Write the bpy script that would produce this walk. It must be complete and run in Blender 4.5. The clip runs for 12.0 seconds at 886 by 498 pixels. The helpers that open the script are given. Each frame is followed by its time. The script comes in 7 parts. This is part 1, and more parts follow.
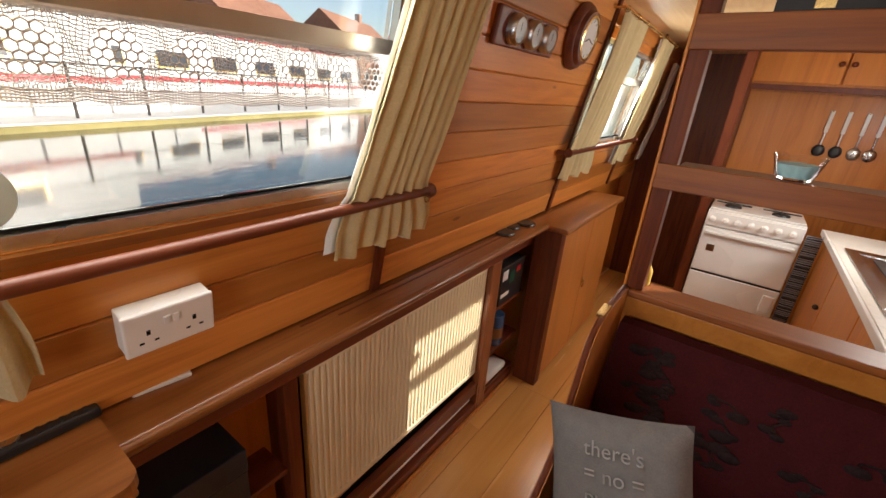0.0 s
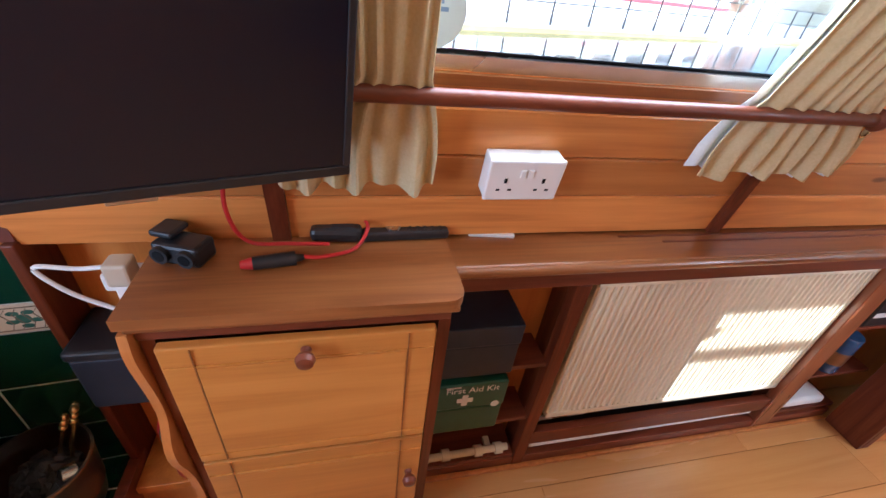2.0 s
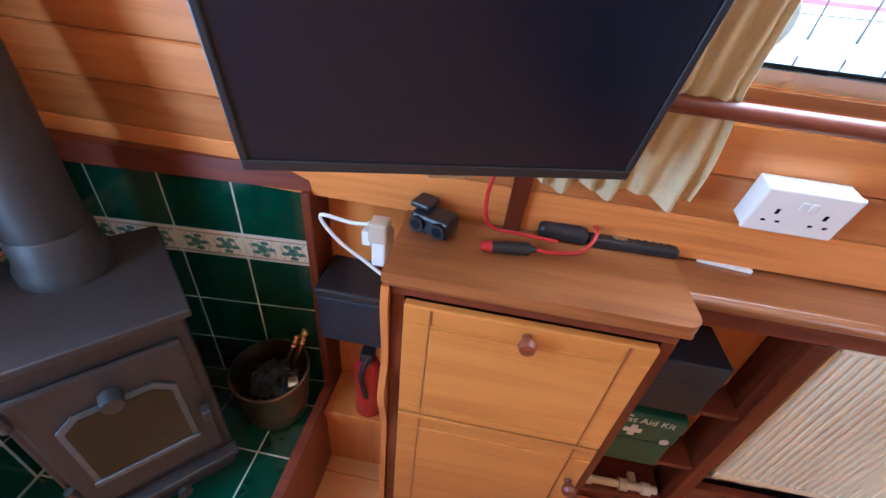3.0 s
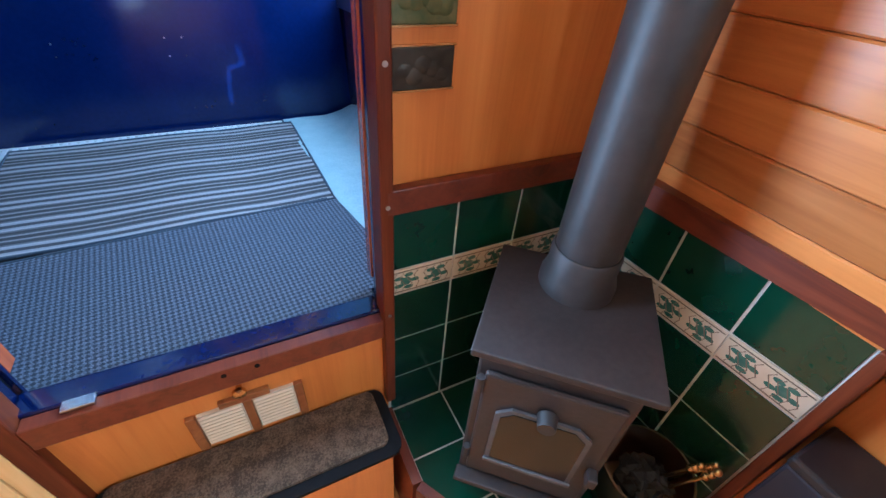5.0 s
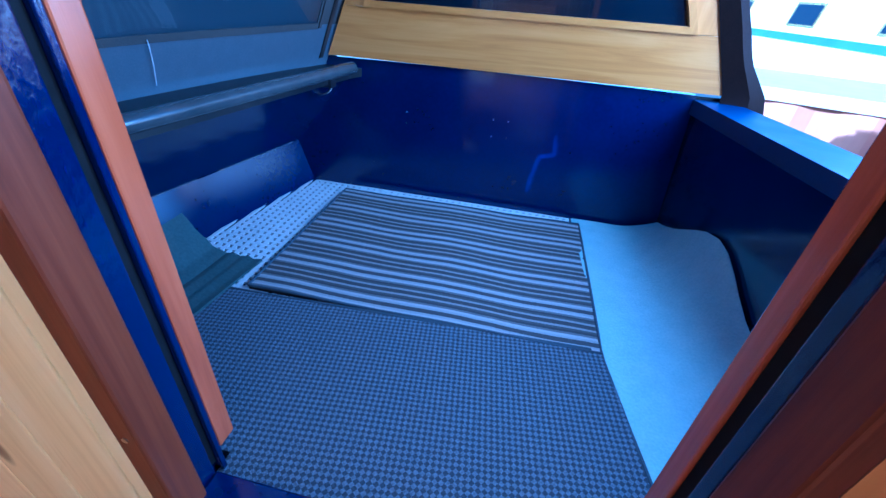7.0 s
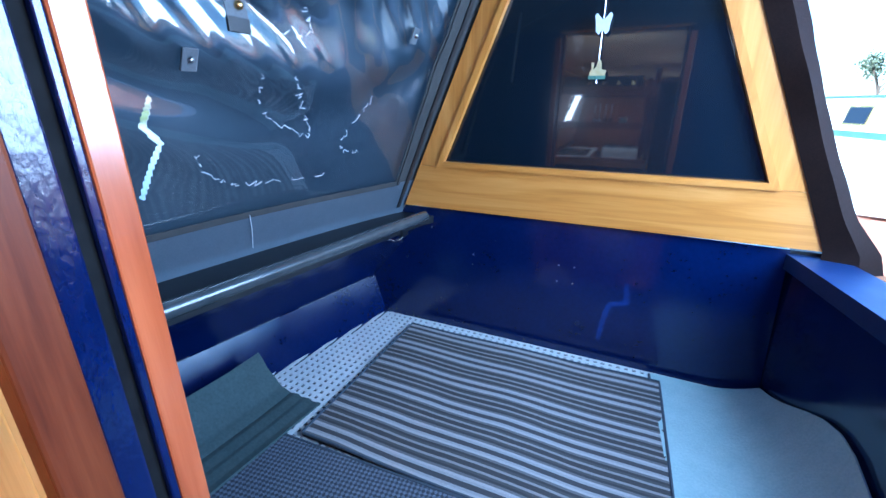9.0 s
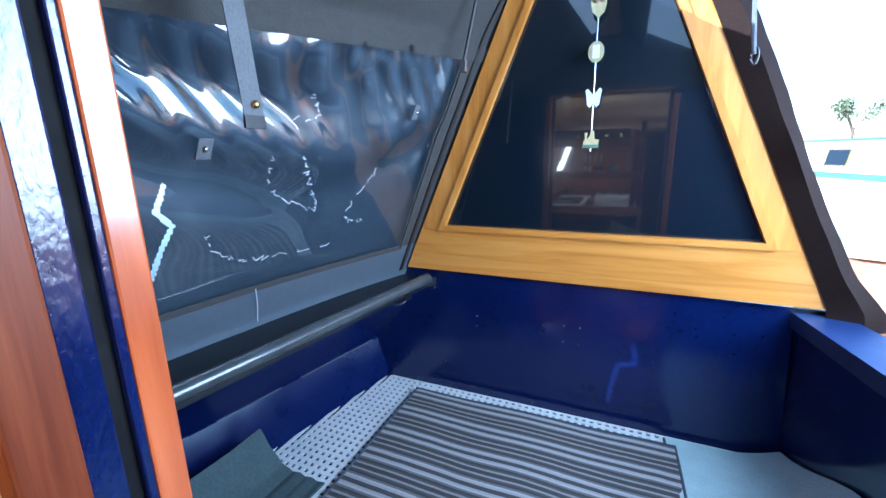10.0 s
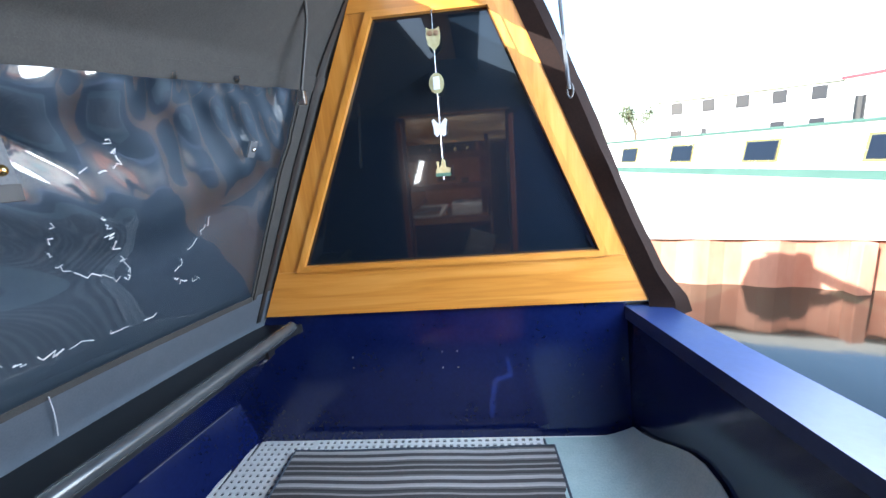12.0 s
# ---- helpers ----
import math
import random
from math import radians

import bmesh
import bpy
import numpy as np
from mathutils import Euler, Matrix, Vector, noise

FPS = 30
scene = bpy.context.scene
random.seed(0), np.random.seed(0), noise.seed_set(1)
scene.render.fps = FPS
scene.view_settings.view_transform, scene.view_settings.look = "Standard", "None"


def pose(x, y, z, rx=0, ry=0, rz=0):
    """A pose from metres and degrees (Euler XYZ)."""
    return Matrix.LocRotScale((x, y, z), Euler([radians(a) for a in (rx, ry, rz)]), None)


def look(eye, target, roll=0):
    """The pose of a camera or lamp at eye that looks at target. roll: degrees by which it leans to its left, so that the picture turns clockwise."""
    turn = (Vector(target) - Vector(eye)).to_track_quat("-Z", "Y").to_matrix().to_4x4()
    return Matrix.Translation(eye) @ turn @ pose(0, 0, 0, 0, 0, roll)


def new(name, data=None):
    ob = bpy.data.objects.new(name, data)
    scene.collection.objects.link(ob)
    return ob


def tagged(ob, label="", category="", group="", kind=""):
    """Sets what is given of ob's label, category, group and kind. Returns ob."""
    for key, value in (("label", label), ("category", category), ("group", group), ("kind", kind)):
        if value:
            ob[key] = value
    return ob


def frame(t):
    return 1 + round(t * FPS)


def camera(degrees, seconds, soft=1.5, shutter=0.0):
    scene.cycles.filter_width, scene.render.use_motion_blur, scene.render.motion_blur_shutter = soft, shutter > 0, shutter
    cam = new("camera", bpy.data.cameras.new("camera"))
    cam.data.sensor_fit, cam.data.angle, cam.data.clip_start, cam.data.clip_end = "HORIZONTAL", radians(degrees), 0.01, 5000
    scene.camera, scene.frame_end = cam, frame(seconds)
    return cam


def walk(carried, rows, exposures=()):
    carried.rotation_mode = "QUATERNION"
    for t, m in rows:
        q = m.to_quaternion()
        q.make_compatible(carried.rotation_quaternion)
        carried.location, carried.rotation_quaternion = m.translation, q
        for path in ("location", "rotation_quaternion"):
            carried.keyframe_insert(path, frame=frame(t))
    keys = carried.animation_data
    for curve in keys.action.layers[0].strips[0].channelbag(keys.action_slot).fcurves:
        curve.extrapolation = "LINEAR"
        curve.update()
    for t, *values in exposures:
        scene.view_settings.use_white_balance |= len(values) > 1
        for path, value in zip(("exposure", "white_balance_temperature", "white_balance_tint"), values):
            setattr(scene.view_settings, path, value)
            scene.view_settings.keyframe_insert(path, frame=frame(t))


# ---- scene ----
cam = camera(94.6, 12.0)
PATH = [
    (0, (-0.769, 0.515, 1.517), (0.296, -1.009, 0.782), 4.6),
    (0.5, (-0.756, 0.511, 1.469), (0.492, -0.783, 0.594), 6.0),
    (1, (-0.73, 0.52, 1.436), (0.669, -0.505, 0.44), 6.9),
    (1.5, (-0.7, 0.554, 1.415), (0.817, -0.18, 0.338), 7.0),
    (2, (-0.67, 0.594, 1.398), (0.919, 0.15, 0.267), 7.2),
    (2.5, (-0.668, 0.669, 1.382), (0.952, 0.504, 0.221), 7.3),
    (3, (-0.685, 0.785, 1.385), (0.917, 0.925, 0.197), 6.9),
    (3.5, (-0.691, 0.922, 1.38), (0.822, 1.36, 0.147), 6.6),
    (3.7, (-0.702, 0.969, 1.377), (0.759, 1.529, 0.132), 6.4),
    (5.3, (-0.743, 1.13, 1.38), (-0.19, 2.607, 0.149), 4.9),
    (5.5, (-0.755, 1.152, 1.381), (-0.331, 2.678, 0.16), 5.0),
    (6, (-0.772, 1.28, 1.375), (-0.638, 2.882, 0.186), 4.8),
    (6.5, (-0.782, 1.393, 1.385), (-0.895, 3.029, 0.239), 4.6),
    (7, (-0.773, 1.482, 1.391), (-1.075, 3.137, 0.31), 4.3),
    (9, (-0.711, 1.577, 1.537), (-1.492, 3.293, 0.872), 0.3),
    (9.5, (-0.69, 1.559, 1.549), (-1.522, 3.3, 1.021), -0.6),
    (10, (-0.735, 1.577, 1.601), (-1.528, 3.357, 1.15), -1.1),
    (10.5, (-0.751, 1.591, 1.63), (-1.475, 3.418, 1.255), -1.6),
    (11, (-0.737, 1.602, 1.635), (-1.34, 3.48, 1.308), -2.2),
    (11.5, (-0.756, 1.627, 1.649), (-1.146, 3.556, 1.293), -3.2),
    (12, (-0.743, 1.656, 1.665), (-0.922, 3.602, 1.237), -4.5),
]
EXPO = [(0.0, 0.55, 6600, 10), (0.6, 0.8, 6400, 10), (1.5, 1.2, 5800, 10), (2.5, 1.75, 4150, 6), (3.7, 2.05, 4150, -2),
        (5.3, 2.15, 4350, 2), (6.0, 2.05, 3750, 5), (7.0, 1.72, 3350, 6), (9.0, 2.05, 4350, 4), (10.5, 2.15, 5150, 5), (12.0, 2.1, 5900, 7)]
walk(cam, [(t, look(eye, target, roll)) for t, eye, target, roll in PATH], EXPO)

# ---- light ----
SUN_EL, SUN_WAY = radians(24.4), Vector((1.0, 0.87, -0.60))
world = bpy.data.worlds.new("sky")
scene.world = world
world.use_nodes = True
wn = world.node_tree.nodes
sky = wn.new("ShaderNodeTexSky")
sky.sky_type, sky.sun_disc, sky.sun_elevation, sky.sun_rotation = "NISHITA", False, SUN_EL, radians(229)
sky.air_density, sky.dust_density = 1.0, 1.5
wn["Background"].inputs["Strength"].default_value = 0.15
world.node_tree.links.new(sky.outputs[0], wn["Background"].inputs["Color"])
sun = new("sun", bpy.data.lights.new("sun", "SUN"))
sun.data.energy, sun.data.angle, sun.data.color = 5.0, radians(0.5), (1.0, 0.95, 0.87)
sun.rotation_mode = "QUATERNION"
sun.rotation_quaternion = SUN_WAY.to_track_quat("-Z", "Y")


def window_light(name, x, y, z, way, w, h, watts, colour=(1.0, 0.97, 0.92)):
    """Daylight that comes in by a window's opening."""
    lamp = new(name, bpy.data.lights.new(name, "AREA"))
    lamp.data.shape, lamp.data.size, lamp.data.size_y = "RECTANGLE", w, h
    lamp.data.energy, lamp.data.color = watts, colour
    lamp.matrix_world = Matrix.Translation((x, y, z)) @ Vector(way).to_track_quat("-Z", "Y").to_matrix().to_4x4()
    return lamp


window_light("skylight_window_saloon", -0.095, 0.19, 1.54, (-1, 0, -0.25), 0.75, 0.44, 7)
window_light("skylight_window_galley", -0.095, -2.10, 1.54, (-1, 0, -0.25), 0.85, 0.44, 8)
window_light("skylight_window_port_galley", -1.61, -2.08, 1.5, (1, 0, -0.35), 0.58, 0.36, 9.0)
window_light("skylight_bow_doorway", -0.855, 1.650, 1.32, (0, -1, 0), 0.52, 1.1, 6, (0.92, 0.95, 1.0))
window_light("skylight_cratch_side", 0.12, 2.42, 1.75, (-1, 0, -0.45), 0.9, 0.8, 11, (0.84, 0.92, 1.0))


# ---- materials ----
def material(name, colour=(0.5, 0.5, 0.5), rough=0.5, metal=0.0, coat=0.0, spec=0.5):
    m = bpy.data.materials.new(name)
    m.use_nodes = True
    b = m.node_tree.nodes["Principled BSDF"]
    b.inputs["Base Color"].default_value = (*colour, 1)
    b.inputs["Roughness"].default_value, b.inputs["Metallic"].default_value = rough, metal
    b.inputs["Coat Weight"].default_value, b.inputs["Coat Roughness"].default_value = coat, 0.15
    b.inputs["Specular IOR Level"].default_value = spec
    return m


def tool(m):
    nt = m.node_tree
    def add(kind, **sets):
        n = nt.nodes.new(kind)
        for key, value in sets.items():
            n.inputs[key].default_value = value
        return n
    def join(a, b, out=0):
        nt.links.new(a.outputs[out] if not hasattr(a, "is_output") else a, b)
    return nt, add, join, nt.nodes["Principled BSDF"]


def coords(nt, add, join, scale, per_piece=True):
    """Object coordinates, shifted piece by piece, stretched by scale."""
    tc, mp = add("ShaderNodeTexCoord"), add("ShaderNodeMapping", Scale=scale)
    if per_piece:
        info, va, vm = add("ShaderNodeObjectInfo"), add("ShaderNodeVectorMath"), add("ShaderNodeVectorMath")
        vm.operation = "SCALE"
        vm.inputs[0].default_value = (17.3, 11.1, 23.7)
        nt.links.new(info.outputs["Random"], vm.inputs["Scale"])
        nt.links.new(tc.outputs["Object"], va.inputs[0])
        nt.links.new(vm.outputs[0], va.inputs[1])
        nt.links.new(va.outputs[0], mp.inputs["Vector"])
    else:
        nt.links.new(tc.outputs["Object"], mp.inputs["Vector"])
    return mp


def ramp(add, stops):
    r = add("ShaderNodeValToRGB")
    e = r.color_ramp.elements
    while len(e) < len(stops):
        e.new(0.5)
    for s, (p, c) in zip(e, stops):
        s.position, s.color = p, (*c, 1)
    return r


def wood(name, dark, mid, light, axis="y", rough=0.35, coat=0.3, knots=0.0, grain=1.0, vary=0.25):
    """Varnished wood with its grain along an axis."""
    m = material(name, mid, rough, coat=coat)
    nt, add, join, b = tool(m)
    long = {"x": (1.6, 22, 22), "y": (22, 1.6, 22), "z": (22, 22, 1.6)}[axis]
    fine = tuple(v * 7 if v > 2 else v * 3 for v in long)
    mp, mf = coords(nt, add, join, long), coords(nt, add, join, fine)
    n1 = add("ShaderNodeTexNoise", Scale=grain, Detail=6.0, Roughness=0.55, Distortion=1.2)
    n2 = add("ShaderNodeTexNoise", Scale=1.0, Detail=3.0, Roughness=0.6)
    join(mp, n1.inputs["Vector"]), join(mf, n2.inputs["Vector"])
    r = ramp(add, [(0.28, dark), (0.5, mid), (0.74, light)])
    mix = add("ShaderNodeMath")
    mix.operation = "MULTIPLY_ADD"
    mix.inputs[1].default_value, mix.inputs[2].default_value = 0.22, -0.11
    join(n2, mix.inputs[0])
    plus = add("ShaderNodeMath")
    join(n1, plus.inputs[0]), join(mix, plus.inputs[1])
    join(plus, r.inputs[0])
    out = r
    info = add("ShaderNodeObjectInfo")
    hsv = add("ShaderNodeHueSaturation")
    mr = add("ShaderNodeMapRange")
    mr.inputs["To Min"].default_value, mr.inputs["To Max"].default_value = 1 - vary, 1 + vary
    nt.links.new(info.outputs["Random"], mr.inputs["Value"])
    join(mr, hsv.inputs["Value"]), join(r, hsv.inputs["Color"])
    out = hsv
    if knots:
        kp = coords(nt, add, join, {"x": (2.2, 7, 7), "y": (7, 2.2, 7), "z": (7, 7, 2.2)}[axis])
        v = add("ShaderNodeTexVoronoi", Scale=1.0)
        join(kp, v.inputs["Vector"])
        kr = ramp(add, [(0.0, (1, 1, 1)), (knots * 0.6, (0.75, 0.75, 0.75)), (knots, (0, 0, 0))])
        join(v, kr.inputs[0])
        km = add("ShaderNodeMixRGB", Color2=(dark[0] * 0.25, dark[1] * 0.2, dark[2] * 0.2, 1))
        join(kr, km.inputs["Fac"]), join(out, km.inputs["Color1"])
        out = km
    join(out, b.inputs["Base Color"])
    bp = add("ShaderNodeBump", Strength=0.12, Distance=0.002)
    join(n2, bp.inputs["Height"]), join(bp, b.inputs["Normal"])
    rr = add("ShaderNodeMapRange")
    rr.inputs["To Min"].default_value, rr.inputs["To Max"].default_value = rough - 0.1, rough + 0.15
    join(n1, rr.inputs["Value"]), join(rr, b.inputs["Roughness"])
    return m


def mottled(name, a, c, scale=20.0, rough=0.5, metal=0.0, bump=0.1, coat=0.0, detail=5.0, lo=0.35, hi=0.65, stretch=(1, 1, 1), depth=0.002):
    """A surface that varies between two colours, with a fine relief."""
    m = material(name, a, rough, metal, coat)
    nt, add, join, b = tool(m)
    mp = coords(nt, add, join, stretch)
    n, n2 = add("ShaderNodeTexNoise", Scale=scale, Detail=detail), add("ShaderNodeTexNoise", Scale=scale * 0.14, Detail=3.0)
    join(mp, n.inputs["Vector"]), join(mp, n2.inputs["Vector"])
    av = add("ShaderNodeMixRGB", Fac=0.45)
    join(n, av.inputs["Color1"]), join(n2, av.inputs["Color2"])
    r = ramp(add, [(lo, a), (hi, c)])
    join(av, r.inputs[0]), join(r, b.inputs["Base Color"])
    bp = add("ShaderNodeBump", Strength=bump, Distance=depth)
    join(n, bp.inputs["Height"]), join(bp, b.inputs["Normal"])
    rr = add("ShaderNodeMapRange")
    rr.inputs["To Min"].default_value, rr.inputs["To Max"].default_value = max(rough - 0.12, 0.02), rough + 0.12
    join(n2, rr.inputs["Value"]), join(rr, b.inputs["Roughness"])
    return m


def pane(name, tint=(1, 1, 1), rough=0.0):
    m = material(name, tint, rough)
    m.node_tree.nodes["Principled BSDF"].inputs["Transmission Weight"].default_value = 1.0
    m.node_tree.nodes["Principled BSDF"].inputs["IOR"].default_value = 1.45
    return m


PINE = wood("pine_boards", (0.42, 0.142, 0.026), (0.54, 0.205, 0.040), (0.63, 0.262, 0.058), "y", 0.38, 0.15, knots=0.065)
PINE_PALE = wood("pale_pine", (0.64, 0.43, 0.14), (0.77, 0.56, 0.22), (0.83, 0.64, 0.29), "z", 0.42, 0.2, knots=0.13)
PLY = wood("orange_plywood", (0.46, 0.145, 0.018), (0.58, 0.205, 0.028), (0.64, 0.25, 0.042), "z", 0.40, 0.12, grain=0.5, vary=0.05)
MAHOG = wood("mahogany", (0.080, 0.016, 0.007), (0.140, 0.030, 0.010), (0.190, 0.048, 0.016), "y", 0.40, 0.08, vary=0.12)
MAHOG_Z = wood("mahogany_upright", (0.066, 0.013, 0.005), (0.122, 0.027, 0.008), (0.172, 0.045, 0.013), "z", 0.42, 0.03, vary=0.12)
SHELFWOOD = wood("worn_brown_wood", (0.16, 0.052, 0.013), (0.25, 0.088, 0.021), (0.33, 0.128, 0.034), "y", 0.34, 0.35, vary=0.08)
PARTWOOD = wood("partition_wood", (0.17, 0.046, 0.009), (0.26, 0.078, 0.014), (0.34, 0.115, 0.022), "x", 0.45, 0.03, vary=0.06)
CABWOOD = wood("cherry_veneer", (0.38, 0.138, 0.020), (0.48, 0.192, 0.030), (0.55, 0.24, 0.044), "y", 0.36, 0.15, grain=0.5, vary=0.06)
CABWOOD_Z = wood("cherry_veneer_upright", (0.38, 0.125, 0.022), (0.48, 0.175, 0.034), (0.55, 0.22, 0.05), "z", 0.36, 0.15, grain=0.5, vary=0.06)
OAK = wood("golden_oak", (0.42, 0.16, 0.02), (0.56, 0.235, 0.035), (0.66, 0.31, 0.065), "x", 0.35, 0.35, grain=0.9, vary=0.05)
LAMINATE = wood("laminate_floor", (0.53, 0.245, 0.070), (0.58, 0.28, 0.084), (0.62, 0.315, 0.10), "y", 0.22, 0.3, grain=0.5, vary=0.08)
GALLEYWOOD = wood("galley_wood", (0.36, 0.115, 0.02), (0.48, 0.17, 0.032), (0.56, 0.22, 0.05), "z", 0.38, 0.15, vary=0.05)
CEIL = wood("pine_ceiling", (0.62, 0.41, 0.20), (0.70, 0.50, 0.27), (0.76, 0.58, 0.35), "y", 0.4, 0.15)
CREAM = mottled("cream_radiator", (0.74, 0.65, 0.45), (0.79, 0.71, 0.52), 9, 0.35, bump=0.02)
WHITE = mottled("white_plastic", (0.74, 0.73, 0.70), (0.80, 0.79, 0.77), 15, 0.3, bump=0.02)
ENAMEL = mottled("white_enamel", (0.70, 0.69, 0.67), (0.76, 0.75, 0.73), 8, 0.25, bump=0.02)
BLACK = mottled("black_plastic", (0.012, 0.012, 0.014), (0.02, 0.02, 0.022), 40, 0.4, bump=0.05)
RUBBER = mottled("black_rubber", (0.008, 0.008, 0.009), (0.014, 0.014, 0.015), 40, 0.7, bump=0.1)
SCREEN = material("tv_screen", (0.003, 0.006, 0.015), 0.28, spec=0.5)
NAVY = mottled("dark_blue_box", (0.010, 0.014, 0.024), (0.016, 0.021, 0.034), 30, 0.5)
KITGREEN = mottled("green_case", (0.012, 0.075, 0.045), (0.018, 0.095, 0.058), 30, 0.4)
TILE = mottled("green_tile", (0.006, 0.035, 0.018), (0.010, 0.050, 0.026), 18, 0.14, bump=0.05, coat=0.5)
BAND = mottled("cream_tile", (0.62, 0.54, 0.38), (0.70, 0.62, 0.46), 25, 0.2, bump=0.05, coat=0.4)
LEAFINK = mottled("tile_leaf_glaze", (0.04, 0.13, 0.10), (0.10, 0.20, 0.15), 60, 0.25)
BROWNINK = mottled("tile_stem_glaze", (0.12, 0.10, 0.06), (0.2, 0.15, 0.09), 60, 0.3)
GROUT = mottled("grout", (0.52, 0.50, 0.43), (0.62, 0.60, 0.53), 60, 0.8, bump=0.3)
IRON = mottled("stove_paint", (0.024, 0.019, 0.018), (0.038, 0.031, 0.029), 90, 0.5, bump=0.25)
SOOT = material("sooty_glass", (0.004, 0.005, 0.006), 0.12)
# lighter grey than IRON, for the rim of the fire door's window
RIMGREY = mottled("light_grey_iron", (0.06, 0.06, 0.063), (0.10, 0.10, 0.104), 70, 0.45, bump=0.2)
FLUE = mottled("flue_paint", (0.024, 0.021, 0.020), (0.036, 0.032, 0.031), 60, 0.5, bump=0.2)
STEEL = mottled("brushed_steel", (0.45, 0.45, 0.46), (0.58, 0.58, 0.58), 30, 0.28, 1.0, 0.05)
ALU = mottled("window_aluminium", (0.55, 0.50, 0.40), (0.62, 0.57, 0.47), 25, 0.3, 0.8, 0.04)
BRASS = mottled("brass", (0.60, 0.42, 0.16), (0.72, 0.52, 0.22), 30, 0.25, 1.0, 0.05)
TARNISH = mottled("tarnished_copper", (0.22, 0.15, 0.095), (0.36, 0.25, 0.16), 12, 0.35, 1.0, 0.15)
COAL = mottled("coal", (0.006, 0.006, 0.006), (0.02, 0.02, 0.02), 40, 0.6, bump=0.8, depth=0.01)
RED = mottled("red_paint", (0.36, 0.012, 0.012), (0.44, 0.02, 0.02), 12, 0.3, bump=0.03)
REDWIRE = material("red_cable", (0.50, 0.02, 0.02), 0.4)
WHITEWIRE = material("white_cable", (0.72, 0.71, 0.68), 0.4)
CURTAIN = mottled("cream_curtain", (0.52, 0.43, 0.23), (0.60, 0.51, 0.30), 220, 0.85, bump=0.4)
LINING = mottled("white_lining", (0.66, 0.66, 0.66), (0.74, 0.74, 0.75), 220, 0.85, bump=0.4)
LACE = mottled("white_lace", (0.60, 0.59, 0.58), (0.70, 0.69, 0.68), 220, 0.9, bump=0.3)
MAROON = mottled("maroon_upholstery", (0.040, 0.006, 0.009), (0.060, 0.010, 0.013), 160, 0.85, bump=0.5)
FLORAL = mottled("dark_flower_pattern", (0.016, 0.010, 0.011), (0.034, 0.020, 0.021), 120, 0.85, bump=0.5)
PILLOW = mottled("grey_cushion_cloth", (0.14, 0.135, 0.135), (0.185, 0.178, 0.175), 240, 0.9, bump=0.5)
PALEINK = material("pale_print", (0.55, 0.54, 0.53), 0.85)
BLUE = mottled("blue_gloss_paint", (0.0035, 0.007, 0.044), (0.005, 0.010, 0.060), 70, 0.14, bump=0.05, coat=0.3, depth=0.0015)
# lighter and rougher than BLUE, for the starboard side deck
DECKBLUE = mottled("rough_blue_deck_paint", (0.010, 0.020, 0.080), (0.016, 0.030, 0.105), 60, 0.46, bump=0.1)
JAMBPAINT = mottled("thick_blue_gloss", (0.0035, 0.007, 0.044), (0.006, 0.011, 0.062), 130, 0.10, bump=0.5, coat=0.5, depth=0.003, stretch=(1, 1, 0.45))
GUNBLACK = mottled("black_deck_paint", (0.006, 0.007, 0.009), (0.011, 0.012, 0.015), 30, 0.4, bump=0.1)
CANVAS = mottled("grey_canvas", (0.040, 0.040, 0.040), (0.056, 0.055, 0.054), 260, 0.8, bump=0.4)
HEM = mottled("dark_blue_grey_canvas", (0.040, 0.052, 0.072), (0.056, 0.070, 0.092), 260, 0.8, bump=0.4)
WEBBING = mottled("grey_webbing", (0.085, 0.092, 0.105), (0.12, 0.128, 0.14), 200, 0.8, bump=0.4)
PVC = bpy.data.materials.new("clear_pvc")
PVC.use_nodes = True
pn, pl_ = PVC.node_tree.nodes, PVC.node_tree.links
pn.remove(pn["Principled BSDF"])
pf, pt, pg, pm = pn.new("ShaderNodeFresnel"), pn.new("ShaderNodeBsdfTransparent"), pn.new("ShaderNodeBsdfGlossy"), pn.new("ShaderNodeMixShader")
pf.inputs["IOR"].default_value = 2.0
pt.inputs["Color"].default_value = (0.88, 0.92, 0.95, 1)
pg.inputs["Roughness"].default_value = 0.025
pl_.new(pf.outputs[0], pm.inputs[0]), pl_.new(pt.outputs[0], pm.inputs[1]), pl_.new(pg.outputs[0], pm.inputs[2])
pl_.new(pm.outputs[0], pn["Material Output"].inputs["Surface"])
FLAP = mottled("sunlit_blue_grey_canvas", (0.085, 0.105, 0.135), (0.12, 0.142, 0.175), 240, 0.85, bump=0.3)
fn, fl = FLAP.node_tree.nodes, FLAP.node_tree.links
ft, fm = fn.new("ShaderNodeBsdfTranslucent"), fn.new("ShaderNodeMixShader")
ft.inputs["Color"].default_value, fm.inputs[0].default_value = (0.19, 0.235, 0.29, 1), 0.34
fl.new(fn["Principled BSDF"].outputs[0], fm.inputs[1]), fl.new(ft.outputs[0], fm.inputs[2])
fl.new(fm.outputs[0], fn["Material Output"].inputs["Surface"])
CREASE = material("milky_plastic_crease", (0.62, 0.66, 0.70), 0.5)
# Brown canvas darkened to a silhouette: shade against the sky put into its colour
FLAPDARK = mottled("silhouette_brown_canvas", (0.012, 0.007, 0.006), (0.02, 0.011, 0.009), 200, 0.8, bump=0.4)
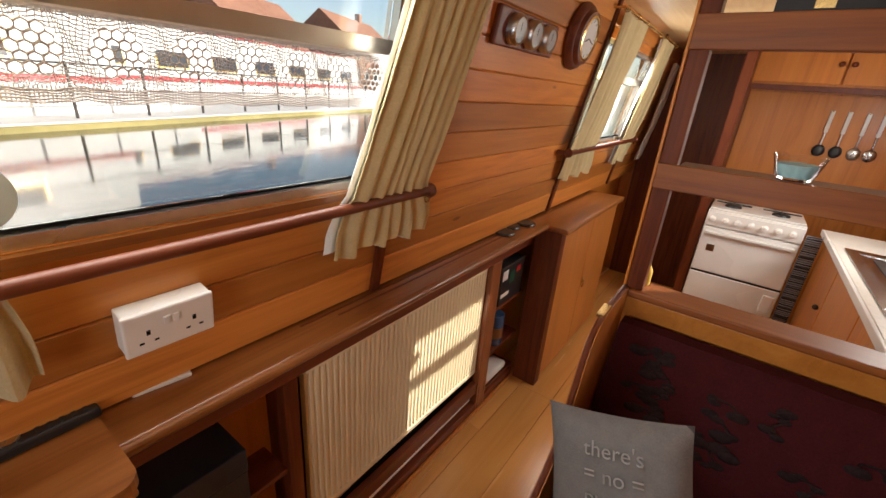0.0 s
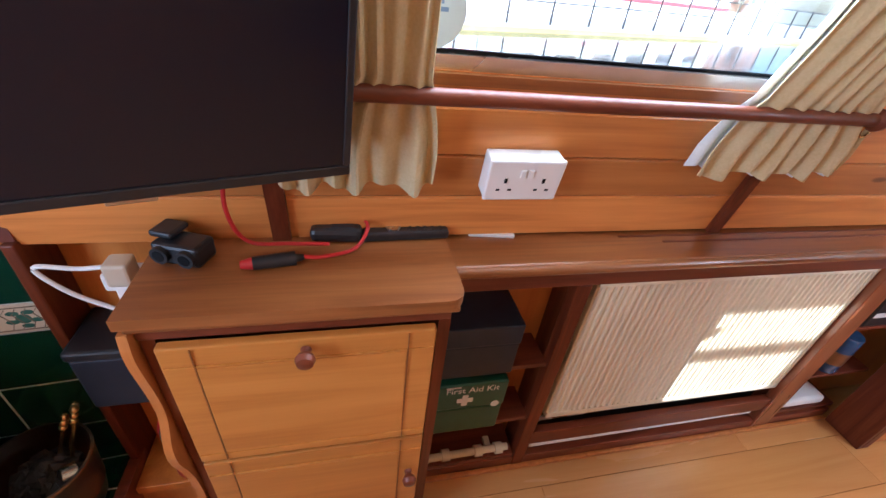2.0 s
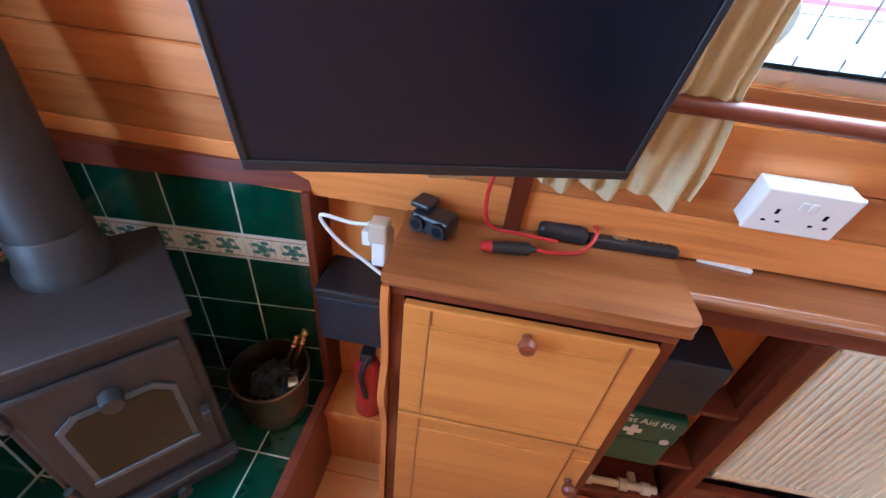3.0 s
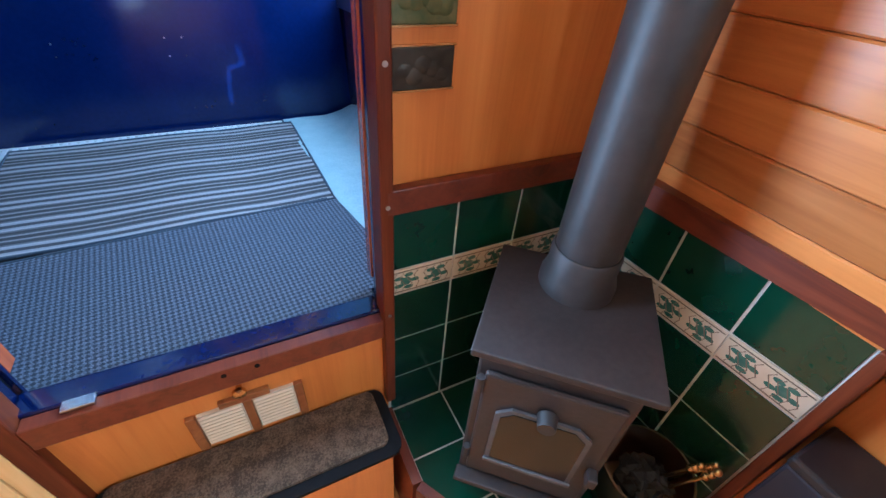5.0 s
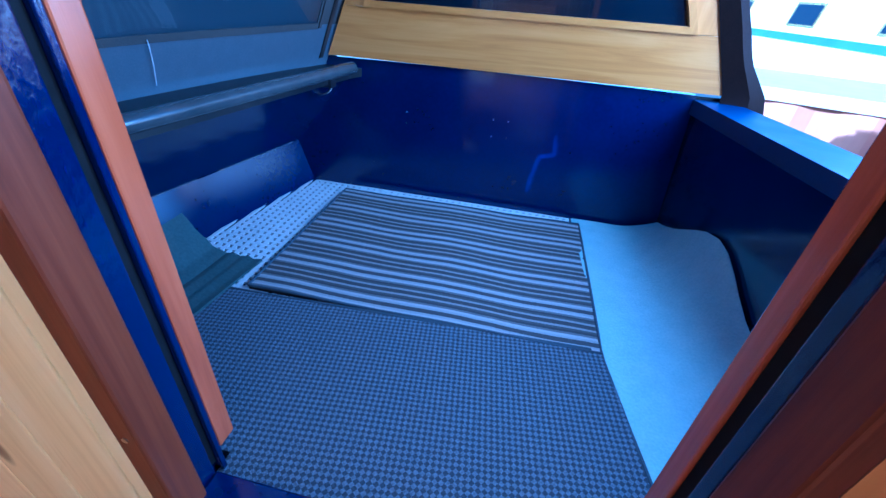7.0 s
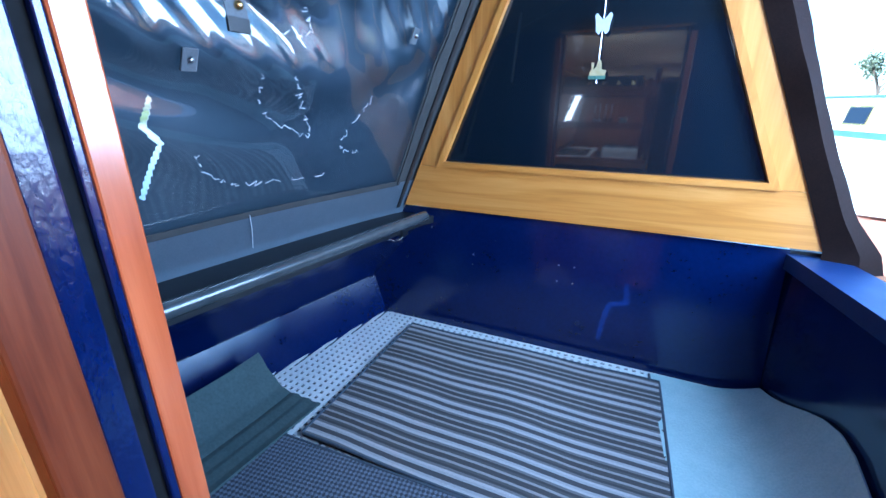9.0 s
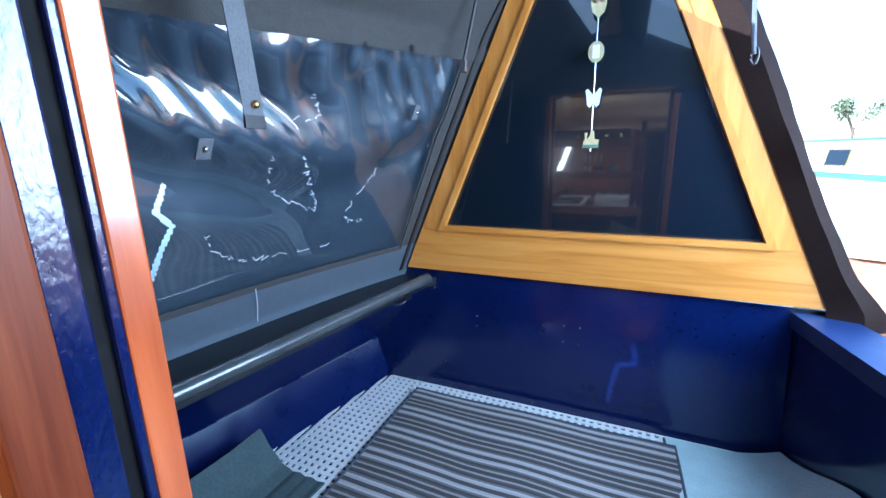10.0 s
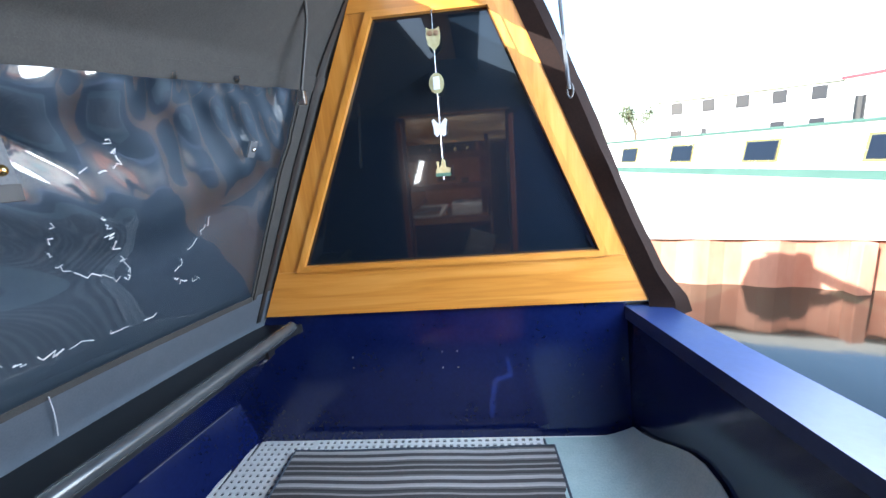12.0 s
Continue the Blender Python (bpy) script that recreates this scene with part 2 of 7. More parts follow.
for cloth_m, level in ((FLAPDARK, 0.1), (HEM, 0.25), (CANVAS, 0.25), (RUBBER, 0.06), (MAHOG_Z, 0.25), (MAROON, 0.12), (FLORAL, 0.12), (PILLOW, 0.15)):
    cloth_m.node_tree.nodes["Principled BSDF"].inputs["Specular IOR Level"].default_value = level
RAILPAINT = mottled("grey_rail_paint", (0.035, 0.040, 0.045), (0.06, 0.066, 0.072), 20, 0.22, bump=0.05, coat=0.3)
GLASS = pane("window_glass", (1.0, 1.0, 1.0))
DARKGLASS = material("dark_cratch_glass", (0.006, 0.010, 0.016), 0.03, coat=0.4)
GRIDMAT = mottled("white_grid_matting", (0.48, 0.50, 0.52), (0.58, 0.60, 0.62), 50, 0.5, bump=0.1)
GRIDDARK = material("deck_under_matting", (0.015, 0.02, 0.03), 0.6)
PALEBLUE = mottled("pale_blue_carpet", (0.26, 0.36, 0.38), (0.33, 0.43, 0.45), 160, 0.95, bump=0.7)
TEALMAT = mottled("teal_rubber_mat", (0.030, 0.050, 0.054), (0.055, 0.080, 0.083), 120, 0.85, bump=0.4)
STEPMAT = mottled("brown_coir_mat", (0.055, 0.035, 0.02), (0.17, 0.12, 0.075), 260, 0.95, bump=1.0, lo=0.42, hi=0.62, depth=0.006)
STAINLESS = mottled("sink_steel", (0.5, 0.5, 0.5), (0.6, 0.6, 0.6), 20, 0.22, 1.0, 0.03)
WORKTOP = mottled("pale_worktop", (0.56, 0.53, 0.48), (0.66, 0.63, 0.58), 60, 0.35)
PAPER = material("white_print", (0.72, 0.72, 0.70), 0.6)


def striped(name, colours, pitch, axis, rough=0.9):
    """Woven cloth with stripes across an axis and a ribbed relief."""
    m = material(name, colours[0], rough)
    nt, add, join, b = tool(m)
    mp = coords(nt, add, join, (1, 1, 1), False)
    sep = add("ShaderNodeSeparateXYZ")
    join(mp, sep.inputs[0])
    wob = add("ShaderNodeTexNoise", Scale=5.0)
    join(mp, wob.inputs["Vector"])
    ma = add("ShaderNodeMath")
    ma.operation = "MULTIPLY_ADD"
    ma.inputs[1].default_value = 0.012
    join(wob, ma.inputs[0])
    nt.links.new(sep.outputs["XYZ".index(axis.upper())], ma.inputs[2])
    mo = add("ShaderNodeMath")
    mo.operation = "PINGPONG"
    mo.inputs[1].default_value = pitch
    join(ma, mo.inputs[0])
    di = add("ShaderNodeMath")
    di.operation = "DIVIDE"
    di.inputs[1].default_value = pitch
    join(mo, di.inputs[0])
    r = ramp(add, [(i / len(colours), c) for i, c in enumerate(colours)])
    r.color_ramp.interpolation = "CONSTANT"
    join(di, r.inputs[0])
    n = add("ShaderNodeTexNoise", Scale=320.0, Detail=2.0)
    join(mp, n.inputs["Vector"])
    mx = add("ShaderNodeMixRGB", Fac=0.35)
    mx.blend_type = "OVERLAY"
    join(r, mx.inputs["Color1"]), join(n, mx.inputs["Color2"])
    join(mx, b.inputs["Base Color"])
    bp = add("ShaderNodeBump", Strength=0.5, Distance=0.003)
    join(n, bp.inputs["Height"]), join(bp, b.inputs["Normal"])
    return m


STRIPES = striped("striped_mat", [(0.04, 0.04, 0.045), (0.24, 0.24, 0.25), (0.30, 0.295, 0.30), (0.10, 0.10, 0.105), (0.03, 0.03, 0.032), (0.05, 0.05, 0.052), (0.20, 0.195, 0.20), (0.035, 0.034, 0.036)], 0.06, "y")


def woven(name, a, c, pitch):
    """Basket-weave carpet: a checker of raised tufts."""
    m = material(name, a, 0.95)
    nt, add, join, b = tool(m)
    mp = coords(nt, add, join, (1 / pitch, 1 / pitch, 1 / pitch), False)
    mp.inputs["Rotation"].default_value = (0, 0, radians(38))
    ch = add("ShaderNodeTexChecker", Scale=1.0, Color1=(*a, 1), Color2=(*c, 1))
    n = add("ShaderNodeTexNoise", Scale=1.7, Detail=3.0)
    wob, far, near = add("ShaderNodeTexNoise", Scale=0.45, Detail=2.0), add("ShaderNodeVectorMath"), add("ShaderNodeVectorMath")
    far.operation = "SCALE"
    far.inputs["Scale"].default_value = 0.3
    join(mp, wob.inputs["Vector"]), join(wob, far.inputs[0], 1), join(far, near.inputs[0]), join(mp, near.inputs[1])
    join(near, ch.inputs["Vector"]), join(mp, n.inputs["Vector"])
    mx = add("ShaderNodeMixRGB", Fac=0.75)
    mx.blend_type = "OVERLAY"
    join(ch, mx.inputs["Color1"]), join(n, mx.inputs["Color2"]), join(mx, b.inputs["Base Color"])
    bp = add("ShaderNodeBump", Strength=0.8, Distance=0.004)
    join(n, bp.inputs["Height"]), join(bp, b.inputs["Normal"])
    return m


CARPET = woven("blue_grey_woven_carpet", (0.028, 0.034, 0.048), (0.098, 0.114, 0.15), 0.0082)


# ---- building helpers ----
def box(bm, x0, x1, y0, y1, z0, z1, bevel=0.0, m=None):
    """A box between two corners, its edges rounded by bevel."""
    vs = bmesh.ops.create_cube(bm, size=1.0)["verts"]
    mat = Matrix.Translation(((x0 + x1) / 2, (y0 + y1) / 2, (z0 + z1) / 2)) @ Matrix.Diagonal((x1 - x0, y1 - y0, z1 - z0, 1))
    bmesh.ops.transform(bm, matrix=(m @ mat) if m else mat, verts=vs)
    if bevel:
        bmesh.ops.bevel(bm, geom=list({e for v in vs for e in v.link_edges}), offset=bevel, segments=2, profile=0.5, affect="EDGES")
    return bm


def cyl(bm, a, b, r, r2=None, seg=16, caps=True):
    """A tapered round bar from a to b."""
    a, b = Vector(a), Vector(b)
    d = b - a
    vs = bmesh.ops.create_cone(bm, cap_ends=caps, cap_tris=False, segments=seg, radius1=r, radius2=r if r2 is None else r2, depth=d.length)["verts"]
    bmesh.ops.transform(bm, matrix=Matrix.Translation((a + b) / 2) @ d.to_track_quat("Z", "Y").to_matrix().to_4x4(), verts=vs)
    return bm


def ball(bm, c, r, squash=(1, 1, 1), seg=12):
    vs = bmesh.ops.create_uvsphere(bm, u_segments=seg, v_segments=seg // 2 + 2, radius=r)["verts"]
    bmesh.ops.transform(bm, matrix=Matrix.Translation(c) @ Matrix.Diagonal((*squash, 1)), verts=vs)
    return bm


def lathe(bm, c, profile, seg=24, m=None):
    """A turned body round an upright axis at c: profile of (radius, height)."""
    m = m or Matrix.Identity(4)
    rings = []
    for r, h in profile:
        rings.append([bm.verts.new(m @ (Vector(c) + Vector((r * math.cos(2 * math.pi * i / seg), r * math.sin(2 * math.pi * i / seg), h)))) for i in range(seg)])
    for p, q in zip(rings, rings[1:]):
        for i in range(seg):
            bm.faces.new((p[i], p[(i + 1) % seg], q[(i + 1) % seg], q[i]))
    for ring in (rings[0], rings[-1]):
        bm.faces.new(ring)
    bmesh.ops.recalc_face_normals(bm, faces=bm.faces)
    return bm


def prism(bm, outline, way):
    """A flat outline (3D points) pushed along way."""
    a = [bm.verts.new(p) for p in outline]
    b = [bm.verts.new(Vector(p) + Vector(way)) for p in outline]
    n = len(a)
    bm.faces.new(a), bm.faces.new(b[::-1])
    for i in range(n):
        bm.faces.new((a[i], b[i], b[(i + 1) % n], a[(i + 1) % n]))
    bmesh.ops.recalc_face_normals(bm, faces=bm.faces)
    return bm


def tube(bm, points, r, seg=8):
    """A round cord along points."""
    pts = [Vector(p) for p in points]
    rings = []
    for i, p in enumerate(pts):
        d = (pts[min(i + 1, len(pts) - 1)] - pts[max(i - 1, 0)]).normalized()
        q = d.to_track_quat("Z", "Y").to_matrix()
        rings.append([bm.verts.new(p + q @ Vector((r * math.cos(2 * math.pi * k / seg), r * math.sin(2 * math.pi * k / seg), 0))) for k in range(seg)])
    for p, q in zip(rings, rings[1:]):
        for k in range(seg):
            bm.faces.new((p[k], p[(k + 1) % seg], q[(k + 1) % seg], q[k]))
    bm.faces.new(rings[0][::-1]), bm.faces.new(rings[-1])
    return bm


def curve_points(points, n=8):
    """A smooth line through points."""
    pts = [Vector(p) for p in points]
    pts = [2 * pts[0] - pts[1], *pts, 2 * pts[-1] - pts[-2]]
    out = []
    for a, b, c, d in zip(pts, pts[1:], pts[2:], pts[3:]):
        for i in range(n):
            t = i / n
            out.append(0.5 * (2 * b + (c - a) * t + (2 * a - 5 * b + 4 * c - d) * t * t + (3 * b - a - 3 * c + d) * t ** 3))
    return [*out, pts[-2]]


def sheet(bm, rows):
    """A skin over rows of points."""
    vs = [[bm.verts.new(p) for p in row] for row in rows]
    for a, b in zip(vs, vs[1:]):
        for i in range(len(a) - 1):
            bm.faces.new((a[i], a[i + 1], b[i + 1], b[i]))
    return bm


def thick(bm, t):
    """Give a skin its thickness."""
    bmesh.ops.recalc_face_normals(bm, faces=bm.faces)
    bmesh.ops.solidify(bm, geom=list(bm.faces), thickness=t)
    return bm


def mesh_of(name, bm, mat, smooth=False):
    me = bpy.data.meshes.new(name)
    if smooth:
        for f in bm.faces:
            f.smooth = True
    bm.to_mesh(me)
    bm.free()
    me.materials.append(mat)
    if smooth:
        me.set_sharp_from_angle(angle=radians(40))
    return me


def solid(name, bm, mat, label="", category="", group="", kind="", smooth=False):
    """A top-level thing that is one mesh."""
    return tagged(new(name, mesh_of(name, bm, mat, smooth)), label, category, group, kind)


def thing(name, base, label="", category="", group="", kind=""):
    """A top-level thing of several parts: an empty at its base."""
    e = new(name)
    e.location, e.empty_display_size = base, 0.05
    e["base"] = tuple(base)
    return tagged(e, label, category, group, kind)


def part(name, bm, mat, parent, label="", smooth=False):
    """One mesh under a thing or under a part, built in world coordinates."""
    ob = new(name, mesh_of(name, bm, mat, smooth) if isinstance(bm, bmesh.types.BMesh) else bm)
    ob.parent = parent
    top = parent
    while top.parent:
        top = top.parent
    if parent is top and top.data is None:
        ob.matrix_parent_inverse = Matrix.Translation(top.location).inverted()
    return tagged(ob, label)


def B():
    return bmesh.new()


def bx(*a, **k):
    return box(bmesh.new(), *a, **k)


def rounded(x0, x1, y0, y1, r, n=5):
    out = []
    for cx, cy, a0 in ((x1 - r, y0 + r, -90), (x1 - r, y1 - r, 0), (x0 + r, y1 - r, 90), (x0 + r, y0 + r, 180)):
        out += [(cx + r * math.cos(radians(a0 + 90 * i / n)), cy + r * math.sin(radians(a0 + 90 * i / n))) for i in range(n + 1)]
    return out


# ---- the cabin's shell ----
CX = -0.855                                    # the boat's middle line


def sx(z):
    """The inner face of the leaning starboard side at a height."""
    return 0.003 - 0.17 * (z - 1.022)


def px(z):
    return 2 * CX - 0.015 - sx(z) + 0.0


def slab(bm, side, y0, y1, z0, z1, o0, o1):
    """A piece of a leaning side wall, between two offsets outward from its inner face."""
    f, s = (sx, 1) if side > 0 else (px, -1)
    q = [(f(z) + s * o, z) for z, o in ((z0, o0), (z0, o1), (z1, o1), (z1, o0))]
    return prism(bm, [(x, y0, z) for x, z in q], (0, y1 - y0, 0))


def side_wall(name, side, openings, y0, y1, z0, z1, label):
    bm, at = B(), y0
    for a, b, c, d in openings:
        slab(bm, side, at, a, z0, z1, 0.014, 0.075)
        slab(bm, side, a, b, z0, c, 0.014, 0.075)
        slab(bm, side, a, b, d, z1, 0.014, 0.075)
        at = b
    slab(bm, side, at, y1, z0, z1, 0.014, 0.075)
    return solid(name, bm, PINE, label, "wall", kind="structure")


W1, W2 = (-0.25, 0.62, 1.27, 1.79), (-2.62, -1.60, 1.27, 1.79)
WQ = (-2.42, -1.775, 1.25, 1.68)
wall_s = side_wall("wall_starboard", 1, [W2, W1], -3.45, 1.71, 0.94, 1.96, "leaning cabin side of orange varnished pine boards")
wall_p = side_wall("wall_port", -1, [WQ], -3.45, 1.71, 0.94, 1.96, "leaning cabin side of orange varnished pine boards")
solid("wall_starboard_low", bx(0.10, 0.16, -3.45, 1.71, 0.0, 0.94), PLY, "low cabin lining of orange plywood", "wall", kind="structure")
solid("wall_port_low", bx(-1.87, -1.80, -3.45, 1.71, 0.0, 0.94), PLY, "low cabin lining of orange plywood", "wall", kind="structure")
solid("gunwale_shelf_port", bx(-1.82, -1.70, -3.45, 1.71, 0.90, 0.94, 0.006), SHELFWOOD, "brown wooden ledge along the cabin side", "ledge", kind="structure")
solid("floor", bx(-1.87, 0.16, -3.45, 1.75, -0.06, -0.006), LAMINATE, "pale brown laminate cabin floor", "floor", kind="structure")
solid("ceiling", bx(-1.80, 0.10, -3.45, 1.75, 1.93, 1.99), CEIL, "pale varnished pine cabin ceiling", "ceiling", kind="structure")
solid("wall_stern", bx(-1.87, 0.16, -3.52, -3.45, 0.0, 1.99), GALLEYWOOD, "orange wooden end wall of the galley", "wall", kind="structure")

# front bulkhead with its door opening
DL, DR, DZ = -1.135, -0.572, 0.692
bm = B()
box(bm, -1.87, DL - 0.055, 1.712, 1.775, 0.0, 1.99), box(bm, DR + 0.055, 0.16, 1.712, 1.775, 0.0, 1.99)
box(bm, DL - 0.055, DR + 0.055, 1.712, 1.775, 0.0, DZ - 0.05), box(bm, DL - 0.055, DR + 0.055, 1.712, 1.775, 1.93, 1.99)
solid("wall_bow", bm, PLY, "orange varnished plywood front bulkhead", "wall", kind="structure")
frame_d = thing("door_frame", ((DL + DR) / 2, 1.72, 0.0), "dark red mahogany frame round the open bow doorway", "door frame", kind="structure")
part("post", bx(DL - 0.07, DL - 0.034, 1.690, 1.738, 0.36, 1.93, 0.004), MAHOG_Z, frame_d)
part("post", bx(DR + 0.032, DR + 0.057, 1.688, 1.745, 0.36, 1.93, 0.004), MAHOG_Z, frame_d)
part("sill", bx(DL - 0.033, DR + 0.031, 1.690, 1.719, DZ - 0.062, DZ - 0.004, 0.003), MAHOG, frame_d)
part("jamb", bx(DL - 0.07, DL - 0.045, 1.7385, 1.770, DZ - 0.03, 1.93, 0.003), JAMBPAINT, frame_d, "glossy blue steel jamb")
part("seal", bx(DL - 0.08, DL - 0.053, 1.7705, 1.7845, DZ + 0.005, 1.93), RUBBER, frame_d, "black rubber seal")
part("jamb", bx(DL - 0.07, DL - 0.045, 1.785, 1.7945, DZ - 0.03, 1.93, 0.002), JAMBPAINT, frame_d, "glossy blue steel jamb")
for s, x in ((1, DR),):
    a, b = sorted((x + s * 0.035, x + s * 0.06))
    part("jamb", bx(a, b, 1.7455, 1.768, DZ - 0.03, 1.93, 0.003), JAMBPAINT, frame_d, "glossy blue steel jamb")
    a, b = sorted((x + s * 0.045, x + s * 0.10))
    part("seal", bx(a, b, 1.7685, 1.796, DZ + 0.005, 1.93), RUBBER, frame_d, "black rubber seal")
part("threshold", bx(DL - 0.044, DR + 0.034, 1.7195, 1.772, DZ - 0.05, DZ + 0.001, 0.004), BLUE, frame_d, "bright blue painted steel threshold")
part("latch_plate", bx(DL + 0.025, DL + 0.075, 1.699, 1.723, DZ - 0.0035, DZ + 0.005, 0.002), STEEL, frame_d, "steel latch plate")
for x in (DL + 0.27, DL + 0.33):
    part("bolt_hole", cyl(B(), (x, 1.688, DZ - 0.02), (x, 1.693, DZ - 0.02), 0.005), RUBBER, frame_d)
STILE = wood("red_brown_stile", (0.22, 0.05, 0.016), (0.32, 0.075, 0.022), (0.40, 0.11, 0.035), "z", 0.20, 0.6)
for s, x, y0 in ((-1, DL - 0.045, 1.795), (1, DR + 0.040, 1.797)):
    d = thing("door_leaf", (x, y0, DZ), "mahogany bow door leaf folded back outside", "door", "bow doors", kind="structure")
    a, b = sorted((x, x + s * 0.03))
    part("stile", bx(a, b, y0, y0 + 0.034, DZ + 0.03, 1.90, 0.003), STILE, d)
    a, b = sorted((x + s * 0.032, x + s * 0.30))
    part("panel", bx(a, b, y0 + 0.004, y0 + 0.03, DZ + 0.03, 1.90, 0.003), BLUE, d, "blue painted outer face")

for x, y, z in ((DR + 0.045, 1.6885, 0.98), (DR + 0.045, 1.6885, 1.22), (DR + 0.045, 1.6885, 1.55), (DR + 0.045, 1.6885, 0.70), (DL - 0.052, 1.6905, 0.9), (DL - 0.052, 1.6905, 1.5)):
    part("screw_head", cyl(B(), (x, y, z), (x, y - 0.002, z), 0.0045, seg=12), STEEL, frame_d, "small bright screw head", True)
solid("bulkhead_outside", bx(-1.87, DL - 0.06, 1.777, 1.79, 0.5, 1.99), BLUE, "blue painted steel cabin front", "wall", kind="structure")
solid("bulkhead_outside", bx(DR + 0.06, 0.16, 1.777, 1.79, 0.5, 1.99), BLUE, "blue painted steel cabin front", "wall", kind="structure")


# ---- windows ----
def window(name, side, y0, y1, z0, z1, bar, label, panes=True):
    f, s = (sx, 1) if side > 0 else (px, -1)
    w = thing(name, (f(z0), (y0 + y1) / 2, z0), label, "window", kind="structure")
    for n, a, b, c, d in (("frame_bottom", y0, y1, z0, z0 + 0.022), ("frame_top", y0, y1, z1 - 0.02, z1), ("frame_side", y0, y0 + 0.02, z0 + 0.022, z1 - 0.02), ("frame_side", y1 - 0.02, y1, z0 + 0.022, z1 - 0.02), ("glazing_bar", y0 + 0.02, y1 - 0.02, bar - 0.018, bar + 0.018)):
        part(n, slab(B(), side, a, b, c, d, 0.02, 0.06), ALU, w)
    part("rubber_seal", slab(B(), side, y0 + 0.02, y1 - 0.02, z0 + 0.022, z0 + 0.027, 0.035, 0.05), RUBBER, w, "dark rubber glazing seal")
    if panes:
        for c, d in ((z0 + 0.0275, bar - 0.02), (bar + 0.02, z1 - 0.022)):
            p = part("pane", slab(B(), side, y0 + 0.021, y1 - 0.021, c, d, 0.041, 0.045), GLASS, w)
            p.visible_shadow = False
    part("lining_sill", slab(B(), side, y0, y1, z0 - 0.018, z0 - 0.001, -0.002, 0.06), SHELFWOOD, w, "varnished wooden sill board")
    return w


window("window_1", 1, *W1[:2], *W1[2:], 1.585, "wide cabin window with an aluminium frame and glazing bar")
window("window_2", 1, *W2[:2], *W2[2:], 1.63, "cabin window with an aluminium frame and open hopper")
window("window_3", -1, *WQ[:2], *WQ[2:], 1.485, "cabin window with an aluminium frame", False)

# ---- saloon: starboard furniture ----
SHELF_Z, NOSE = 0.938, -0.098
FACE = -0.022
bm = B()
box(bm, NOSE + 0.012, 0.10, -1.335, 0.44, SHELF_Z - 0.028, SHELF_Z, 0.004)
cyl(bm, (NOSE + 0.014, -1.335, SHELF_Z - 0.015), (NOSE + 0.014, 0.44, SHELF_Z - 0.015), 0.013)
unit = thing("gunwale_shelf_unit", (0.03, -0.4, 0.0), "long brown wooden shelf unit built round a radiator", "shelf unit")
part("top", bm, SHELFWOOD, unit)
part("groove", bx(0.0, 0.006, -1.1, 0.0, SHELF_Z, SHELF_Z + 0.0015), MAHOG, unit)
part("groove", bx(-0.025, -0.019, -1.0, -0.1, SHELF_Z, SHELF_Z + 0.0015), MAHOG, unit)
part("fascia", bx(FACE, 0.0, -1.335, 0.44, 0.818, SHELF_Z - 0.03, 0.002), MAHOG, unit)
part("pillar", bx(FACE, 0.012, 0.034, 0.075, 0.0, 0.817, 0.003), MAHOG_Z, unit)
# Brighter mahogany copy: the sun on this pillar is put into its colour
part("pillar", bx(FACE, 0.012, -1.03, -0.945, 0.0, 0.817, 0.003), wood("sunlit_tint_mahogany", (0.15, 0.04, 0.015), (0.24, 0.07, 0.025), (0.32, 0.11, 0.04), "z", 0.28, 0.4), unit, "varnished pillar coloured as if sunlit")
part("bottom_rail", bx(FACE + 0.006, 0.012, -0.944, 0.033, 0.12, 0.185, 0.003), MAHOG, unit)
part("plinth", bx(FACE + 0.004, 0.012, -1.335, 0.42, 0.0, 0.055, 0.003), MAHOG, unit)
part("floor_moulding", bx(FACE - 0.012, FACE + 0.003, -1.335, 0.42, 0.0, 0.018, 0.004), GALLEYWOOD, unit, "pale floor moulding")
for z in (0.52, 0.27, 0.055):
    part("shelf", bx(FACE + 0.008, 0.10, 0.076, 0.44, z, z + 0.016, 0.002), MAHOG, unit)
    part("shelf", bx(FACE + 0.008, 0.10, -1.335, -1.031, z + 0.02, z + 0.036, 0.002), MAHOG, unit)
part("divider", bx(0.013, 0.10, 0.036, 0.056, 0.0, 0.90), MAHOG_Z, unit)
part("divider", bx(0.013, 0.10, -1.0, -0.98, 0.0, 0.90), MAHOG_Z, unit)


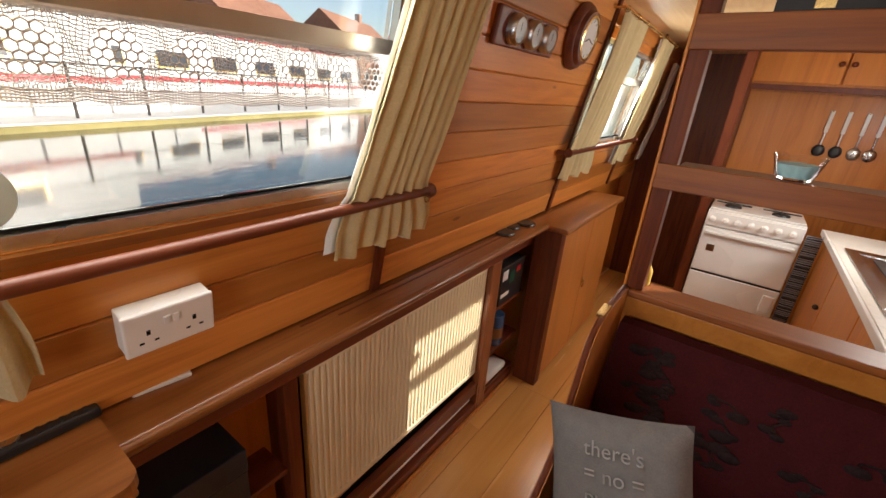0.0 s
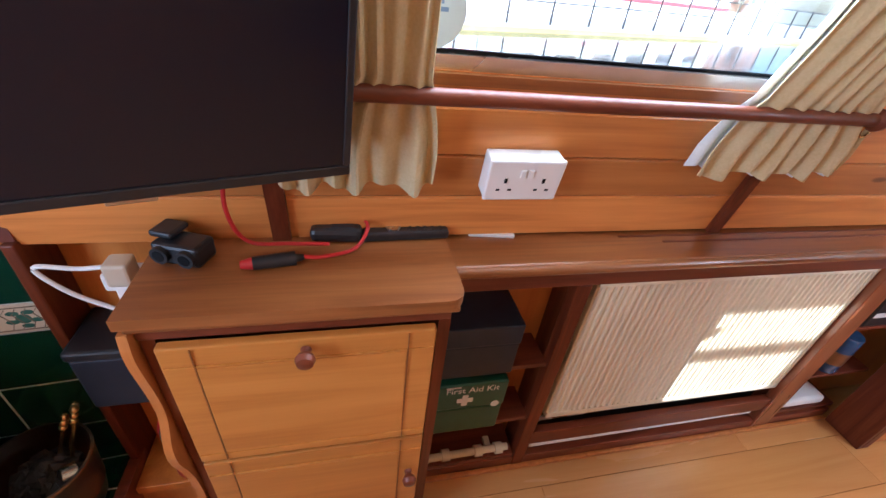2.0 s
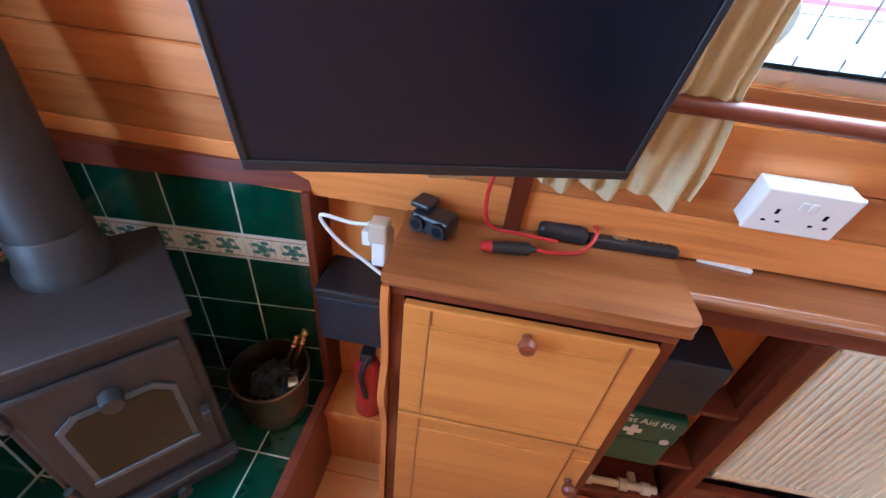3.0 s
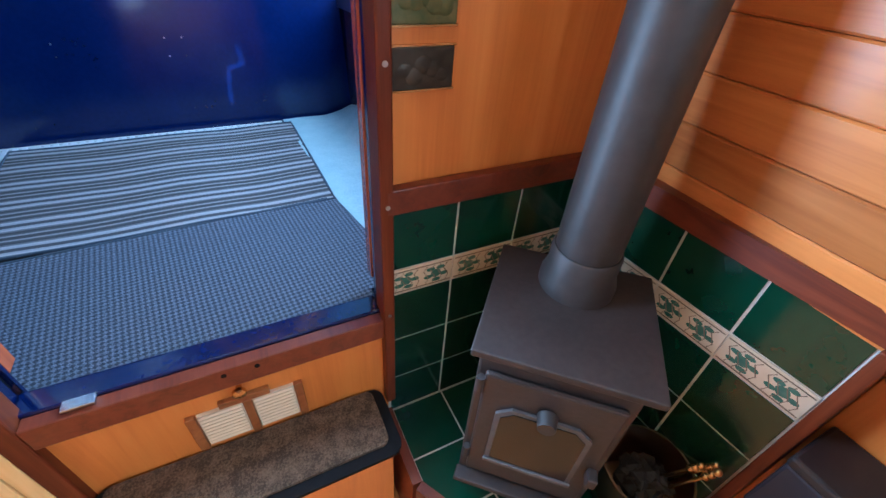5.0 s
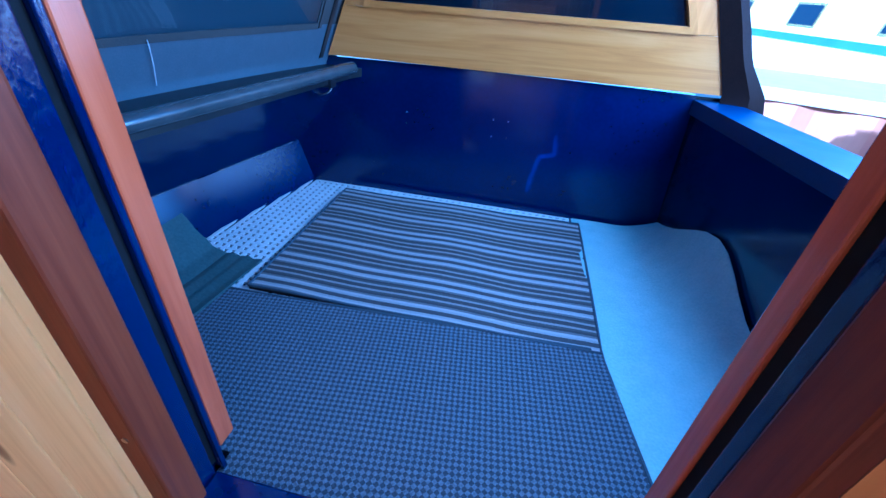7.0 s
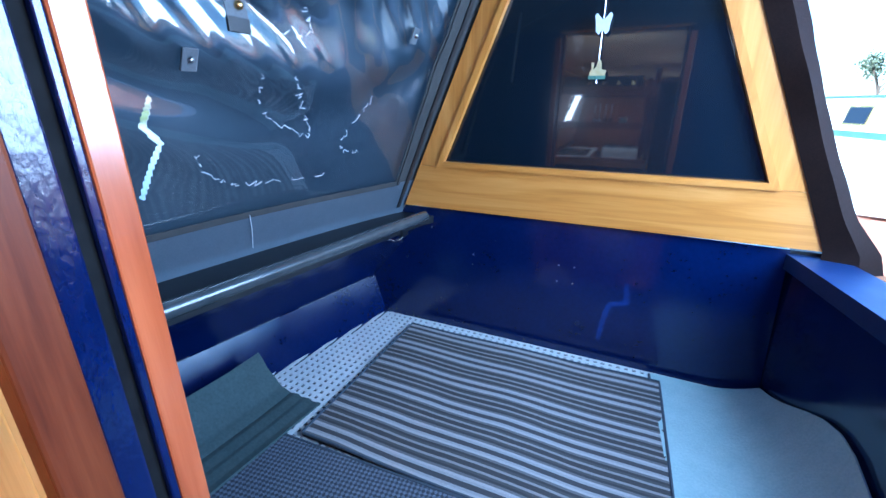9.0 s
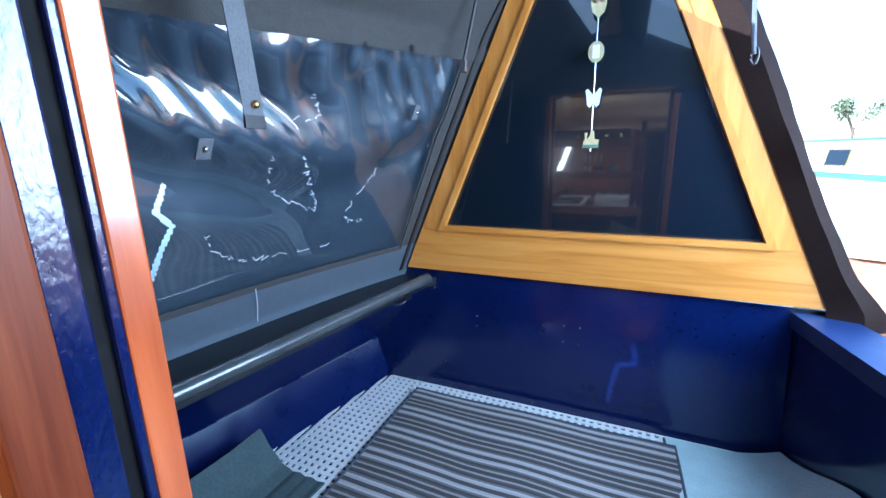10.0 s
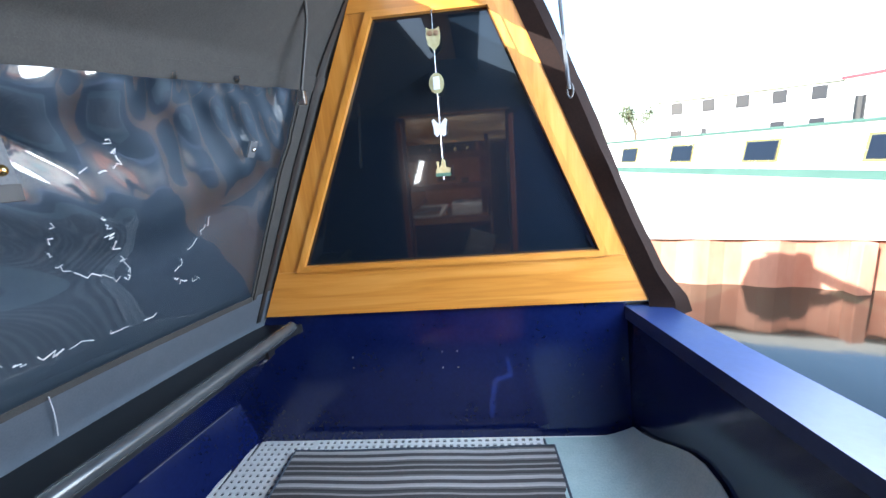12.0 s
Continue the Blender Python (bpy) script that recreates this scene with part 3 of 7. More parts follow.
def radiator():
    r = thing("panel_radiator", (0.02, -0.472, 0.10), "cream ribbed steel panel radiator set in the shelf unit", "radiator")
    bm, n, y0, y1 = B(), 44, -0.94, -0.004
    pts = []
    for i in range(n):
        a = y1 + (y0 - y1) * i / n
        w = (y1 - y0) / n
        pts += [(0.008, a), (0.008, a - w * 0.36), (0.0, a - w * 0.48), (0.0, a - w * 0.88)]
    pts.append((0.008, y0))
    rows = [[(x, y, z) for x, y in pts] for z in (0.262, 0.79)]
    sheet(bm, rows)
    box(bm, -0.001, 0.03, y0, y1, 0.788, 0.80, 0.003), box(bm, -0.001, 0.03, y0, y1, 0.238, 0.262, 0.003)
    box(bm, 0.009, 0.03, y0, y1, 0.262, 0.788)
    part("panel", bm, CREAM, r)
    # black sheet added for the shade in the gap behind the panel
    part("shadow_gap_board", bx(0.06, 0.08, -0.975, 0.03, 0.0, 0.80), RUBBER, r, "black board painting in the shade behind the radiator")
    part("pipe", cyl(B(), (0.022, -0.93, 0.235), (0.022, 0.02, 0.205), 0.008), STEEL, r)
    part("pipe", cyl(B(), (0.0, -0.9, 0.105), (0.0, 0.02, 0.095), 0.011), WHITE, r, "white painted heating pipe")
    for y in (-0.88, -0.08):
        part("bracket", bx(0.03, 0.10, y, y + 0.03, 0.25, 0.75), STEEL, r)
    return r


radiator()

# bureau beside the stove
bur = thing("drop_front_cabinet", (-0.08, 0.66, 0.0), "cherry wood cabinet with drop front and rounded top", "cabinet")
bm = B()
CT = 0.949
prism(bm, [(-0.188 + 0.03 * (1 - math.cos(a)), 0.405 + 0.03 * (1 - math.sin(a)), CT - 0.02) for a in [radians(d) for d in range(90, -1, -15)]][::-1] + [(0.09, 0.405, CT - 0.02), (0.09, 0.925, CT - 0.02), (-0.188, 0.925, CT - 0.02)], (0, 0, 0.02))
part("top", bm, SHELFWOOD, bur)
part("top_moulding", bx(-0.182, 0.09, 0.412, 0.918, CT - 0.034, CT - 0.0205, 0.004), SHELFWOOD, bur)
part("frame_top", bx(-0.172, 0.085, 0.424, 0.91, CT - 0.058, CT - 0.035, 0.002), MAHOG, bur)
part("side_panel", bx(-0.172, 0.085, 0.424, 0.446, 0.0, CT - 0.058), MAHOG_Z, bur)
part("side_panel", bx(-0.168, 0.085, 0.888, 0.91, 0.0, CT - 0.058), MAHOG_Z, bur)
prof = curve_points([(0, 0, 0.0), (-0.172, 0, 0.0), (-0.175, 0, 0.45), (-0.205, 0, 0.62), (-0.178, 0, 0.72), (-0.19, 0, 0.86), (-0.184, 0, 0.915)], 5)
part("shaped_side", prism(B(), [(x, 0.912, z) for x, _, z in prof] + [(0.0, 0.912, 0.915)], (0, 0.014, 0)), CABWOOD_Z, bur, "wavy edged side board")
part("back", bx(0.07, 0.085, 0.446, 0.888, 0.0, CT - 0.058), MAHOG, bur)


def panelled(name, parent, x, y0, y1, z0, z1, knob, label=""):
    """A framed door or flap facing port with a sunk field and a turned knob."""
    d = part(name, bx(x, x + 0.018, y0, y1, z0, z1, 0.003), CABWOOD, parent, label)
    part("raised_field", bx(x - 0.004, x - 0.0005, y0 + 0.05, y1 - 0.05, z0 + 0.03, z1 - 0.045, 0.0015), CABWOOD, d)
    for a in (y0 + 0.047, y1 - 0.049):
        part("bead", bx(x - 0.003, x - 0.0005, a, a + 0.002, z0 + 0.004, z1 - 0.004), SHELFWOOD, d)
    part("bead", bx(x - 0.003, x - 0.0005, y0 + 0.004, y1 - 0.004, z1 - 0.043, z1 - 0.041), OAK, d)
    part("bead", bx(x - 0.003, x - 0.0005, y0 + 0.004, y1 - 0.004, z0 + 0.024, z0 + 0.027), OAK, d)
    if knob:
        m = Matrix.Translation((x - 0.004, knob[0], knob[1])) @ Matrix.Rotation(radians(-90), 4, "Y")
        part("knob", lathe(B(), (0, 0, 0), [(0.009, 0), (0.007, 0.008), (0.013, 0.014), (0.0165, 0.022), (0.013, 0.031), (0.004, 0.034)], 16, m), MAHOG, d, "turned dark wood knob", True)
    return d


panelled("drop_flap", bur, -0.190, 0.452, 0.884, 0.570, 0.888, (0.668, 0.868))
panelled("door", bur, -0.190, 0.452, 0.884, 0.075, 0.560, (0.478, 0.43))
part("plinth", bx(-0.165, 0.08, 0.446, 0.888, 0.0, 0.07), MAHOG, bur)

# tall cupboard under the galley window
cup = thing("side_cupboard", (-0.03, -1.84, 0.0), "low varnished wooden cupboard with two doors under the window", "cupboard")
part("top", bx(-0.195, 0.09, -2.36, -1.327, 0.905, 0.931, 0.008), SHELFWOOD, cup)
part("corner_post", bx(-0.165, -0.03, -1.36, -1.337, 0.0, 0.904, 0.003), MAHOG_Z, cup)
part("corner_post", bx(-0.165, -0.14, -1.40, -1.361, 0.0, 0.904, 0.003), MAHOG_Z, cup)
for a, b in ((-1.85, -1.402), (-2.34, -1.853)):
    d = part("door", bx(-0.163, -0.143, a, b, 0.03, 0.90, 0.003), CABWOOD_Z, cup)
part("key_plate", bx(-0.168, -0.163, -1.875, -1.855, 0.45, 0.50, 0.002), BRASS, cup)
part("ring_handle", tube(B(), [(-0.172, -1.865 + 0.02 * math.cos(a), 0.455 + 0.02 * math.sin(a)) for a in [i * math.pi / 6 for i in range(13)]], 0.003), BRASS, cup, "small brass ring handle")
part("side", bx(-0.14, 0.09, -2.34, -2.32, 0.0, 0.904), MAHOG_Z, cup)

# mahogany cover strips on the leaning side
for y in (-0.275, 0.70, -1.56, -2.66):
    solid("cover_strip", slab(B(), 1, y, y + 0.032, 0.942, 1.93, -0.012, 0.0), MAHOG_Z, "dark mahogany cover strip on the boarded side", "trim", kind="structure")

# ---- stove corner ----
HZ = 0.288
hearth_xy = [(-0.522, 1.711), (-0.522, 1.49), (-0.318, 1.152), (0.03, 1.152), (-0.02, 1.711)]
solid("hearth", prism(B(), [(x, y, 0.0) for x, y in hearth_xy], (0, 0, HZ - 0.006)), GROUT, "raised stove hearth laid with dark green tiles", "hearth", kind="structure")
tr = thing("hearth_trim", (-0.4, 1.35, 0.0), "dark red mahogany edging round the hearth", "trim", kind="structure")
for (xa, ya), (xb, yb) in zip(hearth_xy[:3], hearth_xy[1:4]):
    d = Vector((xb - xa, yb - ya, 0))
    n = Vector((d.y, -d.x, 0)).normalized() * -1
    if n.dot(Vector((-0.2, 1.5, 0)) - Vector((xa, ya, 0))) > 0:
        n = -n
    part("edging", prism(B(), [(xa, ya, 0.0), (xb, yb, 0.0), (xb + n.x * 0.025, yb + n.y * 0.025, 0.0), (xa + n.x * 0.025, ya + n.y * 0.025, 0.0)], (0, 0, HZ + 0.012)), MAHOG, tr)
wall_tile_s = solid("tile_backing_starboard", prism(B(), [(0.027, 1.150, HZ), (-0.022, 1.711, HZ), (0.06, 1.711, HZ), (0.09, 1.150, HZ)], (0, 0, 0.672)), GROUT, "grouted wall behind the stove with green tiles", "tiled wall", kind="structure")
wall_tile_b = solid("tile_backing_bow", bx(-0.530, -0.022, 1.7065, 1.7115, HZ, 0.960), GROUT, "grouted bulkhead behind the stove with green tiles", "tiled wall", kind="structure")
solid("tile_capping", bx(-0.53, -0.02, 1.688, 1.711, 0.960, 1.012, 0.003), MAHOG, "dark red mahogany rail above the tiles", "trim", kind="structure")
solid("tile_capping", prism(B(), [(0.010, 1.130, 0.955), (-0.034, 1.690, 0.955), (0.05, 1.690, 0.955), (0.09, 1.130, 0.955)], (0, 0, 0.05)), MAHOG, "dark red mahogany rail above the tiles", "trim", kind="structure")
solid("tile_end_post", bx(0.0, 0.09, 1.128, 1.149, 0.0, 0.954, 0.003), MAHOG_Z, "dark red mahogany post at the end of the tiles", "trim", kind="structure")

# ---- stove ----
SC = Vector((-0.265, 1.450, 0))                       # the stove's middle
SM = Matrix.Translation(SC) @ Matrix.Rotation(radians(-43), 4, "Z")  # local -y faces the room
stove = thing("wood_stove", (SC.x, SC.y, HZ), "dark cast iron multifuel stove in the tiled corner", "stove")
part("top_plate", box(B(), -0.152, 0.152, -0.150, 0.148, 0.834, 0.850, 0.003, SM), IRON, stove)
part("body", box(B(), -0.138, 0.138, -0.118, 0.138, 0.345, 0.833, 0.006, SM), IRON, stove)
part("plinth", box(B(), -0.13, 0.13, -0.112, 0.12, HZ, 0.344, 0.004, SM), IRON, stove)
part("ash_lip", box(B(), -0.142, 0.142, -0.150, -0.118, 0.375, 0.392, 0.003, SM), IRON, stove)
door = part("fire_door", box(B(), -0.122, 0.122, -0.132, -0.119, 0.42, 0.775, 0.006, SM), IRON, stove)
bm = B()
prism(bm, [SM @ Vector(p) for p in ((-0.088, -0.139, 0.505), (0.088, -0.139, 0.505), (0.088, -0.139, 0.675), (0.06, -0.139, 0.70), (-0.06, -0.139, 0.70), (-0.088, -0.139, 0.675))], SM.to_3x3() @ Vector((0, 0.006, 0)))
part("window_rim", bm, RIMGREY, door, "raised window rim")
bm = B()
prism(bm, [SM @ Vector(p) for p in ((-0.078, -0.141, 0.515), (0.078, -0.141, 0.515), (0.078, -0.141, 0.668), (0.055, -0.141, 0.69), (-0.055, -0.141, 0.69), (-0.078, -0.141, 0.668))], SM.to_3x3() @ Vector((0, 0.002, 0)))
part("glass", bm, SOOT, door, "sooty black glass")
part("rim_bar", box(B(), -0.09, 0.09, -0.145, -0.139, 0.500, 0.512, 0.002, SM), RIMGREY, door, "lighter grey lower rim")
part("air_knob", cyl(B(), SM @ Vector((0.0, -0.139, 0.715)), SM @ Vector((0.0, -0.165, 0.715)), 0.019, 0.016), FLUE, door, "round air control", True)
part("latch", box(B(), 0.105, 0.125, -0.16, -0.132, 0.555, 0.585, 0.004, SM), IRON, door)
for z in (0.47, 0.72):
    part("hinge", cyl(B(), SM @ Vector((-0.128, -0.13, z)), SM @ Vector((-0.128, -0.13, z + 0.04)), 0.008), IRON, door)
part("riddling_knob", cyl(B(), SM @ Vector((0.02, -0.118, 0.35)), SM @ Vector((0.02, -0.16, 0.35)), 0.011, 0.014), FLUE, stove, "", True)
FX, FY = -0.212, 1.503
part("flue_collar", lathe(B(), (FX, FY, 0.85), [(0.072, 0), (0.072, 0.02), (0.064, 0.045), (0.064, 0.085), (0.0605, 0.09)], 32), FLUE, stove, "", True)
part("flue_pipe", lathe(B(), (FX, FY, 0.90), [(0.0585, 0), (0.0585, 1.05)], 32), FLUE, stove, "tall grey black flue pipe", True)

bucket = thing("coal_bucket", (-0.082, 1.250, HZ), "round tarnished copper coal bucket with coal", "bucket")
part("shell", lathe(B(), (-0.082, 1.250, HZ), [(0.070, 0), (0.077, 0.004), (0.085, 0.05), (0.087, 0.054), (0.087, 0.060), (0.097, 0.165), (0.100, 0.168), (0.100, 0.174), (0.095, 0.174), (0.078, 0.03)], 32), TARNISH, bucket, "", True)
bm = B()
for i in range(24):
    a, r = i * 2.4, 0.052 * math.sqrt((i + 0.5) / 24)
    vs = bmesh.ops.create_icosphere(bm, subdivisions=1, radius=0.019 + 0.006 * random.random())["verts"]
    for v in vs:
        v.co *= 0.8 + 0.4 * random.random()
    bmesh.ops.translate(bm, vec=(-0.085 + r * math.cos(a), 1.238 + r * math.sin(a), HZ + 0.125 + 0.03 * (1 - r / 0.055)), verts=vs)
tagged(part("coal", bm, COAL, bucket, "lumps of black coal"), kind="stuff")
part("scoop", lathe(B(), (0, 0, 0), [(0.002, 0), (0.020, 0.006), (0.026, 0.03), (0.024, 0.03), (0.016, 0.008)], 16, Matrix.Translation((-0.115, 1.20, HZ + 0.16)) @ Matrix.Rotation(radians(120), 4, "X") @ Matrix.Rotation(radians(35), 4, "Y")), STEEL, bucket, "bright metal scoop", True)
tools = thing("fire_tools", (-0.03, 1.17, HZ), "brass knobbed fire irons standing in the bucket", "fire tools")
for i, (dx, dy) in enumerate(((0, 0), (0.02, 0.012), (0.0, 0.026))):
    a, b = Vector((-0.06 + dx, 1.21 + dy, HZ + 0.12)), Vector((-0.028 + dx, 1.168 + dy, HZ + 0.27 - 0.012 * i))
    part("shaft", cyl(B(), a, b, 0.004), BRASS, tools)
    for k in (0.80, 0.9, 1.0):
        part("knob", ball(B(), a.lerp(b, k), 0.0085), BRASS, tools, "", True)

# nook between tiles and cabinet
ext = thing("fire_extinguisher", (-0.02, 1.0, 0.30), "small red fire extinguisher with a black valve", "extinguisher")
part("cylinder", lathe(B(), (-0.02, 1.005, 0.27), [(0.03, 0), (0.036, 0.008), (0.036, 0.19), (0.028, 0.215), (0.012, 0.228)], 24), RED, ext, "", True)
part("valve", bx(-0.04, 0.0, 0.988, 1.022, 0.498, 0.53, 0.005), BLACK, ext)
part("hose", tube(B(), curve_points([(-0.035, 1.0, 0.52), (-0.065, 1.01, 0.48), (-0.06, 1.0, 0.38)], 6), 0.007), BLACK, ext, "", True)
solid("nook_shelf", bx(-0.06, 0.10, 0.928, 1.127, 0.24, 0.268, 0.003), PLY, "small wooden shelf in the nook by the stove", "shelf")
solid("wooden_box", bx(-0.05, 0.10, 0.928, 1.127, 0.0, 0.239), GALLEYWOOD, "wooden box under the nook shelf", "box")
solid("nook_back", bx(0.085, 0.0995, 0.928, 1.127, 0.269, 0.94), PLY, "orange wooden back of the nook", "panel", kind="structure")
nb = thing("black_case", (-0.0, 1.03, 0.56), "black plastic equipment case fixed in the nook", "case")
part("shell", bx(-0.045, 0.08, 0.945, 1.118, 0.575, 0.72, 0.006), NAVY, nb)
part("lid", bx(-0.05, 0.082, 0.94, 1.12, 0.721, 0.745, 0.006), BLACK, nb)
sock2 = thing("wall_charger", (0.03, 0.99, 0.86), "white plug adapter in the nook with a looped lead", "plug")
part("adapter", bx(-0.05, 0.02, 0.955, 0.985, 0.84, 0.90, 0.005), WHITE, sock2)
part("plug", bx(-0.055, -0.015, 0.952, 0.99, 0.90, 0.945, 0.005), mottled("beige_plastic", (0.50, 0.42, 0.30), (0.56, 0.48, 0.36), 20, 0.4), sock2, "beige plug top")
part("plug", bx(-0.03, 0.015, 0.99, 1.012, 0.872, 0.908, 0.005), WHITE, sock2)
part("lead", tube(B(), curve_points([(-0.035, 0.965, 0.935), (-0.03, 1.03, 0.925), (-0.03, 1.095, 0.93), (-0.035, 1.06, 0.88), (-0.04, 1.0, 0.84), (-0.05, 0.96, 0.82)], 8), 0.004), WHITEWIRE, sock2, "white lead", True)

# ---- television on its arm ----
TA, TB = Vector((-0.271, 1.073, 1.146)), Vector((-0.133, 0.592, 1.150))
ax = (TB - TA).normalized()
up = Vector((-0.26, 0.0, 1.0))
up = (up - ax * up.dot(ax)).normalized()
out = ax.cross(up).normalized()
if out.x > 0:
    out = -out
TW = (TB - TA).length


def tvbox(u0, u1, v0, v1, w0, w1, bevel=0.002):
    m = Matrix(((ax.x, up.x, out.x, TA.x), (ax.y, up.y, out.y, TA.y), (ax.z, up.z, out.z, TA.z), (0, 0, 0, 1)))
    return box(B(), u0, u1, v0, v1, w0, w1, bevel, m)


tv = thing("television", tuple(TA.lerp(TB, 0.5)), "black flat screen television on a wall arm", "television")
part("casing", tvbox(0, TW, 0, 0.325, -0.045, -0.001, 0.004), BLACK, tv)
part("screen", tvbox(0.010, TW - 0.010, 0.016, 0.315, -0.0005, 0.0012, 0.0), SCREEN, tv, "glossy dark screen")
part("bezel", tvbox(0.0, TW, 0.0, 0.0155, -0.0005, 0.004), BLACK, tv)
part("bezel", tvbox(0.0, 0.0095, 0.0155, 0.325, -0.0005, 0.004), BLACK, tv)
part("bezel", tvbox(TW - 0.0095, TW, 0.0155, 0.325, -0.0005, 0.004), BLACK, tv)
part("badge", tvbox(TW * 0.45, TW * 0.55, -0.006, 0.0, -0.01, 0.003), STEEL, tv, "small silver badge")
part("arm", cyl(B(), TA.lerp(TB, 0.55) + up * 0.16 - out * 0.045, (sx(1.31), 0.80, 1.31), 0.018), BLACK, tv)
part("lead", tube(B(), curve_points([(-0.10, 0.76, 1.16), (-0.08, 0.775, 1.06), (-0.05, 0.76, 0.985), (-0.03, 0.70, 0.965), (-0.03, 0.63, 0.962)], 8), 0.0035), REDWIRE, tv, "thin red cable", True)


# ---- curtains ----
def curtain(name, y_top, y_mid, y_low, ztop, zrail, zlow, folds, label, mat=CURTAIN, lining=None, depth=0.026):
    """A curtain gathered behind a rail: edges at its head, at the rail and at its hem."""
    c = thing(name, (sx(zrail) - 0.05, sum(y_mid) / 2, zlow), label, "curtain", "cabin curtains")

    def cloth(off, seed):
        rows, n = [], 60
        for k in range(31):
            z = ztop + (zlow - ztop) * k / 30
            if z > zrail:
                t = (ztop - z) / (ztop - zrail)
                e = [a + (b - a) * t ** 1.25 for a, b in zip(y_top, y_mid)]
                d = depth * (0.9 - 0.35 * t)
                o = 0.040 + 0.012 * t
            else:
                t = (zrail - z) / (zrail - zlow)
                e = [a + (b - a) * min(1, t * 1.6) ** 0.6 for a, b in zip(y_mid, y_low)]
                d, o = depth * (0.5 + 0.6 * t), 0.048 - 0.004 * t
            row = []
            for i in range(n + 1):
                u = i / n
                ph = 2.6 * noise.noise((u * 3.0 + seed, k * 0.05, y_mid[0]))
                w = (0.75 + 0.7 * noise.noise((u * 4.0, k * 0.06, seed + 3))) * math.sin(u * folds * 2 * math.pi + seed + ph + 0.5 * math.sin(k * 0.16 + u * 5)) + 0.3 * math.sin(u * folds * 4.6 + k * 0.12 + seed + ph) + 0.25 * noise.noise((u * 9, k * 0.35, seed))
                hem = 0.010 * math.sin(u * folds * 3.1 + 1.3 + ph) * max(0, (k - 25) / 5)
                row.append((sx(z) - o - off - d * w * 0.62, e[0] + (e[1] - e[0]) * u, z + hem))
            rows.append(row)
        return thick(sheet(B(), rows), 0.0015)

    part("cloth", cloth(0.0, 0.3), mat, c, "", True)
    if lining:
        part("lining", cloth(-0.022, 1.1), lining, c, "white curtain lining", True)
    return c


curtain("curtain", (-0.22, -0.50), (-0.085, -0.352), (-0.05, -0.405), 1.88, 1.262, 1.122, 7, "long cream curtain tucked behind a rail", lining=LINING)
curtain("curtain", (0.66, 0.48), (0.625, 0.478), (0.70, 0.455), 1.88, 1.262, 1.085, 6, "long cream curtain tucked behind a rail")
curtain("curtain", (-1.55, -2.0), (-1.43, -1.80), (-1.45, -1.86), 1.88, 1.275, 1.13, 5, "cream curtain at the galley side window")
curtain("curtain", (-2.45, -2.85), (-2.36, -2.66), (-2.34, -2.68), 1.88, 1.275, 1.13, 4, "cream curtain at the galley side window", lining=LINING)
curtain("curtain", (-3.05, -3.30), (-3.08, -3.25), (-3.06, -3.27), 1.80, 1.30, 1.10, 3, "pale curtain beyond the galley partition", LINING)


def dowel(y0, y1, z, label, off=0.086):
    r = thing("curtain_rail", (sx(z) - off, (y0 + y1) / 2, z), label, "curtain rail", "curtain rails")
    x = sx(z) - off
    part("rod", cyl(B(), (x, y0, z), (x, y1, z), 0.0125, seg=20), MAHOG, r, "", True)
    for y in (y0, y1):
        part("bracket", cyl(B(), (x, y, z), (sx(z), y, z), 0.009), MAHOG, r)
        part("finial", lathe(B(), (0, 0, 0), [(0.012, 0), (0.02, 0.004), (0.021, 0.014), (0.012, 0.022)], 16, Matrix.Translation((x, y - 0.011 * (1 if y == y0 else 1), z)) @ Matrix.Rotation(radians(-90), 4, "X")), MAHOG, r, "", True)
    part("screw_eye", tube(B(), [(x + 0.004, y0 + 0.004 + 0.012 * math.cos(a), z - 0.022 + 0.012 * math.sin(a)) for a in [i * math.pi / 5 for i in range(11)]], 0.0025), BRASS, r)
    return r


dowel(-0.372, 0.80, 1.247, "dark red wooden dowel that holds the curtains back", 0.052)
dowel(-2.72, -1.41, 1.272, "dark red wooden dowel that holds the curtains back", 0.056)
for y0, y1 in ((-0.56, 0.74), (-2.9, -1.50)):
    r = thing("curtain_wire_rail", (sx(1.88) - 0.045, (y0 + y1) / 2, 1.88), "slim brass curtain rail above the window", "curtain rail", "curtain rails")
    part("rod", cyl(B(), (sx(1.88) - 0.045, y0, 1.885), (sx(1.88) - 0.045, y1, 1.885), 0.006), BRASS, r)
    for i in range(8):
        y = y0 + 0.05 + (y1 - y0 - 0.1) * (i / 7 if i < 4 else i / 7)
        part("ring", tube(B(), [(sx(1.88) - 0.045 + 0.012 * math.cos(a), y, 1.885 + 0.012 * math.sin(a)) for a in [k * math.pi / 5 for k in range(11)]], 0.002, 5), BRASS, r)
    for y in (y0, y1):
        part("bracket", cyl(B(), (sx(1.88) - 0.045, y, 1.885), (sx(1.885), y, 1.885), 0.005), BRASS, r)


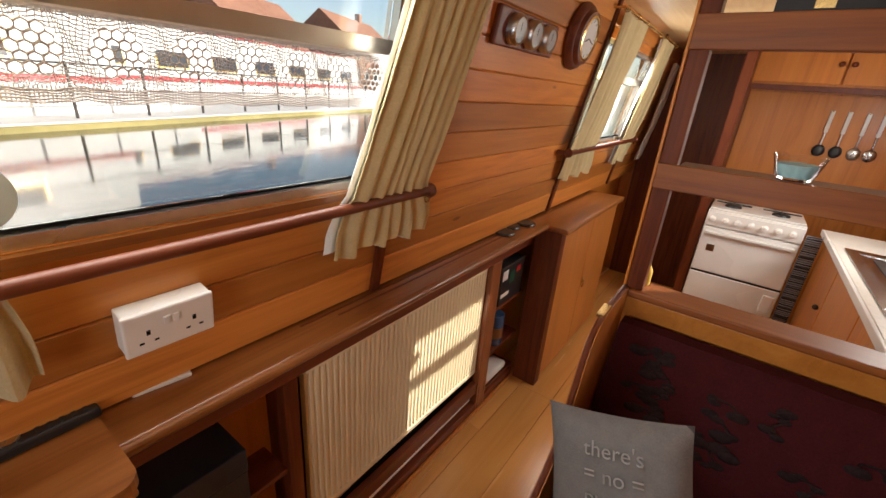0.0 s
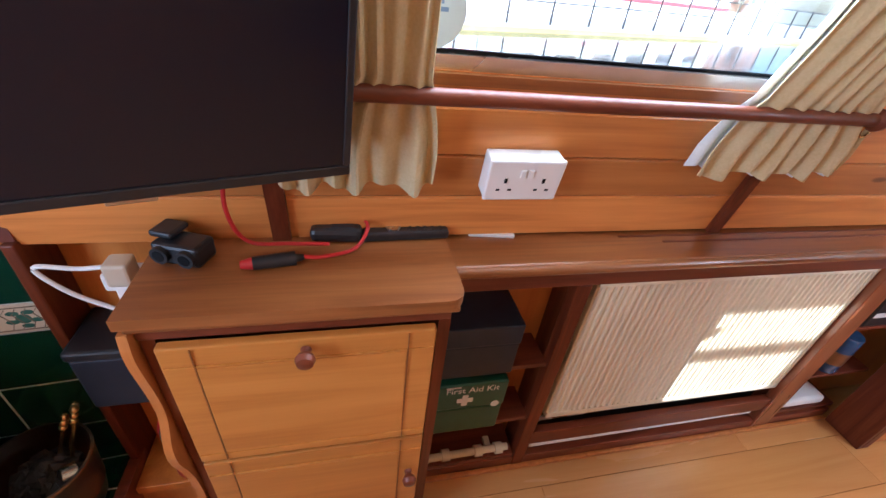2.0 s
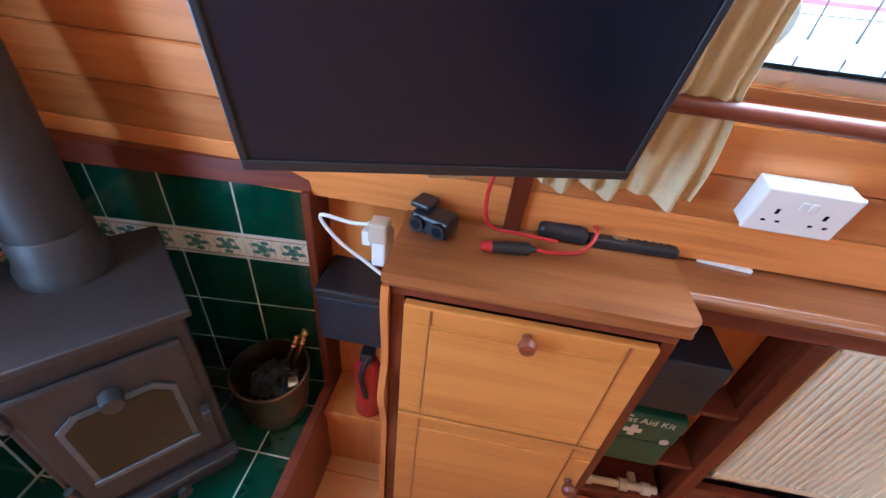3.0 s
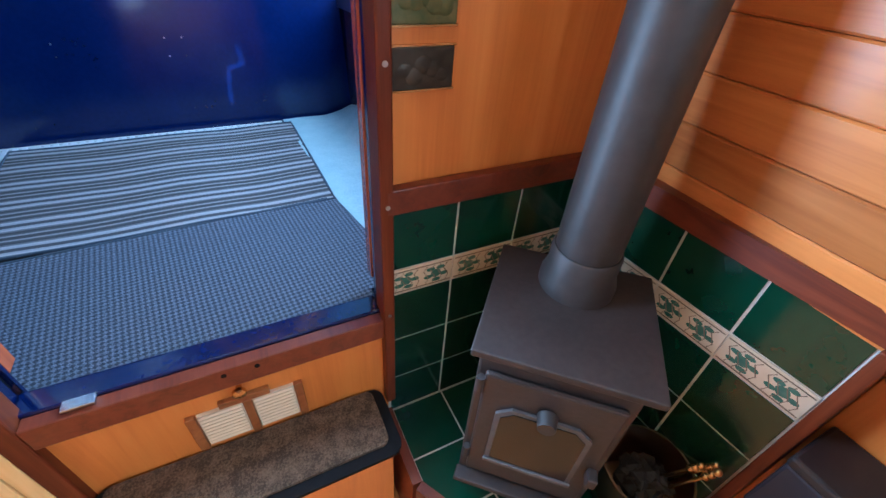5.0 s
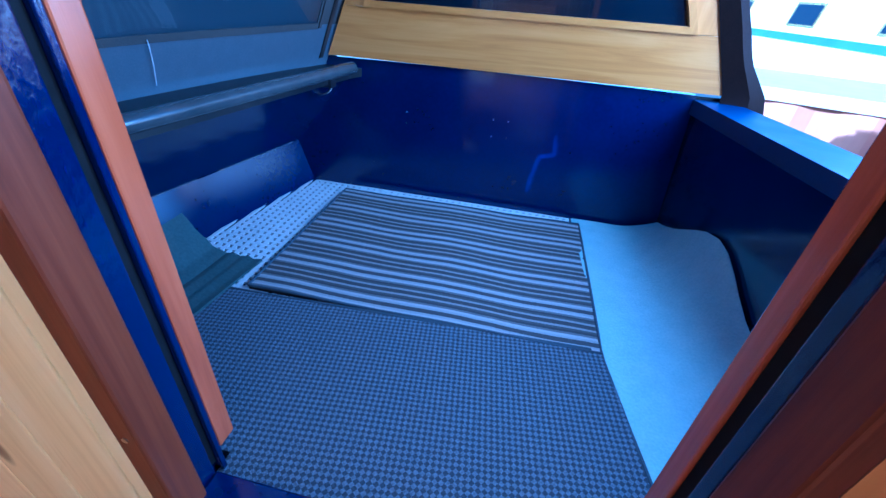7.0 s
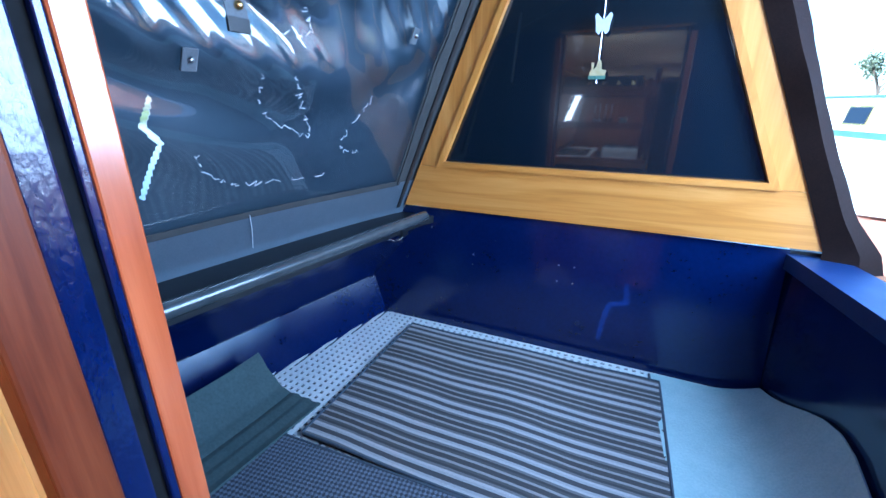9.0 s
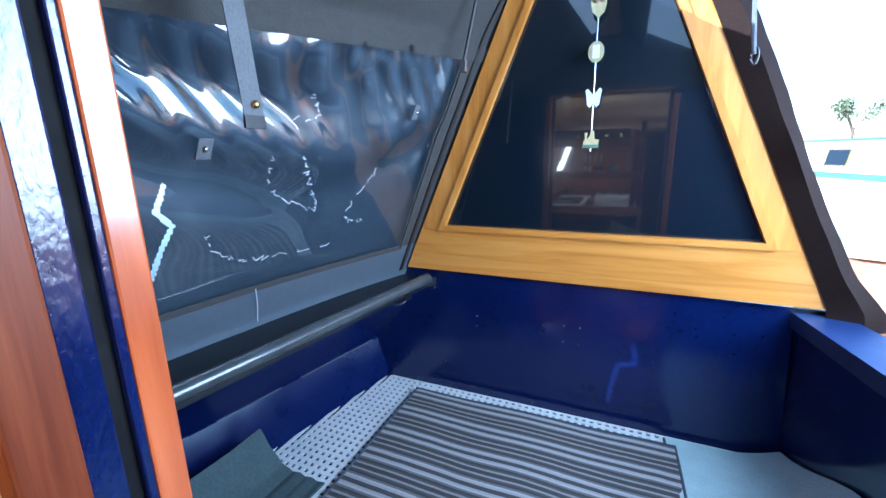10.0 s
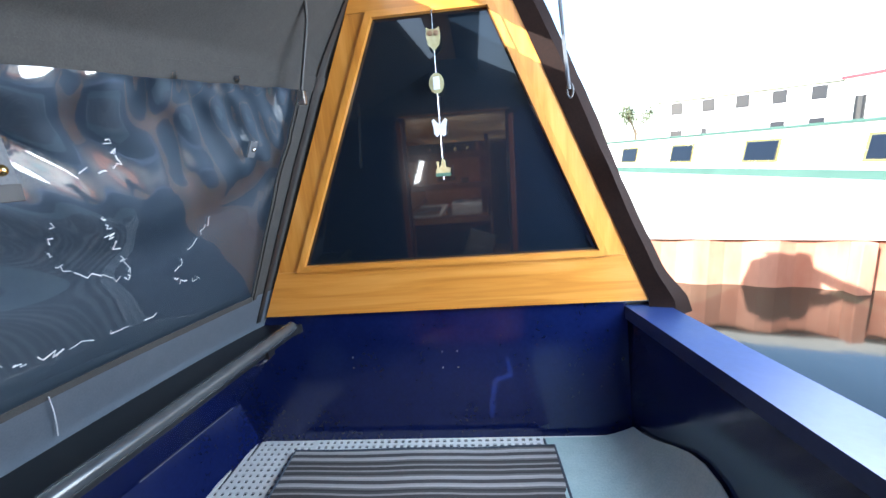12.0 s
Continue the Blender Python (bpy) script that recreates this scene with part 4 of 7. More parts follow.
def lace():
    """A crocheted valance: round motifs of open cells, set in fine threads, with a dense scalloped hem."""
    zt, zc, zb = 1.568, 1.524, 1.484
    x = lambda z: sx(z) - 0.006
    pitch, rad, cell = 0.0885, 0.037, 0.0074
    mids = [-0.145 + pitch * i for i in range(9)]
    put = lambda y, z: (x(z), y, z)
    inside = lambda y, z: any(math.hypot(y - m, z - zc) < rad - 0.007 for m in mids)
    val = thing("lace_valance", put(0.19, zb), "white crocheted lace valance across the cabin window", "curtain")
    for m in mids:
        bm = B()
        for i in range(-4, 5):
            for j in range(-4, 5):
                u, v = cell * (1.732 * i + 0.866 * j), cell * 1.5 * j
                if math.hypot(u, v) > rad - 0.004:
                    continue
                du, dv = 0.0014 * noise.noise((i, j, m * 50)), 0.0014 * noise.noise((i, j, m * 50 + 9))
                r = cell * (0.98 + 0.12 * noise.noise((i, j, m * 50 + 4)))
                tube(bm, [put(m + u + du + r * math.cos(a), zc + v + dv + r * math.sin(a)) for a in [math.pi / 6 + k * math.pi / 3 for k in range(7)]], 0.00125, 4)
        part("motif", bm, LACE, val)
    bm = B()
    for k in range(19):
        z0, pts = zt - (zt - zb) * k / 18, []
        for i in range(206):
            y = -0.22 + 0.004 * i
            z = z0 + 0.004 * math.sin(2 * math.pi * (y + 0.145) / pitch + math.pi) * (0.4 + 0.6 * abs(z0 - zc) / 0.04) + 0.0008 * math.sin(i * 1.9 + k)
            if not inside(y, z) and z < zt:
                pts.append(put(y, z))
            elif pts:
                if len(pts) > 1:
                    tube(bm, pts, 0.0009, 3)
                pts = []
        if len(pts) > 1:
            tube(bm, pts, 0.0009, 3)
    for i in range(182):
        y0, pts = -0.22 + 0.0045 * i, []
        for k in range(13):
            z = zt + (zb - zt) * k / 12
            y = y0 + 0.003 * math.sin(k * 0.6 + i * 0.8)
            if inside(y, z):
                if len(pts) > 1:
                    tube(bm, pts, 0.0007, 3)
                pts = []
            else:
                pts.append(put(y, z))
        if len(pts) > 1:
            tube(bm, pts, 0.0007, 3)
    part("net", bm, LACE, val)
    bm = B()
    for k in range(5):
        z = zb - 0.001 - 0.0036 * k
        tube(bm, [put(-0.22 + 0.01 * i, z - 0.004 * abs(math.sin(math.pi * (0.01 * i - 0.03) / pitch)) + 0.0008 * math.sin(i * 2.1 + k)) for i in range(83)], 0.0013, 4)
    for i in range(205):
        y = -0.22 + 0.004 * i
        tube(bm, [put(y, zb), put(y + 0.001, zb - 0.018 - 0.004 * abs(math.sin(math.pi * (y + 0.19) / pitch)))], 0.0009, 3)
    part("scalloped_hem", bm, LACE, val)
    part("heading_tape", tube(B(), [put(-0.23, zt), put(0.60, zt)], 0.003, 5), LACE, val)
    return val


lace()
st = thing("round_sticker", (sx(1.34) + 0.037, 0.472, 1.28), "round pale blue sticker seen from behind on the window", "sticker")
stm = Matrix.Translation((sx(1.345) + 0.038, 0.472, 1.345)) @ Matrix.Rotation(radians(-9.6), 4, "Y") @ Matrix.Rotation(radians(-90), 4, "Y")
part("disc", lathe(B(), (0, 0, 0), [(0.052, 0), (0.052, 0.0006)], 32, stm), mottled("pale_blue_print", (0.34, 0.40, 0.50), (0.40, 0.46, 0.55), 20, 0.5), st)
for k, w in ((0.014, 0.035), (0.004, 0.05)):
    part("print_bar", box(B(), k - 0.003, k + 0.003, -w / 2, w / 2, 0.0008, 0.0014, 0, stm), mottled("blue_print", (0.10, 0.16, 0.32), (0.12, 0.18, 0.36), 20, 0.5), st)


# ---- small things on the starboard side ----
def socket():
    s = thing("double_socket", (sx(1.1), 0.288, 1.065), "white double power socket on a surface box", "socket")
    m = Matrix.Translation((sx(1.108) - 0.0, 0.288, 1.108)) @ Matrix.Rotation(radians(-9.6), 4, "Y")
    part("back_box", box(B(), -0.034, 0.0, -0.069, 0.069, -0.040, 0.040, 0.003, m), WHITE, s)
    f = part("faceplate", box(B(), -0.043, -0.034, -0.071, 0.071, -0.042, 0.042, 0.004, m), WHITE, s)
    for c in (-0.036, 0.036):
        part("earth_slot", box(B(), -0.0434, -0.043, c - 0.003, c + 0.003, -0.004, 0.006, 0, m), RUBBER, f)
        for dy in (-0.011, 0.011):
            part("pin_slot", box(B(), -0.0434, -0.043, c + dy - 0.0035, c + dy + 0.0035, -0.020, -0.016, 0, m), RUBBER, f)
    for dy in (-0.007, 0.007):
        part("switch", box(B(), -0.046, -0.043, dy - 0.005, dy + 0.005, 0.008, 0.024, 0.001, m), WHITE, f)
    return s


socket()
box_n = thing("dark_box", (0.03, 0.26, 0.536), "dark navy storage box with a loose lid on the shelf", "box")
part("body", bx(-0.035, 0.095, 0.188, 0.40, 0.537, 0.65, 0.004), NAVY, box_n)
part("lid", bx(-0.037, 0.097, 0.186, 0.40, 0.651, 0.715, 0.004), NAVY, box_n)
kit = thing("first_aid_kit", (0.03, 0.28, 0.287), "green first aid kit case with white print", "first aid kit")
part("body", bx(-0.034, 0.09, 0.186, 0.40, 0.288, 0.40, 0.006), KITGREEN, kit)
part("lid", bx(-0.036, 0.092, 0.184, 0.40, 0.402, 0.505, 0.006), KITGREEN, kit)
bm = B()
box(bm, -0.0385, -0.0362, 0.281, 0.325, 0.434, 0.450), box(bm, -0.0385, -0.0362, 0.295, 0.311, 0.4505, 0.464), box(bm, -0.0385, -0.0362, 0.295, 0.311, 0.420, 0.4335)
part("white_cross", bm, PAPER, kit, "white cross")
part("emblem", lathe(B(), (0, 0, 0), [(0.012, 0), (0.012, 0.001)], 16, Matrix.Translation((-0.0365, 0.212, 0.412)) @ Matrix.Rotation(radians(-90), 4, "Y")), PAPER, kit, "small round emblem")


def lettering(text, size, m, mat, parent, name="lettering"):
    cu = bpy.data.curves.new(name, "FONT")
    cu.body, cu.size, cu.extrude, cu.align_x = text, size, 0.0004, "CENTER"
    tmp = bpy.data.objects.new("tmp", cu)
    scene.collection.objects.link(tmp)
    dg = bpy.context.evaluated_depsgraph_get()
    me = bpy.data.meshes.new_from_object(tmp.evaluated_get(dg))
    bpy.data.objects.remove(tmp)
    me.transform(m)
    me.materials.clear()
    me.materials.append(mat)
    return part(name, me, None, parent)


PORTWARD = Matrix(((0, 0, -1, 0), (-1, 0, 0, 0), (0, 1, 0, 0), (0, 0, 0, 1)))   # text that faces port
lettering("First Aid Kit", 0.030, Matrix.Translation((-0.0368, 0.285, 0.474)) @ PORTWARD, PAPER, kit)
part("print_line", bx(-0.0385, -0.0362, 0.32, 0.36, 0.498, 0.501), PAPER, kit)
fig = thing("pale_pipe_fittings", (0.02, 0.24, 0.072), "pale jointed pipe fittings on the bottom shelf", "pipe")
part("pipe", cyl(B(), (0.0, 0.10, 0.10), (-0.005, 0.40, 0.10), 0.012), BAND, fig, "", True)
for y in (0.12, 0.19, 0.30, 0.37):
    part("joint", cyl(B(), (-0.001, y, 0.10), (-0.001, y + 0.025, 0.10), 0.019), BAND, fig, "", True)
part("support", bx(0.0, 0.05, 0.15, 0.17, 0.0715, 0.09), BAND, fig)
bk = thing("picture_tin", (0.03, -1.18, 0.557), "dark printed tin on the narrow shelf", "tin")
part("body", bx(-0.015, 0.06, -1.30, -1.06, 0.557, 0.76, 0.006), BLACK, bk)
for y, z, w, h, mt in ((-1.12, 0.69, 0.05, 0.05, PAPER), (-1.19, 0.66, 0.05, 0.06, KITGREEN), (-1.25, 0.70, 0.04, 0.03, RED), (-1.15, 0.60, 0.08, 0.02, PAPER)):
    part("print_patch", bx(-0.0165, -0.0155, y, y + w, z, z + h), mt, bk)
bk = thing("blue_tin", (0.03, -1.2, 0.307), "blue and gold printed tin on the narrow shelf", "tin")
part("body", lathe(B(), (0.03, -1.14, 0.307), [(0.045, 0), (0.047, 0.004), (0.047, 0.165), (0.044, 0.17)], 24), mottled("blue_tin_paint", (0.02, 0.05, 0.12), (0.04, 0.10, 0.2), 40, 0.3), bk, "", True)
part("label_band", lathe(B(), (0.03, -1.14, 0.35), [(0.0478, 0), (0.0478, 0.06)], 24), TARNISH, bk, "", True)
solid("folded_cloth", bx(-0.01, 0.08, -1.27, -1.05, 0.092, 0.135, 0.015), WHITE, "folded white cloth on the bottom shelf", "cloth")
for i, (y, x) in enumerate(((-1.04, -0.005), (-1.14, 0.02), (-1.24, -0.01))):
    solid("coaster", lathe(B(), (x, y, SHELF_Z), [(0.045, 0), (0.047, 0.004), (0.044, 0.011), (0.03, 0.011)], 20), BLACK, "flat black round coaster on the shelf", "coaster", "coasters", smooth=True)
solid("white_strip", box(B(), -0.05, 0.05, -0.008, 0.008, 0, 0.008, 0.002, Matrix.Translation((0.02, 0.30, SHELF_Z)) @ Matrix.Rotation(radians(83), 4, "Z")), WHITE, "short white plastic strip on the shelf", "strip")

# on the cabinet
sp = thing("twin_charger_socket", (-0.045, 0.87, CT), "black twin car charger socket block", "charger")
spm = Matrix.Translation((-0.045, 0.865, CT)) @ Matrix.Rotation(radians(-20), 4, "Z")
part("block", box(B(), -0.02, 0.03, -0.040, 0.040, 0.0, 0.038, 0.006, spm), BLACK, sp)
for dy in (-0.022, 0.022):
    part("outlet", cyl(B(), spm @ Vector((-0.019, dy, 0.020)), spm @ Vector((-0.028, dy, 0.020)), 0.015), BLACK, sp, "", True)
    part("bore", cyl(B(), spm @ Vector((-0.0275, dy, 0.020)), spm @ Vector((-0.0288, dy, 0.020)), 0.010), RUBBER, sp)
part("bracket", box(B(), -0.005, 0.04, 0.01, 0.05, 0.0385, 0.05, 0.004, spm), BLACK, sp)
pg = thing("car_plug", (-0.07, 0.72, CT), "black and red twelve volt plug on a red lead", "plug")
pa, pb = Vector((-0.082, 0.752, CT + 0.013)), Vector((-0.07, 0.685, CT + 0.013))
part("barrel", cyl(B(), pa, pb, 0.0115, 0.0125), BLACK, pg, "", True)
part("tip", cyl(B(), pa, pa + (pa - pb) * 0.28, 0.011, 0.007), RED, pg, "red plug tip", True)
part("tail", cyl(B(), pb, pb + (pb - pa) * 0.2, 0.008, 0.005), BLACK, pg, "", True)
part("lead", tube(B(), curve_points([pb + (pb - pa) * 0.2, (-0.062, 0.64, CT + 0.008), (-0.045, 0.585, CT + 0.012), (-0.01, 0.56, CT + 0.034), (0.025, 0.575, CT + 0.03), (0.03, 0.62, CT + 0.006)], 8), 0.0035), REDWIRE, pg, "red lead", True)
rc = thing("remote_control", (0.02, 0.45, CT), "black remote control with a silver ring button", "remote control")
rm = Matrix.Translation((0.013, 0.475, CT)) @ Matrix.Rotation(radians(2), 4, "Z")
part("case", box(B(), -0.022, 0.022, -0.075, 0.095, 0.001, 0.02, 0.005, rm), BLACK, rc)
part("ring_button", lathe(B(), (0, 0, 0), [(0.015, 0.02), (0.015, 0.0225), (0.006, 0.0225)], 20, rm @ Matrix.Translation((0, 0.035, 0))), STEEL, rc, "silver ring button", True)
for i in range(5):
    for j in range(3):
        part("button", box(B(), -0.004, 0.004, -0.003, 0.003, 0.02, 0.022, 0.0, rm @ Matrix.Translation((-0.012 + 0.012 * j, 0.002 - 0.015 * i, 0))), FLUE, rc)
ph = thing("multimeter", (0.015, 0.605, CT), "black hand held meter lying on the cabinet", "meter")
rm2 = Matrix.Translation((0.012, 0.605, CT)) @ Matrix.Rotation(radians(-4), 4, "Z")
part("case", box(B(), -0.026, 0.026, -0.035, 0.06, 0.001, 0.03, 0.01, rm2), BLACK, ph)
part("display", box(B(), -0.015, 0.015, -0.02, 0.02, 0.03, 0.031, 0.0, rm2), NAVY, ph)

# clock and gauges on the boards
ck = thing("wall_clock", (sx(1.73) - 0.0, -1.20, 1.63), "round wooden wall clock with a pale dial", "clock")
cm = Matrix.Translation((sx(1.735), -1.20, 1.735)) @ Matrix.Rotation(radians(-9.6), 4, "Y") @ Matrix.Rotation(radians(-90), 4, "Y")
part("rim", lathe(B(), (0, 0, 0), [(0.115, 0), (0.118, 0.012), (0.108, 0.03), (0.098, 0.034), (0.09, 0.05), (0.078, 0.052), (0.074, 0.044)], 40, cm), MAHOG, ck, "", True)
part("bezel", lathe(B(), (0, 0, 0.045), [(0.076, 0), (0.078, 0.008), (0.07, 0.010), (0.068, 0.0)], 40, cm), BRASS, ck, "", True)
part("dial", lathe(B(), (0, 0, 0.048), [(0.068, 0), (0.068, 0.001)], 40, cm), PAPER, ck, "pale dial")
for a, l in ((20, 0.04), (165, 0.055)):
    part("hand_pointer", box(B(), -0.002, 0.002, 0, l, 0.0495, 0.0505, 0, cm @ Matrix.Rotation(radians(a), 4, "Z")), BLACK, ck)
for i in range(12):
    part("hour_mark", box(B(), -0.0015, 0.0015, 0.054, 0.064, 0.0495, 0.05, 0, cm @ Matrix.Rotation(radians(30 * i), 4, "Z")), BLACK, ck)
gg = thing("gauge_board", (sx(1.69), -0.775, 1.63), "dark wooden board with three round gauges", "gauge board")
gm = Matrix.Translation((sx(1.69), -0.775, 1.69)) @ Matrix.Rotation(radians(-9.6), 4, "Y") @ Matrix.Rotation(radians(-90), 4, "Y")
part("board", box(B(), -0.05, 0.05, -0.20, 0.20, 0.0, 0.02, 0.005, gm), MAHOG, gg)
for c in (-0.11, 0.0, 0.11):
    g = part("gauge", lathe(B(), (0, c, 0.02), [(0.042, 0), (0.042, 0.02), (0.036, 0.028), (0.033, 0.024)], 28, gm), STEEL, gg, "", True)
    part("dial", lathe(B(), (0, c, 0.043), [(0.033, 0), (0.033, 0.001)], 28, gm), PAPER, g)
    part("pointer", box(B(), -0.001, 0.02, c - 0.001, c + 0.001, 0.0442, 0.0448, 0, gm), BLACK, g)

# plaques on the bulkhead, vent, step
PEWTER = mottled("dark_pewter", (0.03, 0.028, 0.022), (0.07, 0.064, 0.05), 40, 0.4, 0.5, 0.6)
for z0, z1, mt, lb in ((1.265, 1.323, mottled("bronze_green", (0.035, 0.075, 0.025), (0.15, 0.14, 0.05), 40, 0.4, 0.3, 0.6), "green and gold relief plaque"), (1.175, 1.236, PEWTER, "dark engraved metal plaque"), (1.352, 1.412, PEWTER, "dark engraved metal plaque with a pale scroll")):
    pq = thing("plaque", (-0.472, 1.71, z0), lb + " on the bulkhead", "plaque", "plaques on the bulkhead")
    part("plate", bx(-0.511, -0.409, 1.704, 1.7118, z0, z1, 0.002), mt, pq)
    part("rim", bx(-0.514, -0.406, 1.7055, 1.7118, z0 - 0.003, z0 - 0.0003), BRASS, pq)
    part("rim", bx(-0.514, -0.406, 1.7055, 1.7118, z1 + 0.0003, z1 + 0.003), BRASS, pq)
    bm = B()
    for i in range(5):
        part("relief_figure", ball(B(), (-0.490 + 0.015 * i, 1.7042, z0 + (z1 - z0) * (0.3 + 0.4 * random.random())), 0.010 + 0.006 * random.random(), (1, 0.12, 0.9), 10), mt, pq, "", True)
vt = thing("floor_vent", (-0.845, 1.71, 0.43), "pair of cream louvred vents behind a wire clip", "vent")
for a, b in ((-0.945, -0.858), (-0.838, -0.752)):
    p = part("backplate", bx(a, b, 1.704, 1.7118, 0.44, 0.552), BAND, vt)
    for k in range(9):
        part("louvre", box(B(), a + 0.003, b - 0.003, -0.002, 0.003, -0.004, 0.004, 0.0, Matrix.Translation((0, 1.702, 0.449 + 0.0118 * k)) @ Matrix.Rotation(radians(35), 4, "X")), BAND, p)
for x0, x1 in ((-0.966, -0.947), (-0.857, -0.839), (-0.751, -0.733)):
    part("side_bar", bx(x0, x1, 1.700, 1.7118, 0.43, 0.555, 0.002), SHELFWOOD, vt)
part("head_bar", bx(-0.90, -0.80, 1.700, 1.7118, 0.556, 0.575, 0.002), SHELFWOOD, vt)
part("knob", lathe(B(), (0, 0, 0), [(0.006, 0), (0.006, 0.008), (0.014, 0.014), (0.014, 0.022), (0.006, 0.026)], 16, Matrix.Translation((-0.853, 1.71, 0.602)) @ Matrix.Rotation(radians(90), 4, "X")), BRASS, vt, "small pale knob", True)
stp = thing("entry_step", (-0.86, 1.62, 0.0), "wooden box step with a brown coir mat", "step")
part("box", bx(-1.165, -0.57, 1.56, 1.685, 0.0, 0.40, 0.004), PLY, stp)
part("mat_border", prism(B(), [(x, y, 0.401) for x, y in rounded(-1.17, -0.552, 1.53, 1.71, 0.03)], (0, 0, 0.012)), RUBBER, stp, "black rubber mat border")
part("mat_face", prism(B(), [(x, y, 0.4135) for x, y in rounded(-1.15, -0.578, 1.556, 1.705, 0.02)], (0, 0, 0.009)), STEPMAT, stp, "brown bristle pile")
pc = thing("pine_cupboard", (-1.4, 1.65, 0.0), "tall pale knotty pine cupboard front by the doorway", "cupboard")
for i, (a, b) in enumerate(((-1.235, -1.163), (-1.37, -1.238), (-1.50, -1.373), (-1.64, -1.503))):
    part("board", bx(a, min(b, DL - 0.0705), 1.692, 1.7115, 0.0, 1.90, 0.003), PINE_PALE, pc)

# ---- bow well deck ----
DK = 0.652


def lx(y, inset=0.0):
    """The port bulwark's foot: it draws in towards the bow."""
    return -1.615 - 0.195 * (2.945 - y) + inset


def rx_(y, inset=0.0):
    """The starboard bulwark, upright below the inner edge of its side deck."""
    return -0.245 + 0.15 * (3.0 - y) - inset


Y0, Y1 = 1.81, 2.95
solid("deck", prism(B(), [(lx(Y0) - 0.1, Y0 - 0.03, DK - 0.05), (rx_(Y0) + 0.1, Y0 - 0.03, DK - 0.05), (rx_(Y1) + 0.05, Y1 + 0.1, DK - 0.05), (lx(Y1) - 0.05, Y1 + 0.1, DK - 0.05)], (0, 0, 0.05)), GRIDDARK, "dark steel floor of the bow well deck", "deck", kind="structure")

# bulwarks with an overhanging side deck each
run_s = Vector((rx_(3.1) - rx_(Y0), 3.1 - Y0, 0))
solid("bulwark_starboard", prism(B(), [(rx_(Y0), Y0, DK - 0.04), (rx_(Y0) + 0.005, Y0, 1.084), (rx_(Y0) + 0.04, Y0, 1.084), (rx_(Y0) + 0.04, Y0, DK - 0.04)], run_s), BLUE, "glossy dark blue steel bulwark of the well deck", "bulwark", kind="structure")
run_p = Vector((lx(3.05) - lx(Y0), 3.05 - Y0, 0))
KNEE = DK + 0.163
solid("bulwark_port", prism(B(), [(lx(Y0) - 0.088, Y0, KNEE), (lx(Y0) + 0.135, Y0, 1.084), (lx(Y0) + 0.10, Y0, 1.084), (lx(Y0) - 0.12, Y0, KNEE)], run_p), BLUE, "glossy dark blue steel bulwark leaning over the well deck", "bulwark", kind="structure")
solid("bulwark_foot", prism(B(), [(lx(Y0) - 0.02, Y0, DK - 0.04), (lx(Y0) - 0.018, Y0, DK), (lx(Y0) - 0.086, Y0, KNEE - 0.0005), (lx(Y0) - 0.12, Y0, KNEE - 0.0005), (lx(Y0) - 0.12, Y0, DK - 0.04)], run_p), BLUE, "sloping blue panel along the foot of the bulwark", "bulwark", kind="structure")
# three thin grey tubes laid along the knuckle
bead = thing("knuckle_line", (lx(2.4) - 0.088, 2.4, KNEE), "broken grey line along the bulwark's knuckle", "paint edge", kind="structure")
for y0, y1 in ((2.60, 2.96), (2.30, 2.52), (2.08, 2.22)):
    part("chipped_edge", tube(B(), [(lx(y0 + (y1 - y0) * i / 8) - 0.0865 + 0.0012 * noise.noise((i, y0, 2)), y0 + (y1 - y0) * i / 8, KNEE) for i in range(9)], 0.0016, 5), WEBBING, bead)
side = solid("side_deck_port", prism(B(), [(-1.60, 1.795, 1.085), (-1.86, 1.795, 1.085), (-1.70, 3.3, 1.085), (-1.40, 3.04, 1.085), (-1.432, 2.97, 1.085)], (0, 0, 0.03)), GUNBLACK, "black painted port side deck", "gunwale", kind="structure")
solid("side_deck_starboard", prism(B(), [(rx_(1.795) - 0.008, 1.795, 1.085), (rx_(1.795) + 0.15, 1.795, 1.085), (rx_(2.4) + 0.145, 2.4, 1.085), (rx_(3.0) + 0.12, 3.0, 1.085), (rx_(3.4) + 0.02, 3.4, 1.085), (-0.30, 3.4, 1.085), (-0.262, 3.03, 1.085)], (0, 0, 0.045)), DECKBLUE, "lighter, rougher blue starboard side deck", "gunwale", kind="structure")

# grab rail along the port side
rail = thing("grab_rail", (-1.5, 2.5, 1.115), "grey painted tubular grab rail on the side deck", "rail")
part("tube", cyl(B(), (-1.432, 2.985, 1.118), (-1.605, 1.82, 1.118), 0.021, seg=20), RAILPAINT, rail, "", True)
for t in (0.12, 0.85):
    a = Vector((-1.432, 2.985, 1.118)).lerp(Vector((-1.605, 1.82, 1.118)), t)
    part("foot", bx(a.x - 0.03, a.x + 0.01, a.y - 0.02, a.y + 0.02, 1.075, 1.115), GUNBLACK, rail)
hook = thing("hook", (-1.50, 2.93, 1.06), "small bright metal hook under the grab rail", "hook")
part("arm", tube(B(), curve_points([(-1.50, 2.80, 1.072), (-1.495, 2.85, 1.045), (-1.49, 2.90, 1.045), (-1.49, 2.935, 1.072)], 6), 0.0042), STEEL, hook, "", True)
part("tip", ball(B(), (-1.49, 2.94, 1.076), 0.010), STEEL, hook, "", True)

